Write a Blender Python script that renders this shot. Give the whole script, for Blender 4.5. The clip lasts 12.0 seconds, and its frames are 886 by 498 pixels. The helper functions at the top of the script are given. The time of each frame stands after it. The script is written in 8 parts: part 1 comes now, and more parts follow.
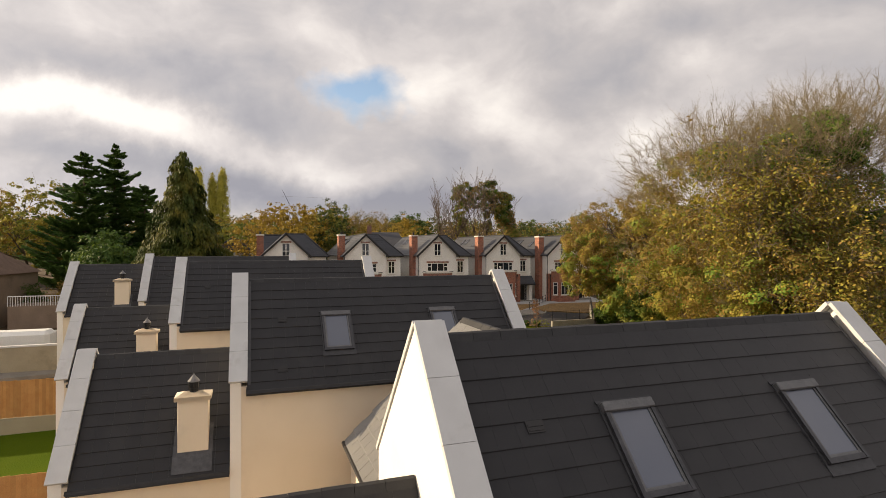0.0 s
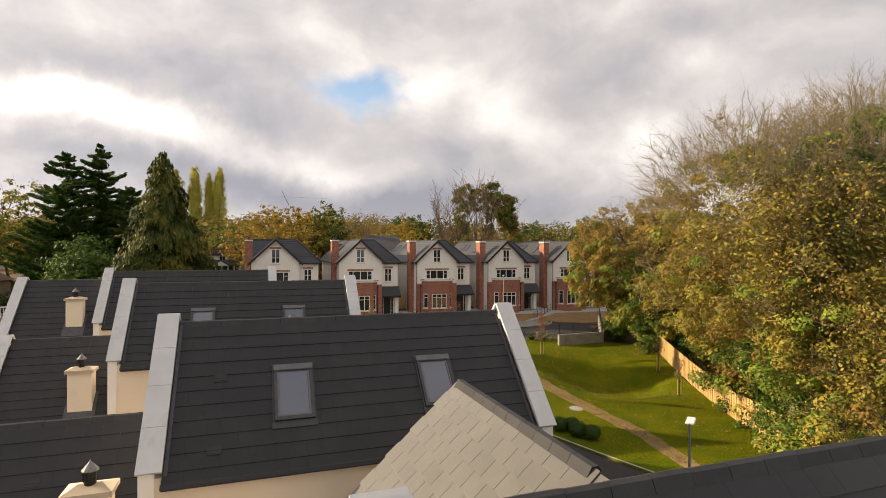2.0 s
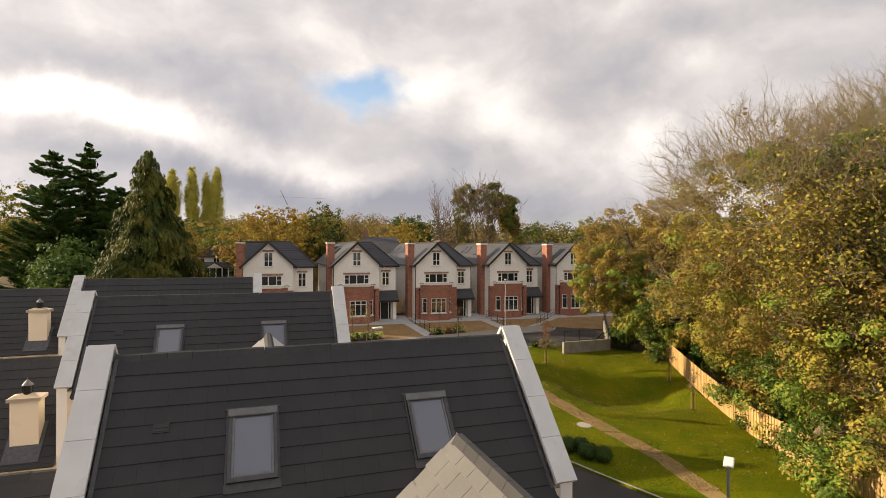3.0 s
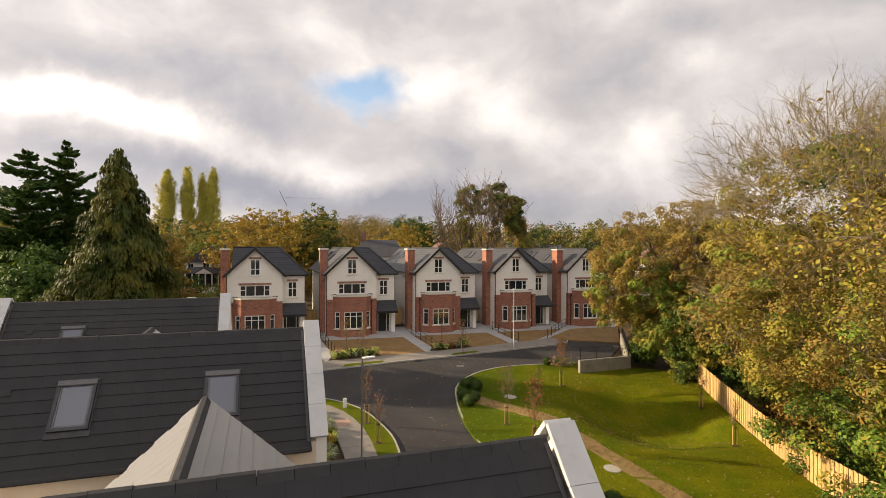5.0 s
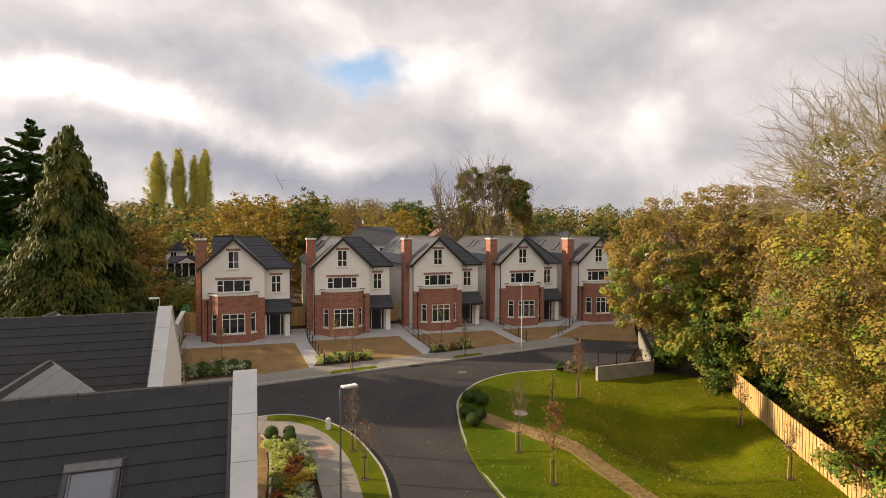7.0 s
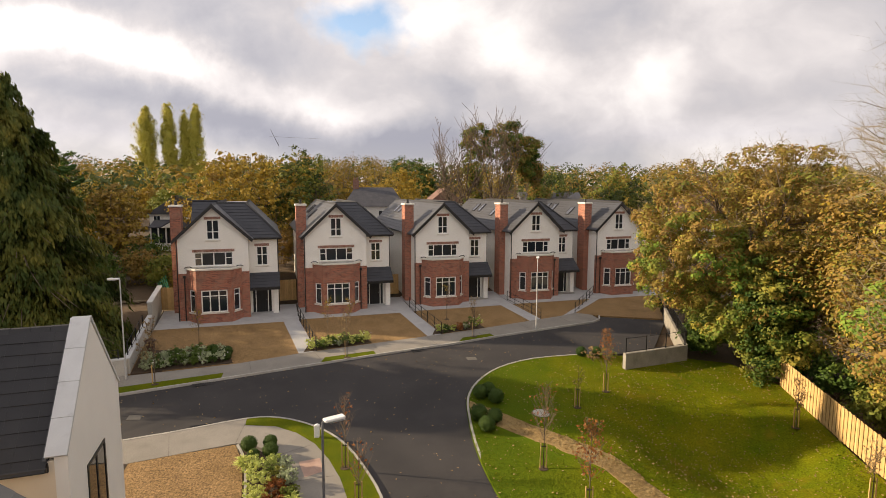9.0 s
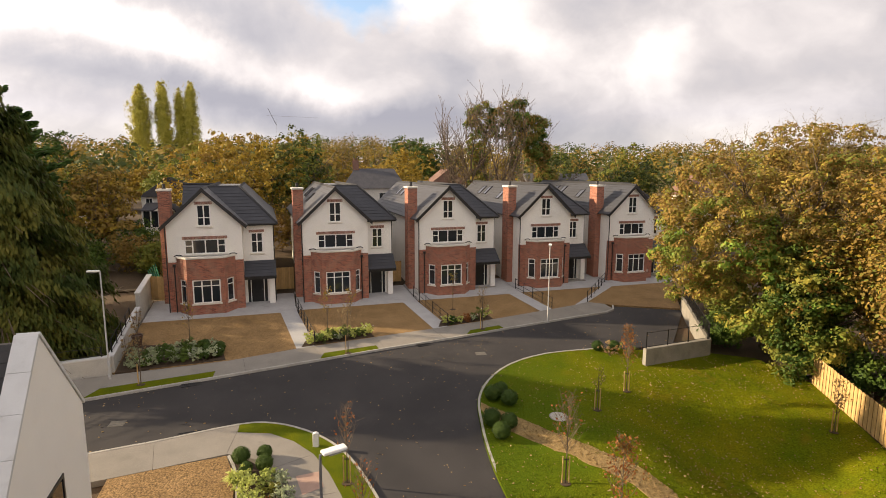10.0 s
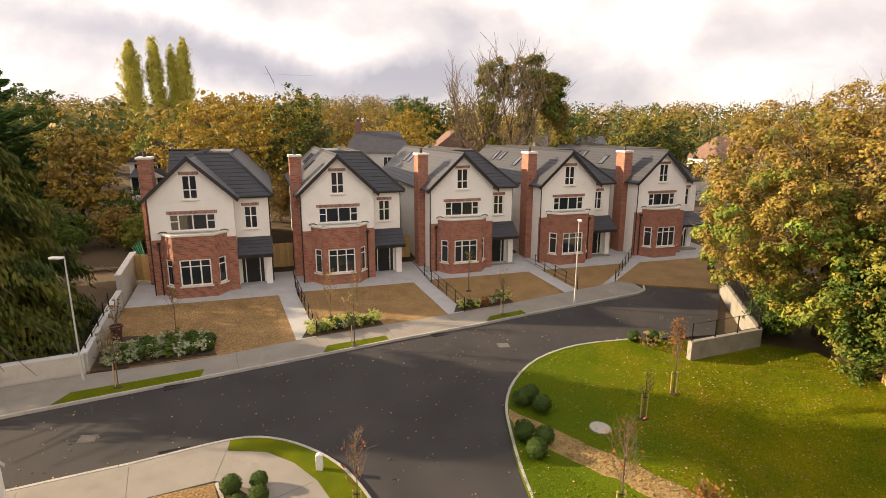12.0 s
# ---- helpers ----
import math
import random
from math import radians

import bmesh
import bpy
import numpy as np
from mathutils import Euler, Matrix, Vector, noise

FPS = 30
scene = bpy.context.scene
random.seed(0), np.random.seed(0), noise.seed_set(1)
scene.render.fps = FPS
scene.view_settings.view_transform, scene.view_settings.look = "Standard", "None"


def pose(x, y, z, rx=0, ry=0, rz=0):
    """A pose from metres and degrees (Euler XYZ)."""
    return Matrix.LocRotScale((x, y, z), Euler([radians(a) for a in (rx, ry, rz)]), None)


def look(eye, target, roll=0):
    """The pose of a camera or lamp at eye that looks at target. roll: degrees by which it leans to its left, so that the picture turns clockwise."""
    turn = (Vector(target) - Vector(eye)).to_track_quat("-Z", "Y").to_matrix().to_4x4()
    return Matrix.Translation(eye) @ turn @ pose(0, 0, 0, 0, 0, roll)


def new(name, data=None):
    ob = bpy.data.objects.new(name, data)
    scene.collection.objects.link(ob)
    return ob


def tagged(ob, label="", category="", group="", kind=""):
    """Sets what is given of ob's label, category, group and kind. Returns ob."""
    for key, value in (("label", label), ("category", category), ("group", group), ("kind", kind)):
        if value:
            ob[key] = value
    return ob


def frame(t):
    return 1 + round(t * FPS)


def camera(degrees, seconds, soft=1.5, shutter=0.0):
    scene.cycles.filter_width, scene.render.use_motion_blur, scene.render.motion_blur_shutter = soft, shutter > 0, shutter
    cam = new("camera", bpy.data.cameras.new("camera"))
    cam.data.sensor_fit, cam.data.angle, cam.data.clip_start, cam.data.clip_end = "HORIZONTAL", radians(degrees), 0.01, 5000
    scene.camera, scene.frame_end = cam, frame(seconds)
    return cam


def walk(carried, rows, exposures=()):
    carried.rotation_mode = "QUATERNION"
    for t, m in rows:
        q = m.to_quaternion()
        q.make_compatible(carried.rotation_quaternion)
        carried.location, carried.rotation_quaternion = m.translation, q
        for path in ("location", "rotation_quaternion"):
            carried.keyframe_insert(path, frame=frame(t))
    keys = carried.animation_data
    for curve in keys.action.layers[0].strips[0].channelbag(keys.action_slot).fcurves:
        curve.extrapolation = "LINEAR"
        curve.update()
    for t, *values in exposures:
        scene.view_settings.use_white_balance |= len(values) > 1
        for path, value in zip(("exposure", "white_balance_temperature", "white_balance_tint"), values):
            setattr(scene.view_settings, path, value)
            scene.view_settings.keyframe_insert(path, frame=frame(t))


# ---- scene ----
cam = camera(79.1, 12.0, soft=0.8)
METRES, EYE, TILT, LEAN, TURN = 29.0, 9.2, 0.0, 0.0, 0.0
ROWS = [
    (0.0, 0.0, 0.0, 0.0, -0.0, 0.0, 0.0),
    (0.5, 0.0016, 0.0274, 0.0065, 0.06, -0.0, -0.03),
    (1.0, 0.0039, 0.0581, 0.0137, 0.14, -0.0, -0.09),
    (1.5, 0.0072, 0.0922, 0.0208, 0.18, 0.0, -0.15),
    (2.0, 0.0089, 0.129, 0.0274, 0.19, -0.01, -0.18),
    (2.5, 0.0106, 0.1683, 0.0329, 0.21, -0.01, -0.19),
    (3.0, 0.0118, 0.2085, 0.0383, 0.23, -0.01, -0.22),
    (5.0, 0.0079, 0.3749, 0.0625, 0.42, -0.04, -0.18),
    (5.5, 0.0102, 0.4209, 0.067, 0.47, -0.04, -0.19),
    (6.0, 0.0118, 0.4676, 0.0724, 0.5, -0.08, -0.2),
    (6.5, 0.0108, 0.5151, 0.0784, 0.44, -0.74, -0.2),
    (7.0, 0.0067, 0.5628, 0.0843, 0.43, -1.84, -0.18),
    (9.0, -0.0094, 0.7484, 0.1079, 0.48, -6.41, -0.2),
    (9.5, -0.0177, 0.7935, 0.1112, 0.43, -7.46, -0.18),
    (10.0, -0.0265, 0.8366, 0.1149, 0.45, -8.54, -0.16),
    (10.5, -0.0359, 0.8778, 0.1186, 0.49, -9.62, -0.18),
    (11.0, -0.0448, 0.9156, 0.1209, 0.54, -10.63, -0.18),
    (11.5, -0.0526, 0.95, 0.1243, 0.59, -11.64, -0.15),
    (12.0, -0.0594, 0.9843, 0.1261, 0.64, -12.66, -0.16),
]
EXPOSURES = [(0.0, -0.10, 6900, 13), (1.2, 0.08, 6900, 13), (6.0, 0.12, 6950, 13.5), (9.0, 0.20, 6800, 14.0), (10.5, 0.38, 6950, 15.0), (12.0, 0.60, 7200, 16)]
walk(cam, [(t, pose(0, 0, EYE, TILT, LEAN, TURN) @ pose(METRES * x, METRES * y, METRES * z, 90 + pitch, roll, yaw)) for t, x, y, z, yaw, pitch, roll in ROWS],
     exposures=EXPOSURES)

from mathutils.geometry import tessellate_polygon

# ---- light ----
SUN_AZ = radians(180)          # the sun stands to the west, low
SUN_EL = radians(20)
to_sun = Vector((-math.cos(SUN_EL), 0.09, math.sin(SUN_EL))).normalized()
sun_data = bpy.data.lights.new("sun", "SUN")
sun_data.energy, sun_data.angle, sun_data.color = 7.4, radians(0.8), (1.0, 0.83, 0.58)
sun = new("sun", sun_data)
sun.matrix_world = look(to_sun * 200, (0, 0, 0))

world = bpy.data.worlds.new("world")
scene.world = world
world.use_nodes = True


def sky_nodes(nt):
    nd, ln = nt.nodes, nt.links
    nd.clear()

    def n(kind, **kw):
        x = nd.new(kind)
        for k, v in kw.items():
            if k == "operation":
                x.operation = v
            elif k == "data_type":
                x.data_type = v
            else:
                x.inputs[k].default_value = v
        return x

    out = n("ShaderNodeOutputWorld")
    bg = n("ShaderNodeBackground")
    ln.new(bg.outputs[0], out.inputs[0])
    sky = nd.new("ShaderNodeTexSky")
    sky.sky_type, sky.sun_disc = "NISHITA", False
    sky.sun_elevation, sky.sun_rotation = SUN_EL, radians(-90)
    skyg = n("ShaderNodeVectorMath", operation="SCALE")
    skyg.inputs["Scale"].default_value = 0.22
    ln.new(sky.outputs[0], skyg.inputs[0])
    tc = n("ShaderNodeTexCoord")
    sep = n("ShaderNodeSeparateXYZ")
    ln.new(tc.outputs["Generated"], sep.inputs[0])
    # cloud space: the direction, flattened towards the horizon
    comb = n("ShaderNodeVectorMath", operation="MULTIPLY_ADD")
    ln.new(tc.outputs["Generated"], comb.inputs[0])
    comb.inputs[1].default_value = (1.0, 1.0, 1.5)
    comb.inputs[2].default_value = CLOUD_SHIFT
    warp = n("ShaderNodeTexNoise", Scale=3.0, Detail=4.0)
    ln.new(comb.outputs[0], warp.inputs["Vector"])
    wadd = n("ShaderNodeVectorMath", operation="MULTIPLY_ADD")
    ln.new(warp.outputs["Color"], wadd.inputs[0])
    wadd.inputs[1].default_value = (0.22, 0.22, 0.22)
    ln.new(comb.outputs[0], wadd.inputs[2])
    big = n("ShaderNodeTexNoise", Scale=1.7, Detail=4.0, Roughness=0.45)
    ln.new(wadd.outputs[0], big.inputs["Vector"])
    fine = n("ShaderNodeTexNoise", Scale=4.6, Detail=10.0, Roughness=0.53)
    ln.new(wadd.outputs[0], fine.inputs["Vector"])
    half = n("ShaderNodeMath", operation="MULTIPLY")
    half.inputs[1].default_value = 0.40
    ln.new(big.outputs[0], half.inputs[0])
    mixn = n("ShaderNodeMath", operation="MULTIPLY_ADD")
    mixn.inputs[1].default_value = 0.66
    ln.new(fine.outputs[0], mixn.inputs[0])
    ln.new(half.outputs[0], mixn.inputs[2])
    # the large cloud masses, on the sky seen as a plane to the north
    yy = n("ShaderNodeMath", operation="MAXIMUM")
    ln.new(sep.outputs[1], yy.inputs[0])
    yy.inputs[1].default_value = 0.12
    flat = n("ShaderNodeVectorMath", operation="DIVIDE")
    ln.new(tc.outputs["Generated"], flat.inputs[0])
    ln.new(yy.outputs[0], flat.inputs[1])
    ragged = n("ShaderNodeTexNoise", Scale=2.6, Detail=7.0, Roughness=0.6)
    ln.new(flat.outputs[0], ragged.inputs["Vector"])
    fw = n("ShaderNodeVectorMath", operation="MULTIPLY_ADD")
    ln.new(ragged.outputs["Color"], fw.inputs[0])
    fw.inputs[1].default_value = (0.34, 0.0, 0.22)
    ln.new(flat.outputs[0], fw.inputs[2])
    total = mixn
    for u, v, su, sv, lean, amp in CLOUD_MASSES:
        d = n("ShaderNodeVectorMath", operation="SUBTRACT")
        ln.new(fw.outputs[0], d.inputs[0])
        d.inputs[1].default_value = (u + 0.17, 0.0, v + 0.11)
        ca, sa = math.cos(radians(lean)), math.sin(radians(lean))
        q = n("ShaderNodeCombineXYZ")
        for k, axis in enumerate(((ca / su, 0.0, sa / su), (-sa / sv, 0.0, ca / sv))):
            along = n("ShaderNodeVectorMath", operation="DOT_PRODUCT")
            ln.new(d.outputs[0], along.inputs[0])
            along.inputs[1].default_value = axis
            ln.new(along.outputs["Value"], q.inputs[k])
        r2 = n("ShaderNodeVectorMath", operation="DOT_PRODUCT")
        ln.new(q.outputs[0], r2.inputs[0])
        ln.new(q.outputs[0], r2.inputs[1])
        neg = n("ShaderNodeMath", operation="POWER")
        neg.inputs[0].default_value = 0.42
        ln.new(r2.outputs["Value"], neg.inputs[1])
        acc = n("ShaderNodeMath", operation="MULTIPLY_ADD")
        ln.new(neg.outputs[0], acc.inputs[0])
        acc.inputs[1].default_value = amp
        ln.new(total.outputs[0], acc.inputs[2])
        total = acc
    ramp = nd.new("ShaderNodeValToRGB")
    ln.new(total.outputs[0], ramp.inputs[0])
    el = ramp.color_ramp.elements
    el[0].position, el[0].color = 0.30, (0.36, 0.37, 0.42, 1)
    el[1].position, el[1].color = 0.74, (0.97, 0.95, 0.92, 1)
    for pos, col in ((0.42, (0.46, 0.465, 0.50, 1)), (0.51, (0.56, 0.55, 0.565, 1)), (0.61, (0.71, 0.69, 0.69, 1))):
        e = el.new(pos)
        e.color = col
    # brighter towards the hidden sun and near the horizon
    dot = n("ShaderNodeVectorMath", operation="DOT_PRODUCT")
    ln.new(tc.outputs["Generated"], dot.inputs[0])
    dot.inputs[1].default_value = (-0.80, 0.58, 0.17)
    glow = n("ShaderNodeMapRange")
    ln.new(dot.outputs["Value"], glow.inputs["Value"])
    for k, v in (("From Min", 0.5), ("From Max", 1.0), ("To Min", 0.98), ("To Max", 1.12)):
        glow.inputs[k].default_value = v
    deck = nd.new("ShaderNodeValToRGB")          # a darker deck low over the horizon
    ln.new(sep.outputs[2], deck.inputs[0])
    de = deck.color_ramp.elements
    de[0].position, de[0].color = 0.02, (1.02, 1.0, 0.97, 1)
    de[1].position, de[1].color = 0.20, (1.0, 1.0, 1.0, 1)
    for pos, col in ((0.055, (1.0, 1.0, 0.98, 1)), (0.09, (0.90, 0.91, 0.94, 1)), (0.13, (0.95, 0.955, 0.965, 1))):
        e = de.new(pos)
        e.color = col
    shade = n("ShaderNodeVectorMath", operation="MULTIPLY")
    ln.new(ramp.outputs[0], shade.inputs[0])
    ln.new(deck.outputs[0], shade.inputs[1])
    # unseen southern sky, raised in brightness to fill the south-facing walls
    south = n("ShaderNodeMapRange")
    ln.new(sep.outputs[1], south.inputs["Value"])
    for k, v in (("From Min", 0.35), ("From Max", -0.75), ("To Min", 1.08), ("To Max", 1.44)):
        south.inputs[k].default_value = v
    both = n("ShaderNodeMath", operation="MULTIPLY")
    ln.new(glow.outputs[0], both.inputs[0])
    ln.new(south.outputs[0], both.inputs[1])
    lit = n("ShaderNodeVectorMath", operation="SCALE")
    ln.new(shade.outputs[0], lit.inputs[0])
    ln.new(both.outputs[0], lit.inputs["Scale"])
    # a gap of blue
    gap = n("ShaderNodeVectorMath", operation="DISTANCE")
    gw = n("ShaderNodeVectorMath", operation="MULTIPLY_ADD")
    gn = n("ShaderNodeTexNoise", Scale=9.0, Detail=5.0)
    ln.new(tc.outputs["Generated"], gn.inputs["Vector"])
    ln.new(gn.outputs["Color"], gw.inputs[0])
    gw.inputs[1].default_value = (0.24, 0.24, 0.24)
    gs = n("ShaderNodeVectorMath", operation="MULTIPLY")
    ln.new(tc.outputs["Generated"], gs.inputs[0])
    gs.inputs[1].default_value = (1.0, 1.0, 2.0)
    ln.new(gs.outputs[0], gw.inputs[2])
    ln.new(gw.outputs[0], gap.inputs[0])
    gap.inputs[1].default_value = GAP
    gmap = n("ShaderNodeMapRange")
    ln.new(gap.outputs["Value"], gmap.inputs["Value"])
    for k, v in (("From Min", 0.045), ("From Max", 0.105), ("To Min", 1.0), ("To Max", 0.0)):
        gmap.inputs[k].default_value = v
    mx = n("ShaderNodeMix", data_type="RGBA")
    ln.new(gmap.outputs[0], mx.inputs["Factor"])
    ln.new(lit.outputs[0], mx.inputs[6])
    ln.new(skyg.outputs[0], mx.inputs[7])
    ln.new(mx.outputs[2], bg.inputs[0])
    bg.inputs[1].default_value = 1.0


GAP = (-0.045, 1.065, 0.67)
# u, v (right and up over ahead), half length and width, lean in degrees, and lighter (+) or darker (-)
CLOUD_MASSES = [(-0.58, 0.262, 0.30, 0.050, -20, 0.255), (-0.80, 0.315, 0.16, 0.045, -6, 0.119), (-0.56, 0.345, 0.38, 0.055, -15, -0.137), (-0.33, 0.245, 0.10, 0.050, -30, -0.072),
                (-0.36, 0.128, 0.34, 0.050, -10, -0.20), (-0.02, 0.090, 0.30, 0.042, -4, -0.15), (-0.18, 0.118, 0.40, 0.040, -6, -0.09), (-0.74, 0.190, 0.16, 0.030, -8, -0.050), (-0.27, 0.190, 0.20, 0.030, -18, 0.102),
                (-0.05, 0.365, 0.13, 0.060, 20, 0.111), (0.08, 0.285, 0.10, 0.050, 25, 0.111), (0.19, 0.215, 0.10, 0.045, -20, 0.119), (-0.02, 0.200, 0.10, 0.030, -15, -0.072), (0.10, 0.150, 0.14, 0.028, -8, -0.043),
                (0.49, 0.345, 0.08, 0.050, 0, 0.102), (0.54, 0.435, 0.40, 0.045, 6, -0.086), (0.30, 0.320, 0.11, 0.070, 0, -0.058), (0.40, 0.215, 0.08, 0.060, 20, 0.085), (0.62, 0.22, 0.20, 0.06, 0, 0.068), (0.45, 0.11, 0.40, 0.035, 0, 0.043), (0.28, 0.425, 0.10, 0.05, 0, 0.068)]
CLOUD_SHIFT = (3.1, 1.7, 0.4)
sky_nodes(world.node_tree)


# ---- materials ----
def rgb(c, k=1.0):
    return (c[0] * k, c[1] * k, c[2] * k, 1)


def mat(name, col, col2=None, rough=0.8, scale=6.0, fine=60.0, mix=0.5, bump=0.3, dist=0.01, spread=0.0, metal=0.0, spec=0.3, stain=None, stain_scale=1.2, grain=0.18, sheen=0.0):
    """Two-scale noisy surface: col and col2 by a broad noise, a fine grain for bump, spread of tone per object."""
    m = bpy.data.materials.new(name)
    m.use_nodes = True
    nt = m.node_tree
    nd, ln = nt.nodes, nt.links
    b = nd["Principled BSDF"]
    b.inputs["Roughness"].default_value = rough
    b.inputs["Metallic"].default_value = metal
    b.inputs["Specular IOR Level"].default_value = spec
    tc = nd.new("ShaderNodeTexCoord")
    n1 = nd.new("ShaderNodeTexNoise")
    n1.inputs["Scale"].default_value, n1.inputs["Detail"].default_value = scale, 5
    n2 = nd.new("ShaderNodeTexNoise")
    n2.inputs["Scale"].default_value, n2.inputs["Detail"].default_value = fine, 3
    geo = nd.new("ShaderNodeNewGeometry")
    for n in (n1, n2):
        ln.new(geo.outputs["Position"], n.inputs["Vector"])
    r = nd.new("ShaderNodeValToRGB")
    r.color_ramp.elements[0].position, r.color_ramp.elements[1].position = 0.5 - mix / 2, 0.5 + mix / 2
    r.color_ramp.elements[0].color, r.color_ramp.elements[1].color = rgb(col), rgb(col2 or col, 1.0 if col2 else 0.75)
    ln.new(n1.outputs[0], r.inputs[0])
    last = r.outputs[0]
    g = nd.new("ShaderNodeMapRange")
    for k, v in (("From Min", 0.3), ("From Max", 0.7), ("To Min", 1 - grain), ("To Max", 1 + grain)):
        g.inputs[k].default_value = v
    ln.new(n2.outputs[0], g.inputs["Value"])
    s = nd.new("ShaderNodeVectorMath")
    s.operation = "SCALE"
    ln.new(last, s.inputs[0])
    ln.new(g.outputs[0], s.inputs["Scale"])
    last = s.outputs[0]
    if stain:
        n3 = nd.new("ShaderNodeTexNoise")
        n3.inputs["Scale"].default_value, n3.inputs["Detail"].default_value = stain_scale, 8
        n3.inputs["Roughness"].default_value = 0.65
        ln.new(geo.outputs["Position"], n3.inputs["Vector"])
        sr = nd.new("ShaderNodeMapRange")
        for k, v in (("From Min", 0.56), ("From Max", 0.72), ("To Min", 0.0), ("To Max", 0.7)):
            sr.inputs[k].default_value = v
        ln.new(n3.outputs[0], sr.inputs["Value"])
        mx = nd.new("ShaderNodeMix")
        mx.data_type = "RGBA"
        ln.new(sr.outputs[0], mx.inputs["Factor"])
        ln.new(last, mx.inputs[6])
        mx.inputs[7].default_value = rgb(stain)
        last = mx.outputs[2]
    if spread:
        oi = nd.new("ShaderNodeObjectInfo")
        mr = nd.new("ShaderNodeMapRange")
        mr.inputs["To Min"].default_value, mr.inputs["To Max"].default_value = 1 - spread, 1 + spread
        ln.new(oi.outputs["Random"], mr.inputs["Value"])
        s2 = nd.new("ShaderNodeVectorMath")
        s2.operation = "SCALE"
        ln.new(last, s2.inputs[0])
        ln.new(mr.outputs[0], s2.inputs["Scale"])
        last = s2.outputs[0]
    if sheen:
        b.inputs["Sheen Weight"].default_value, b.inputs["Sheen Roughness"].default_value = sheen, 0.45
    ln.new(last, b.inputs["Base Color"])
    if bump:
        bp = nd.new("ShaderNodeBump")
        bp.inputs["Strength"].default_value, bp.inputs["Distance"].default_value = bump, dist
        ln.new(n2.outputs[0], bp.inputs["Height"])
        ln.new(bp.outputs[0], b.inputs["Normal"])
    return m


def leaf_mat(name, cols, rough=0.6, trans=0.25):
    """Leaves: one colour for each leaf out of a ramp, with light through the blade."""
    m = bpy.data.materials.new(name)
    m.use_nodes = True
    nt = m.node_tree
    nd, ln = nt.nodes, nt.links
    nd.clear()
    out = nd.new("ShaderNodeOutputMaterial")
    geo = nd.new("ShaderNodeNewGeometry")
    n1 = nd.new("ShaderNodeTexNoise")
    n1.inputs["Scale"].default_value, n1.inputs["Detail"].default_value = 0.45, 4
    ln.new(geo.outputs["Position"], n1.inputs["Vector"])
    mr = nd.new("ShaderNodeMath")
    mr.operation = "MULTIPLY_ADD"
    mr.inputs[1].default_value = 0.28
    ln.new(geo.outputs["Random Per Island"], mr.inputs[0])
    k = nd.new("ShaderNodeMapRange")
    for key, v in (("From Min", 0.3), ("From Max", 0.7), ("To Min", 0.0), ("To Max", 0.72)):
        k.inputs[key].default_value = v
    ln.new(n1.outputs[0], k.inputs["Value"])
    ln.new(k.outputs[0], mr.inputs[2])
    r = nd.new("ShaderNodeValToRGB")
    el = r.color_ramp.elements
    el[0].color, el[1].color = rgb(cols[0]), rgb(cols[-1])
    for i, c in enumerate(cols[1:-1]):
        e = el.new((i + 1) / (len(cols) - 1))
        e.color = rgb(c)
    ln.new(mr.outputs[0], r.inputs[0])
    d = nd.new("ShaderNodeBsdfPrincipled")
    d.inputs["Roughness"].default_value = rough
    d.inputs["Specular IOR Level"].default_value = 0.15
    t = nd.new("ShaderNodeBsdfTranslucent")
    ms = nd.new("ShaderNodeMixShader")
    ms.inputs[0].default_value = trans
    ln.new(r.outputs[0], d.inputs["Base Color"])
    ln.new(r.outputs[0], t.inputs["Color"])
    ln.new(d.outputs[0], ms.inputs[1])
    ln.new(t.outputs[0], ms.inputs[2])
    ln.new(ms.outputs[0], out.inputs[0])
    return m


def brick_mat(name, base, dark, mortar, sx=0.225, sz=0.075):
    m = mat(name, base, dark, rough=0.85, scale=2.0, fine=40, bump=0.2)
    nt = m.node_tree
    nd, ln = nt.nodes, nt.links
    b = nd["Principled BSDF"]
    tc = nd.new("ShaderNodeTexCoord")
    sep = nd.new("ShaderNodeSeparateXYZ")
    ln.new(tc.outputs["Object"], sep.inputs[0])
    add = nd.new("ShaderNodeMath")
    ln.new(sep.outputs[0], add.inputs[0])
    ln.new(sep.outputs[1], add.inputs[1])
    cb = nd.new("ShaderNodeCombineXYZ")
    ln.new(add.outputs[0], cb.inputs[0])
    ln.new(sep.outputs[2], cb.inputs[1])
    br = nd.new("ShaderNodeTexBrick")
    br.inputs["Color1"].default_value, br.inputs["Color2"].default_value, br.inputs["Mortar"].default_value = rgb(base), rgb(dark), rgb(mortar)
    br.inputs["Scale"].default_value = 1.0
    br.inputs["Brick Width"].default_value, br.inputs["Row Height"].default_value, br.inputs["Mortar Size"].default_value = sx, sz, 0.012
    br.inputs["Bias"].default_value = 0.0
    ln.new(cb.outputs[0], br.inputs["Vector"])
    old = b.inputs["Base Color"].links[0].from_socket
    n3 = nd.new("ShaderNodeTexNoise")
    n3.inputs["Scale"].default_value, n3.inputs["Detail"].default_value = 3.5, 6
    ln.new(tc.outputs["Object"], n3.inputs["Vector"])
    mx = nd.new("ShaderNodeMix")
    mx.data_type = "RGBA"
    mx.inputs["Factor"].default_value = 0.22
    ln.new(br.outputs["Color"], mx.inputs[6])
    ln.new(old, mx.inputs[7])
    ln.new(mx.outputs[2], b.inputs["Base Color"])
    return m


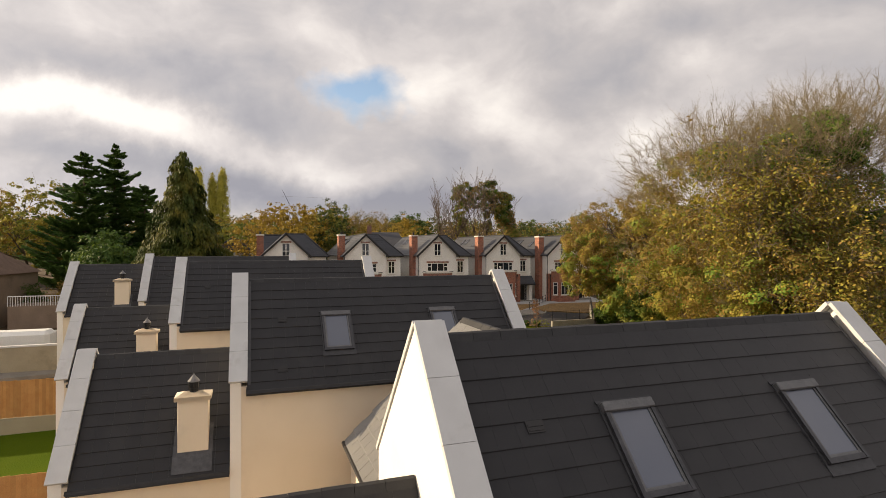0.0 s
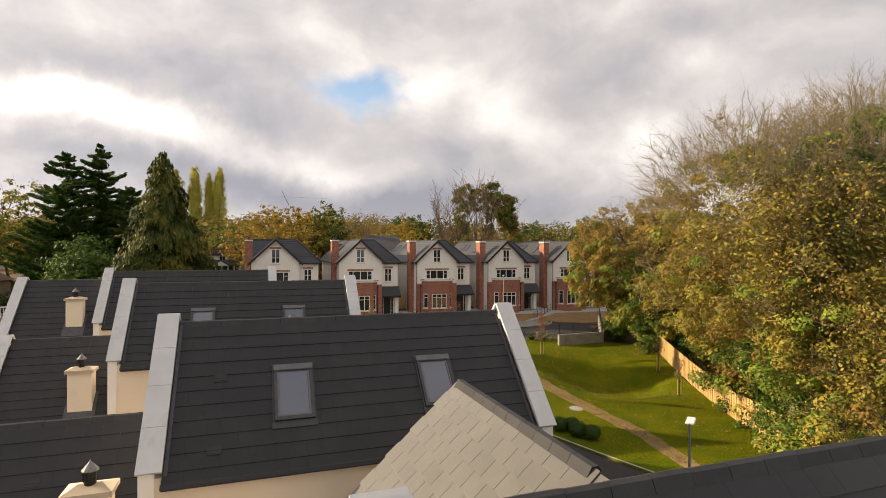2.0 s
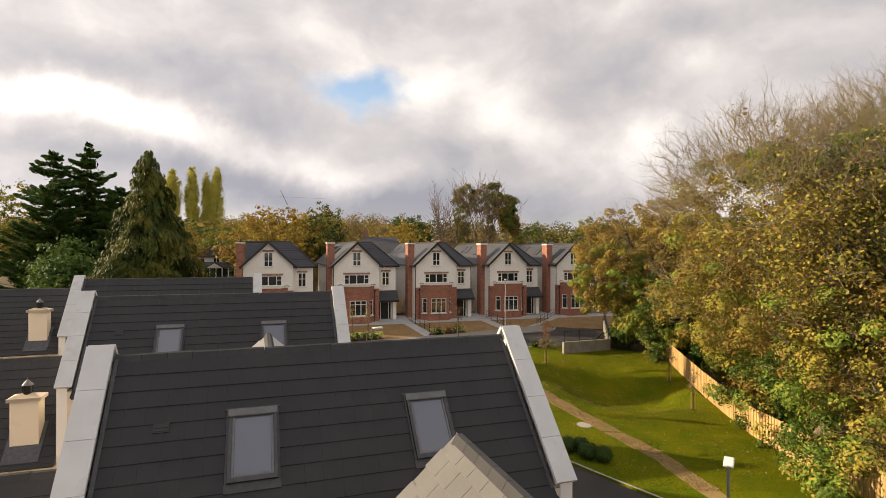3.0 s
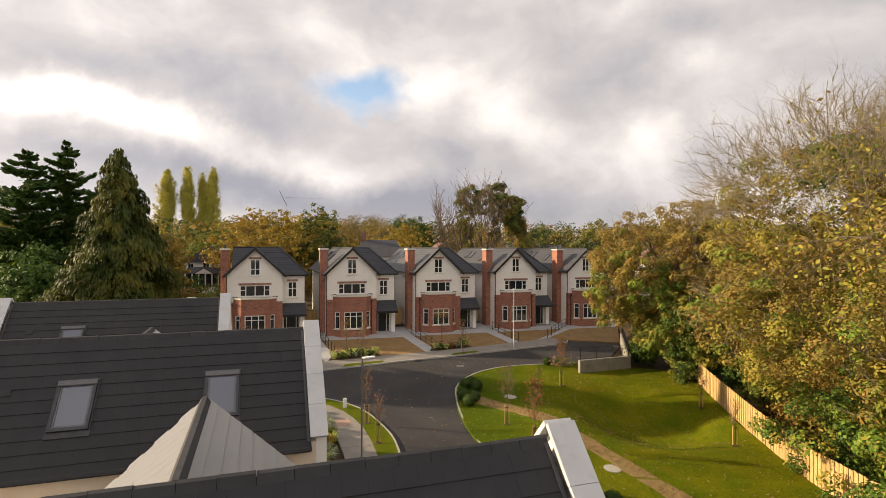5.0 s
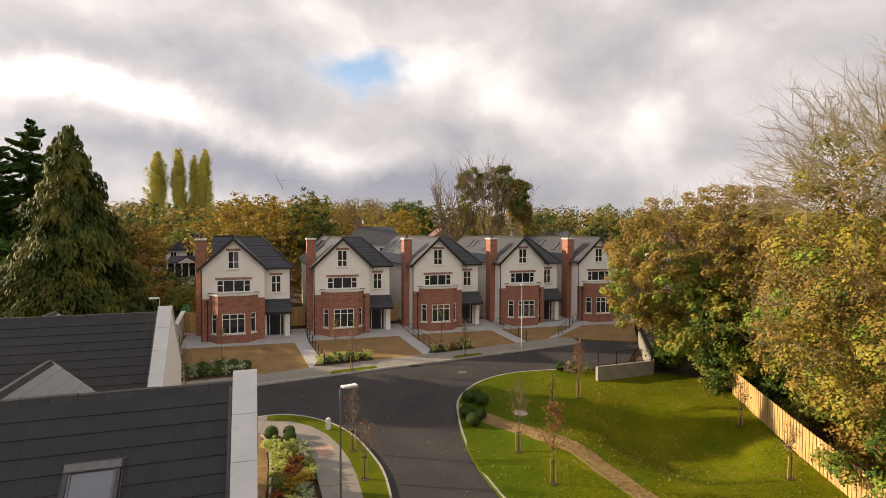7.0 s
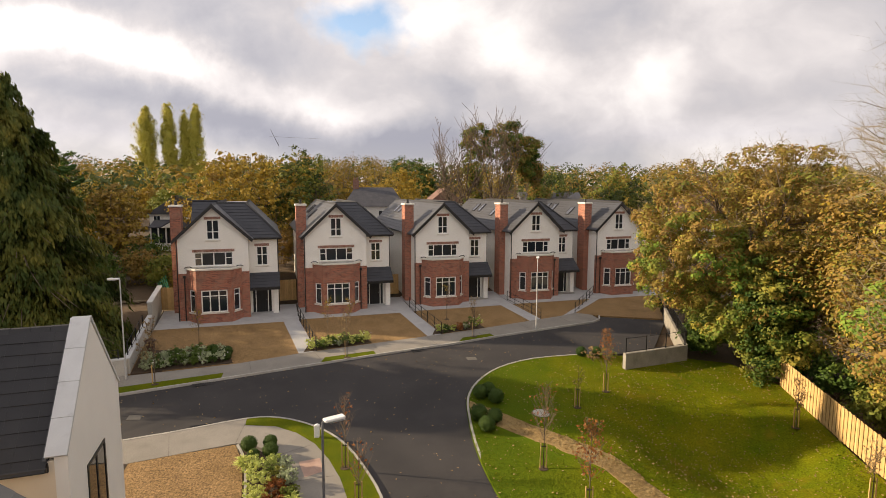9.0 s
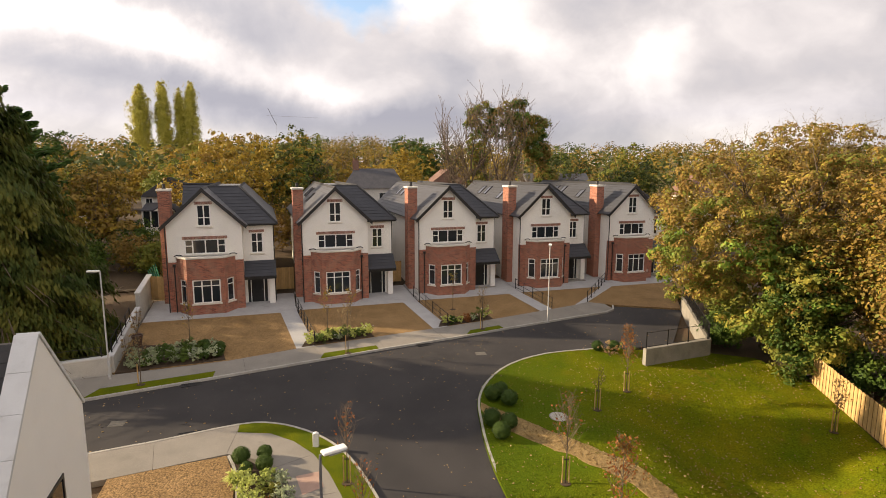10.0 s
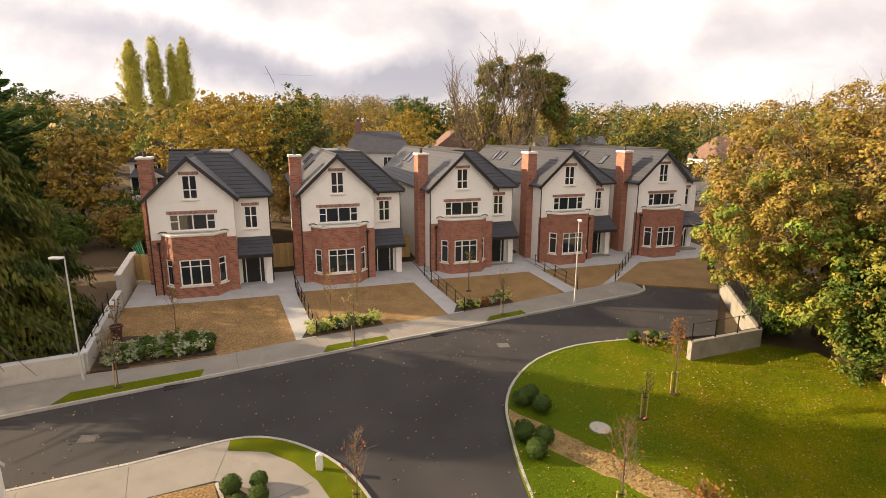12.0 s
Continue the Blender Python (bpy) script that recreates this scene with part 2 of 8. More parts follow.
def glass_mat(name, tint=(0.02, 0.025, 0.03), rough=0.04):
    m = bpy.data.materials.new(name)
    m.use_nodes = True
    b = m.node_tree.nodes["Principled BSDF"]
    b.inputs["Base Color"].default_value = rgb(tint)
    b.inputs["Roughness"].default_value = rough
    b.inputs["Specular IOR Level"].default_value = 0.8
    return m


RENDER_WHITE = mat("white_render", (0.78, 0.75, 0.69), (0.83, 0.80, 0.74), rough=0.9, scale=0.8, fine=90, bump=0.15, stain=(0.70, 0.67, 0.60), stain_scale=0.5)
RENDER_CREAM = mat("cream_render", (0.70, 0.60, 0.46), (0.76, 0.66, 0.52), grain=0.04, rough=0.9, scale=0.7, fine=120, bump=0.08, stain=(0.62, 0.53, 0.42), stain_scale=0.6)
CAP = mat("coping_concrete", (0.50, 0.50, 0.49), (0.58, 0.58, 0.57), grain=0.05, rough=0.75, scale=2.0, fine=120, bump=0.06, stain=(0.4, 0.39, 0.37), stain_scale=1.6)
TILE = mat("roof_tile", (0.0165, 0.0165, 0.019), (0.024, 0.0235, 0.0255), sheen=0.22, rough=0.62, scale=2.0, fine=140, bump=0.2, spread=0.05, spec=0.3, stain=(0.031, 0.030, 0.031), stain_scale=0.5)
# paler than TILE: sun on the west slopes is put into the base colour
WING_TILE = mat("sunlit_wing_tile", (0.074, 0.070, 0.062), (0.102, 0.096, 0.084), rough=0.7, scale=2.0, fine=90, bump=0.2, spread=0.06, spec=0.3, sheen=1.0, stain=(0.10, 0.096, 0.088), stain_scale=0.6)
TILE_B = mat("slate_tile", (0.030, 0.032, 0.040), (0.042, 0.044, 0.052), sheen=0.18, rough=0.6, scale=2.0, fine=60, bump=0.2, spread=0.08, spec=0.4)
RIDGE = mat("ridge_tile", (0.026, 0.026, 0.028), (0.038, 0.038, 0.040), rough=0.65, scale=5, fine=90, spread=0.12)
LEAD = mat("lead_flashing", (0.050, 0.050, 0.055), (0.095, 0.095, 0.10), rough=0.55, scale=9, fine=50, bump=0.3, metal=0.2, spec=0.4)
GUTTER = mat("gutter_black", (0.016, 0.015, 0.015), (0.024, 0.022, 0.022), rough=0.45, scale=6, bump=0.05, spec=0.4)
RENDER_GABLE = mat("pale_gable_render", (0.77, 0.74, 0.69), (0.81, 0.78, 0.73), grain=0.04, rough=0.9, scale=0.7, fine=120, bump=0.08, stain=(0.71, 0.67, 0.61), stain_scale=0.5)
BRICK = brick_mat("red_brick", (0.47, 0.155, 0.090), (0.11, 0.038, 0.030), (0.36, 0.245, 0.18))
BRICK_BROWN = brick_mat("brown_brick", (0.27, 0.12, 0.085), (0.17, 0.085, 0.065), (0.28, 0.21, 0.17))
FRAME = mat("white_frame", (0.74, 0.73, 0.69), (0.8, 0.79, 0.75), rough=0.5, scale=8, bump=0.03)
STONE = mat("pale_stone", (0.62, 0.58, 0.50), (0.70, 0.66, 0.58), rough=0.8, scale=5, fine=80, bump=0.1)
GLASS = glass_mat("window_glass")
SKYGLASS = glass_mat("skylight_glass", (0.10, 0.112, 0.145), 0.07)
STAINWALL = mat("stained_wall", (0.28, 0.245, 0.17), (0.36, 0.32, 0.23), rough=0.9, scale=0.7, fine=40, bump=0.2, stain=(0.16, 0.14, 0.09), stain_scale=0.6)
FLASH_DARK = mat("dark_flashing", (0.040, 0.040, 0.043), (0.062, 0.062, 0.066), rough=0.5, scale=9, fine=50, bump=0.15, metal=0.2)
SKYHOOD = mat("grey_casing", (0.105, 0.105, 0.108), (0.15, 0.15, 0.152), rough=0.45, scale=7, bump=0.04, metal=0.4)
SKYFRAME = mat("skylight_frame", (0.045, 0.045, 0.05), (0.075, 0.075, 0.08), rough=0.4, scale=9, bump=0.05, metal=0.5)
DOOR_DARK = mat("door_black", (0.012, 0.013, 0.014), (0.02, 0.021, 0.022), rough=0.35, scale=6, bump=0.03)
BLACK_METAL = mat("black_metal", (0.015, 0.015, 0.016), (0.025, 0.025, 0.026), rough=0.5, scale=20, bump=0.05, metal=0.3)
STEEL = mat("galvanised_steel", (0.42, 0.42, 0.42), (0.5, 0.5, 0.5), rough=0.45, scale=12, bump=0.05, metal=0.6)
LAMP_GREY = mat("lamp_grey", (0.40, 0.40, 0.39), (0.47, 0.47, 0.46), rough=0.5, scale=12, bump=0.05)
LAMP_DARK = mat("lamp_dark_grey", (0.12, 0.12, 0.125), (0.16, 0.16, 0.165), rough=0.5, scale=12, bump=0.05)
ASPHALT = mat("asphalt", (0.031, 0.029, 0.029), (0.047, 0.043, 0.042), rough=0.85, scale=0.35, fine=55, mix=0.35, bump=0.4, stain=(0.062, 0.056, 0.052), stain_scale=0.22)
CONCRETE = mat("concrete_paving", (0.205, 0.188, 0.162), (0.26, 0.238, 0.205), rough=0.85, scale=0.9, fine=45, bump=0.2, stain=(0.18, 0.165, 0.14), stain_scale=0.7)
APRON = mat("pale_apron_concrete", (0.34, 0.335, 0.33), (0.42, 0.415, 0.41), rough=0.85, scale=1.2, fine=45, bump=0.15, stain=(0.28, 0.27, 0.26), stain_scale=1.1)
RETCON = mat("stained_concrete", (0.20, 0.185, 0.155), (0.29, 0.27, 0.23), rough=0.9, scale=1.3, fine=40, bump=0.3, stain=(0.15, 0.14, 0.11), stain_scale=0.9)
KERB = mat("kerb_concrete", (0.31, 0.295, 0.26), (0.39, 0.37, 0.33), rough=0.85, scale=2.5, fine=50, bump=0.2, spread=0.08)
WALLCON = mat("wall_concrete", (0.40, 0.38, 0.34), (0.50, 0.48, 0.43), rough=0.85, scale=1.0, fine=40, bump=0.2, stain=(0.25, 0.24, 0.21), stain_scale=0.8)
GRAVEL = mat("gravel", (0.205, 0.125, 0.050), (0.275, 0.172, 0.075), rough=0.95, scale=0.7, fine=13, grain=0.6, mix=0.4, bump=1.0, dist=0.04, stain=(0.14, 0.085, 0.038), stain_scale=0.9)
SOIL = mat("soil", (0.05, 0.034, 0.022), (0.085, 0.058, 0.036), rough=0.95, scale=3, fine=30, bump=0.8, dist=0.03)
EARTH = mat("bare_earth", (0.11, 0.070, 0.040), (0.075, 0.055, 0.032), rough=0.95, scale=0.6, fine=14, bump=0.8, dist=0.05, stain=(0.05, 0.05, 0.025), stain_scale=0.3)
VERGE = mat("verge_grass", (0.065, 0.092, 0.006), (0.115, 0.125, 0.005), spec=0.05, rough=0.95, scale=1.2, fine=30, mix=0.5, bump=0.9, dist=0.03)
def roadside_shade(m, dark_green, x0, x1):
    """Greener tone and shade by the road, painted raggedly into the colour of m."""
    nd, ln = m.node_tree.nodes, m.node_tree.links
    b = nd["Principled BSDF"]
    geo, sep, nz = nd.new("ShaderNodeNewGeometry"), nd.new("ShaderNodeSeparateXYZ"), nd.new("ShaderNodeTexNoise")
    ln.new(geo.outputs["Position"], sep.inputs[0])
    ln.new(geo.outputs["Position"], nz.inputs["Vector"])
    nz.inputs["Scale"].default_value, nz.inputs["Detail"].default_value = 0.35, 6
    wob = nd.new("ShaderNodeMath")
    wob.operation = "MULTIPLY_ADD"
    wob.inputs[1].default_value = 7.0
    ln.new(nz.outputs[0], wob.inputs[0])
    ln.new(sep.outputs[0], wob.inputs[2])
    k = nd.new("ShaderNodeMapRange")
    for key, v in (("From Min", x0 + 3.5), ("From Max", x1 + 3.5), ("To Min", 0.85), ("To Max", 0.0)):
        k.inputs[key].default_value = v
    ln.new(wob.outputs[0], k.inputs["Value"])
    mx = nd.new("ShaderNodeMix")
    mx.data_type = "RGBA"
    mx.inputs[7].default_value = rgb(dark_green)
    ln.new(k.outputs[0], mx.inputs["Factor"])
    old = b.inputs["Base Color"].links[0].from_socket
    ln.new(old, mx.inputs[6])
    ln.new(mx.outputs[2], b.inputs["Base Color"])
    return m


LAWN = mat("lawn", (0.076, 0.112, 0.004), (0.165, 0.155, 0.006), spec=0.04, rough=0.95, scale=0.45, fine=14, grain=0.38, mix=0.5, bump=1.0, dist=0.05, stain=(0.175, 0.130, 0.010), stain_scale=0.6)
# west part painted darker green, with its shade in the base colour
roadside_shade(LAWN, (0.058, 0.098, 0.006), 2.0, 9.0)
PATHMAT = mat("woodchip_path", (0.235, 0.160, 0.062), (0.33, 0.228, 0.095), rough=0.95, scale=1.5, fine=20, grain=0.35, bump=0.9, dist=0.03, stain=(0.19, 0.12, 0.055), stain_scale=1.3)
TIMBER = mat("fence_timber", (0.46, 0.29, 0.11), (0.56, 0.37, 0.16), rough=0.8, scale=3, fine=70, bump=0.2, spread=0.16)
TIMBER_O = mat("fence_timber_orange", (0.42, 0.20, 0.07), (0.50, 0.27, 0.10), rough=0.8, scale=3, fine=70, bump=0.2, spread=0.12)
BARK = mat("bark", (0.085, 0.062, 0.042), (0.14, 0.105, 0.075), rough=0.95, scale=5, fine=30, bump=0.7, dist=0.02)
BARK_PALE = mat("pale_bark", (0.145, 0.112, 0.075), (0.21, 0.165, 0.115), rough=0.95, scale=5, fine=30, bump=0.5, dist=0.02)
TERRACOTTA = mat("brown_glazed_pot", (0.055, 0.022, 0.016), (0.085, 0.035, 0.024), rough=0.35, scale=5, bump=0.1)
GREEN_PLASTIC = mat("green_net", (0.02, 0.16, 0.09), (0.03, 0.22, 0.12), rough=0.6, scale=6, bump=0.1)
MANHOLE = mat("manhole_concrete", (0.33, 0.31, 0.26), (0.42, 0.40, 0.34), rough=0.85, scale=6, fine=50, bump=0.2)
JOINT = mat("joint_dirt", (0.09, 0.08, 0.066), (0.13, 0.115, 0.095), rough=0.9, scale=8, bump=0.1)
RED_TILE = mat("red_roof_tile", (0.15, 0.085, 0.065), (0.20, 0.12, 0.09), rough=0.8, scale=1.4, fine=20, bump=0.5, dist=0.03)
OLD_TILE = mat("brown_roof_tile", (0.11, 0.07, 0.05), (0.17, 0.11, 0.08), rough=0.8, scale=1.4, fine=20, bump=0.5, dist=0.03)
GREY_SLATE = mat("grey_slate", (0.10, 0.10, 0.11), (0.15, 0.15, 0.16), rough=0.7, scale=1.4, fine=20, bump=0.4, dist=0.02)
DARK_SLATE = mat("dark_slate", (0.050, 0.050, 0.058), (0.075, 0.075, 0.083), rough=0.65, scale=1.4, fine=20, bump=0.4, dist=0.02)
RENDER_FAR = mat("painted_render", (0.66, 0.64, 0.60), (0.74, 0.72, 0.68), rough=0.9, scale=0.8, fine=40, bump=0.1)
RENDER_OLD = mat("old_brown_render", (0.20, 0.145, 0.105), (0.27, 0.20, 0.145), rough=0.9, scale=0.8, fine=40, bump=0.2, stain=(0.13, 0.095, 0.07), stain_scale=0.5)
CLAY_PATCH = mat("reddish_paving", (0.34, 0.22, 0.17), (0.42, 0.29, 0.23), rough=0.85, scale=3, fine=50, bump=0.2)

TWIG = mat("pale_twig", (0.21, 0.165, 0.095), (0.30, 0.245, 0.15), rough=0.9, scale=2, fine=30, bump=0)
L_GOLD = leaf_mat("leaves_gold", [(0.197, 0.138, 0.026), (0.303, 0.208, 0.033), (0.396, 0.269, 0.036), (0.279, 0.220, 0.042), (0.327, 0.165, 0.033)])
L_OLIVE = leaf_mat("leaves_olive", [(0.071, 0.105, 0.019), (0.124, 0.155, 0.027), (0.184, 0.199, 0.035), (0.224, 0.213, 0.036), (0.236, 0.174, 0.036)])
L_RUSSET = leaf_mat("leaves_russet", [(0.150, 0.092, 0.030), (0.255, 0.158, 0.042), (0.310, 0.200, 0.048), (0.215, 0.160, 0.040), (0.290, 0.130, 0.042)])
L_IVY = leaf_mat("leaves_ivy", [(0.028, 0.057, 0.013), (0.051, 0.095, 0.018), (0.095, 0.146, 0.025), (0.153, 0.190, 0.032)])
L_ASH = leaf_mat("leaves_ash", [(0.150, 0.168, 0.031), (0.246, 0.240, 0.042), (0.360, 0.314, 0.053), (0.396, 0.306, 0.057), (0.348, 0.228, 0.053)])
L_IVYLIGHT = leaf_mat("leaves_light_ivy", [(0.100, 0.188, 0.030), (0.174, 0.268, 0.040), (0.274, 0.339, 0.049)])
L_YELLOWGREEN = leaf_mat("leaves_yellowgreen", [(0.33, 0.32, 0.050), (0.46, 0.42, 0.075), (0.58, 0.50, 0.09)])
L_CONIFER = leaf_mat("needles_dark", [(0.040, 0.083, 0.023), (0.067, 0.124, 0.030), (0.114, 0.175, 0.037)], trans=0.15)
L_CYPRESS = leaf_mat("needles_cypress", [(0.027, 0.048, 0.011), (0.052, 0.075, 0.015), (0.106, 0.110, 0.019), (0.185, 0.156, 0.028)], trans=0.15)
L_FAR = leaf_mat("leaves_far", [(0.094, 0.096, 0.025), (0.186, 0.147, 0.034), (0.298, 0.192, 0.034), (0.167, 0.156, 0.043)])
L_FARGREEN = leaf_mat("leaves_far_green", [(0.045, 0.069, 0.021), (0.076, 0.099, 0.027), (0.129, 0.129, 0.033)])
L_BOX = leaf_mat("leaves_box", [(0.028, 0.055, 0.012), (0.050, 0.090, 0.018), (0.080, 0.120, 0.024)])
L_SILVER = leaf_mat("leaves_silver", [(0.280, 0.336, 0.196), (0.420, 0.462, 0.280), (0.182, 0.238, 0.112)])
L_VARIEG = leaf_mat("leaves_variegated", [(0.34, 0.40, 0.09), (0.54, 0.57, 0.16), (0.22, 0.30, 0.065)])
L_REDLEAF = leaf_mat("leaves_red", [(0.20, 0.06, 0.02), (0.28, 0.10, 0.03), (0.22, 0.13, 0.03)])
L_DRY = leaf_mat("leaves_dry", [(0.22, 0.14, 0.06), (0.32, 0.22, 0.10), (0.42, 0.33, 0.18)])
L_GRASS = leaf_mat("grass_blades", [(0.078, 0.116, 0.003), (0.115, 0.138, 0.004), (0.17, 0.155, 0.005)], trans=0.4)
L_FLOWER = leaf_mat("white_flowers", [(0.62, 0.60, 0.58), (0.74, 0.72, 0.70)])


# ---- builders ----
def obj(name, bm, material, smooth=False):
    me = bpy.data.meshes.new(name)
    bm.normal_update()
    bm.to_mesh(me)
    bm.free()
    if smooth:
        for p in me.polygons:
            p.use_smooth = True
    if material:
        me.materials.append(material)
    return new(name, me)


def part(name, bm, material, parent, label="", smooth=False):
    o = obj(name, bm, material, smooth)
    o.parent = parent
    if label:
        o["label"] = label
    return o


def share(name, me, parent, m):
    """Another object on a mesh that is there already, as a part."""
    o = new(name, me)
    o.parent = parent
    o.matrix_basis = m
    return o


def thing(name, m, label, category, group="", kind=""):
    e = new(name)
    e.empty_display_size = 0.3
    e.matrix_world = m
    return tagged(e, label, category, group, kind)


def box(bm, x0, y0, z0, x1, y1, z1, m=None, bevel=0.0):
    vs = [bm.verts.new(p) for p in ((x0, y0, z0), (x1, y0, z0), (x1, y1, z0), (x0, y1, z0), (x0, y0, z1), (x1, y0, z1), (x1, y1, z1), (x0, y1, z1))]
    fs = [bm.faces.new([vs[i] for i in f]) for f in ((3, 2, 1, 0), (4, 5, 6, 7), (0, 1, 5, 4), (1, 2, 6, 5), (2, 3, 7, 6), (3, 0, 4, 7))]
    if bevel:
        es = list({e for f in fs for e in f.edges})
        r = bmesh.ops.bevel(bm, geom=es, offset=bevel, segments=1, affect="EDGES")
        vs = list({v for f in r["faces"] for v in f.verts} | {v for v in vs if v.is_valid})
    if m is not None:
        bmesh.ops.transform(bm, matrix=m, verts=vs)
    return bm


def boxes(*rows, bevel=0.0):
    bm = bmesh.new()
    for r in rows:
        box(bm, *r, bevel=bevel)
    return bm


def prism(bm, pts, d, m=None):
    """A flat outline (list of 3D points) pushed along the vector d."""
    d = Vector(d)
    a = [bm.verts.new(p) for p in pts]
    b = [bm.verts.new(Vector(p) + d) for p in pts]
    n = len(pts)
    fs = [bm.faces.new(a), bm.faces.new(b[::-1])]
    for i in range(n):
        fs.append(bm.faces.new((a[i], b[i], b[(i + 1) % n], a[(i + 1) % n])))
    bmesh.ops.recalc_face_normals(bm, faces=fs)
    if m is not None:
        bmesh.ops.transform(bm, matrix=m, verts=a + b)
    return bm


def prisms(*rows):
    bm = bmesh.new()
    for pts, d in rows:
        prism(bm, pts, d)
    return bm


def slab(bm, pts, t):
    """A flat slab: outline pts, thickness t downwards along its normal."""
    n = (Vector(pts[1]) - Vector(pts[0])).cross(Vector(pts[2]) - Vector(pts[0])).normalized()
    if n.z < 0:
        n = -n
    return prism(bm, pts, -n * t)


def tube(bm, pts, radii, sides=6):
    """A tapered tube along points."""
    rings = []
    for i, p in enumerate(pts):
        p = Vector(p)
        d = (Vector(pts[min(i + 1, len(pts) - 1)]) - Vector(pts[max(i - 1, 0)])).normalized()
        a = d.orthogonal().normalized()
        b = d.cross(a)
        rings.append([bm.verts.new(p + (a * math.cos(t) + b * math.sin(t)) * radii[i]) for t in (k * math.tau / sides for k in range(sides))])
    for r, s in zip(rings, rings[1:]):
        for k in range(sides):
            bm.faces.new((r[k], r[(k + 1) % sides], s[(k + 1) % sides], s[k]))
    bm.faces.new(rings[0][::-1])
    bm.faces.new(rings[-1])
    return bm


def lathe(bm, profile, at=(0, 0, 0), sides=14):
    """A turned form: (radius, height) pairs."""
    at = Vector(at)
    rings = [[bm.verts.new(at + Vector((r * math.cos(t), r * math.sin(t), z))) for t in (k * math.tau / sides for k in range(sides))] for r, z in profile]
    for r, s in zip(rings, rings[1:]):
        for k in range(sides):
            bm.faces.new((r[k], r[(k + 1) % sides], s[(k + 1) % sides], s[k]))
    bm.faces.new(rings[0][::-1])
    bm.faces.new(rings[-1])
    return bm


def lerp(a, b, t):
    return a + (b - a) * t


def gz(x, y):
    """The height of the ground: one slope that rises to the north and falls to the east, flatter to the south."""
    x = max(-60.0, min(45.0, x))
    k = -0.03 * (x + 6)
    if y > 85:
        return 0.4 + k + 0.07 * 39 + 0.012 * min(y - 85, 60) + 0.05 * max(0.0, min(y - 145, 260))
    if y > 38:
        return 0.4 + k + 0.07 * (y - 46)
    return -0.16 - 0.033 * min(38 - y, 45) + k * max(0.0, min(1.0, (y - 27) / 11))


def sheet(name, poly, top, material, depth=0.25, step=2.0, sag=None):
    """A sheet of ground: an outline in plan laid on the slope, its top that far above it, with a skirt."""
    bm = bmesh.new()
    vs = [bm.verts.new((p[0], p[1], 0)) for p in poly]
    for tri in tessellate_polygon([[Vector((p[0], p[1], 0)) for p in poly]]):
        bm.faces.new([vs[i] for i in tri])
    bm.normal_update()
    xs, ys = [p[0] for p in poly], [p[1] for p in poly]
    for lo, hi, no in ((min(ys), max(ys), (0, 1, 0)), (min(xs), max(xs), (1, 0, 0))):
        k = lo + step
        while k < hi:
            bmesh.ops.bisect_plane(bm, geom=bm.verts[:] + bm.edges[:] + bm.faces[:], dist=1e-4, plane_co=[c * k for c in no], plane_no=no)
            k += step
    for f in bm.faces:
        if f.normal.z < 0:
            f.normal_flip()
    for v in bm.verts:
        v.co.z = gz(v.co.x, v.co.y) + top + (sag(v.co.x, v.co.y) if sag else 0)
    edge = [e for e in bm.edges if e.is_boundary]
    r = bmesh.ops.extrude_edge_only(bm, edges=edge)
    for v in r["geom"]:
        if isinstance(v, bmesh.types.BMVert):
            v.co.z -= depth
    bmesh.ops.recalc_face_normals(bm, faces=bm.faces[:])
    o = obj(name, bm, material)
    return o

# ---- ground, road, paving ----
def ground_sheet():
    bm = bmesh.new()
    xs = [-900, -500, -300, -180] + list(range(-120, 13, 6)) + [15] + list(range(18, 121, 6)) + [180, 300, 500, 900]
    ys = [-300, -150, -80] + list(range(-40, 161, 5)) + [220, 320, 500, 800, 1500]
    v = [[bm.verts.new((x, y, gz(x, y) - ((2.7 if x < 16 else 1.4) if 11 < x < 19 and 44 < y < 51 else 0.9 if 5 < x < 19 and 39 < y < 51 else 0.16))) for x in xs] for y in ys]
    for j in range(len(ys) - 1):
        for i in range(len(xs) - 1):
            bm.faces.new((v[j][i], v[j][i + 1], v[j + 1][i + 1], v[j + 1][i]))
    return obj("ground", bm, EARTH)


tagged(ground_sheet(), "bare earth and leaf litter beyond the gardens", "ground", kind="structure")

KERB_GREEN = [(14.5, 59.3), (8.94, 58.15), (5.52, 57.1), (3.0, 55.3), (1.5, 53.0), (0.86, 50.8), (0.85, 48.6), (1.0, 46.5), (1.35, 44.2), (2.0, 41.7), (3.0, 39.2), (4.6, 36.2), (7.2, 32.5), (11.2, 27.3), (17.5, 19.0)]
KERB_NORTH = [(-40.0, 37.6), (-20.35, 48.5), (-13.44, 52.2), (-4.98, 56.75), (0.22, 59.4), (3.43, 61.2), (8.0, 63.6), (11.9, 65.6), (12.75, 66.4), (13.0, 67.4)]
KERB_SOUTH = [(-40.0, 33.5), (-16.71, 44.6), (-13.5, 46.1), (-10.4, 47.7), (-8.8, 47.9), (-7.2, 47.4), (-5.8, 46.5), (-4.7, 45.3), (-3.7, 43.7), (-2.8, 41.9), (-2.2, 39.8), (-1.7, 37.4), (-0.4, 34.2), (2.2, 30.2), (6.0, 24.6), (11.6, 16.6)]


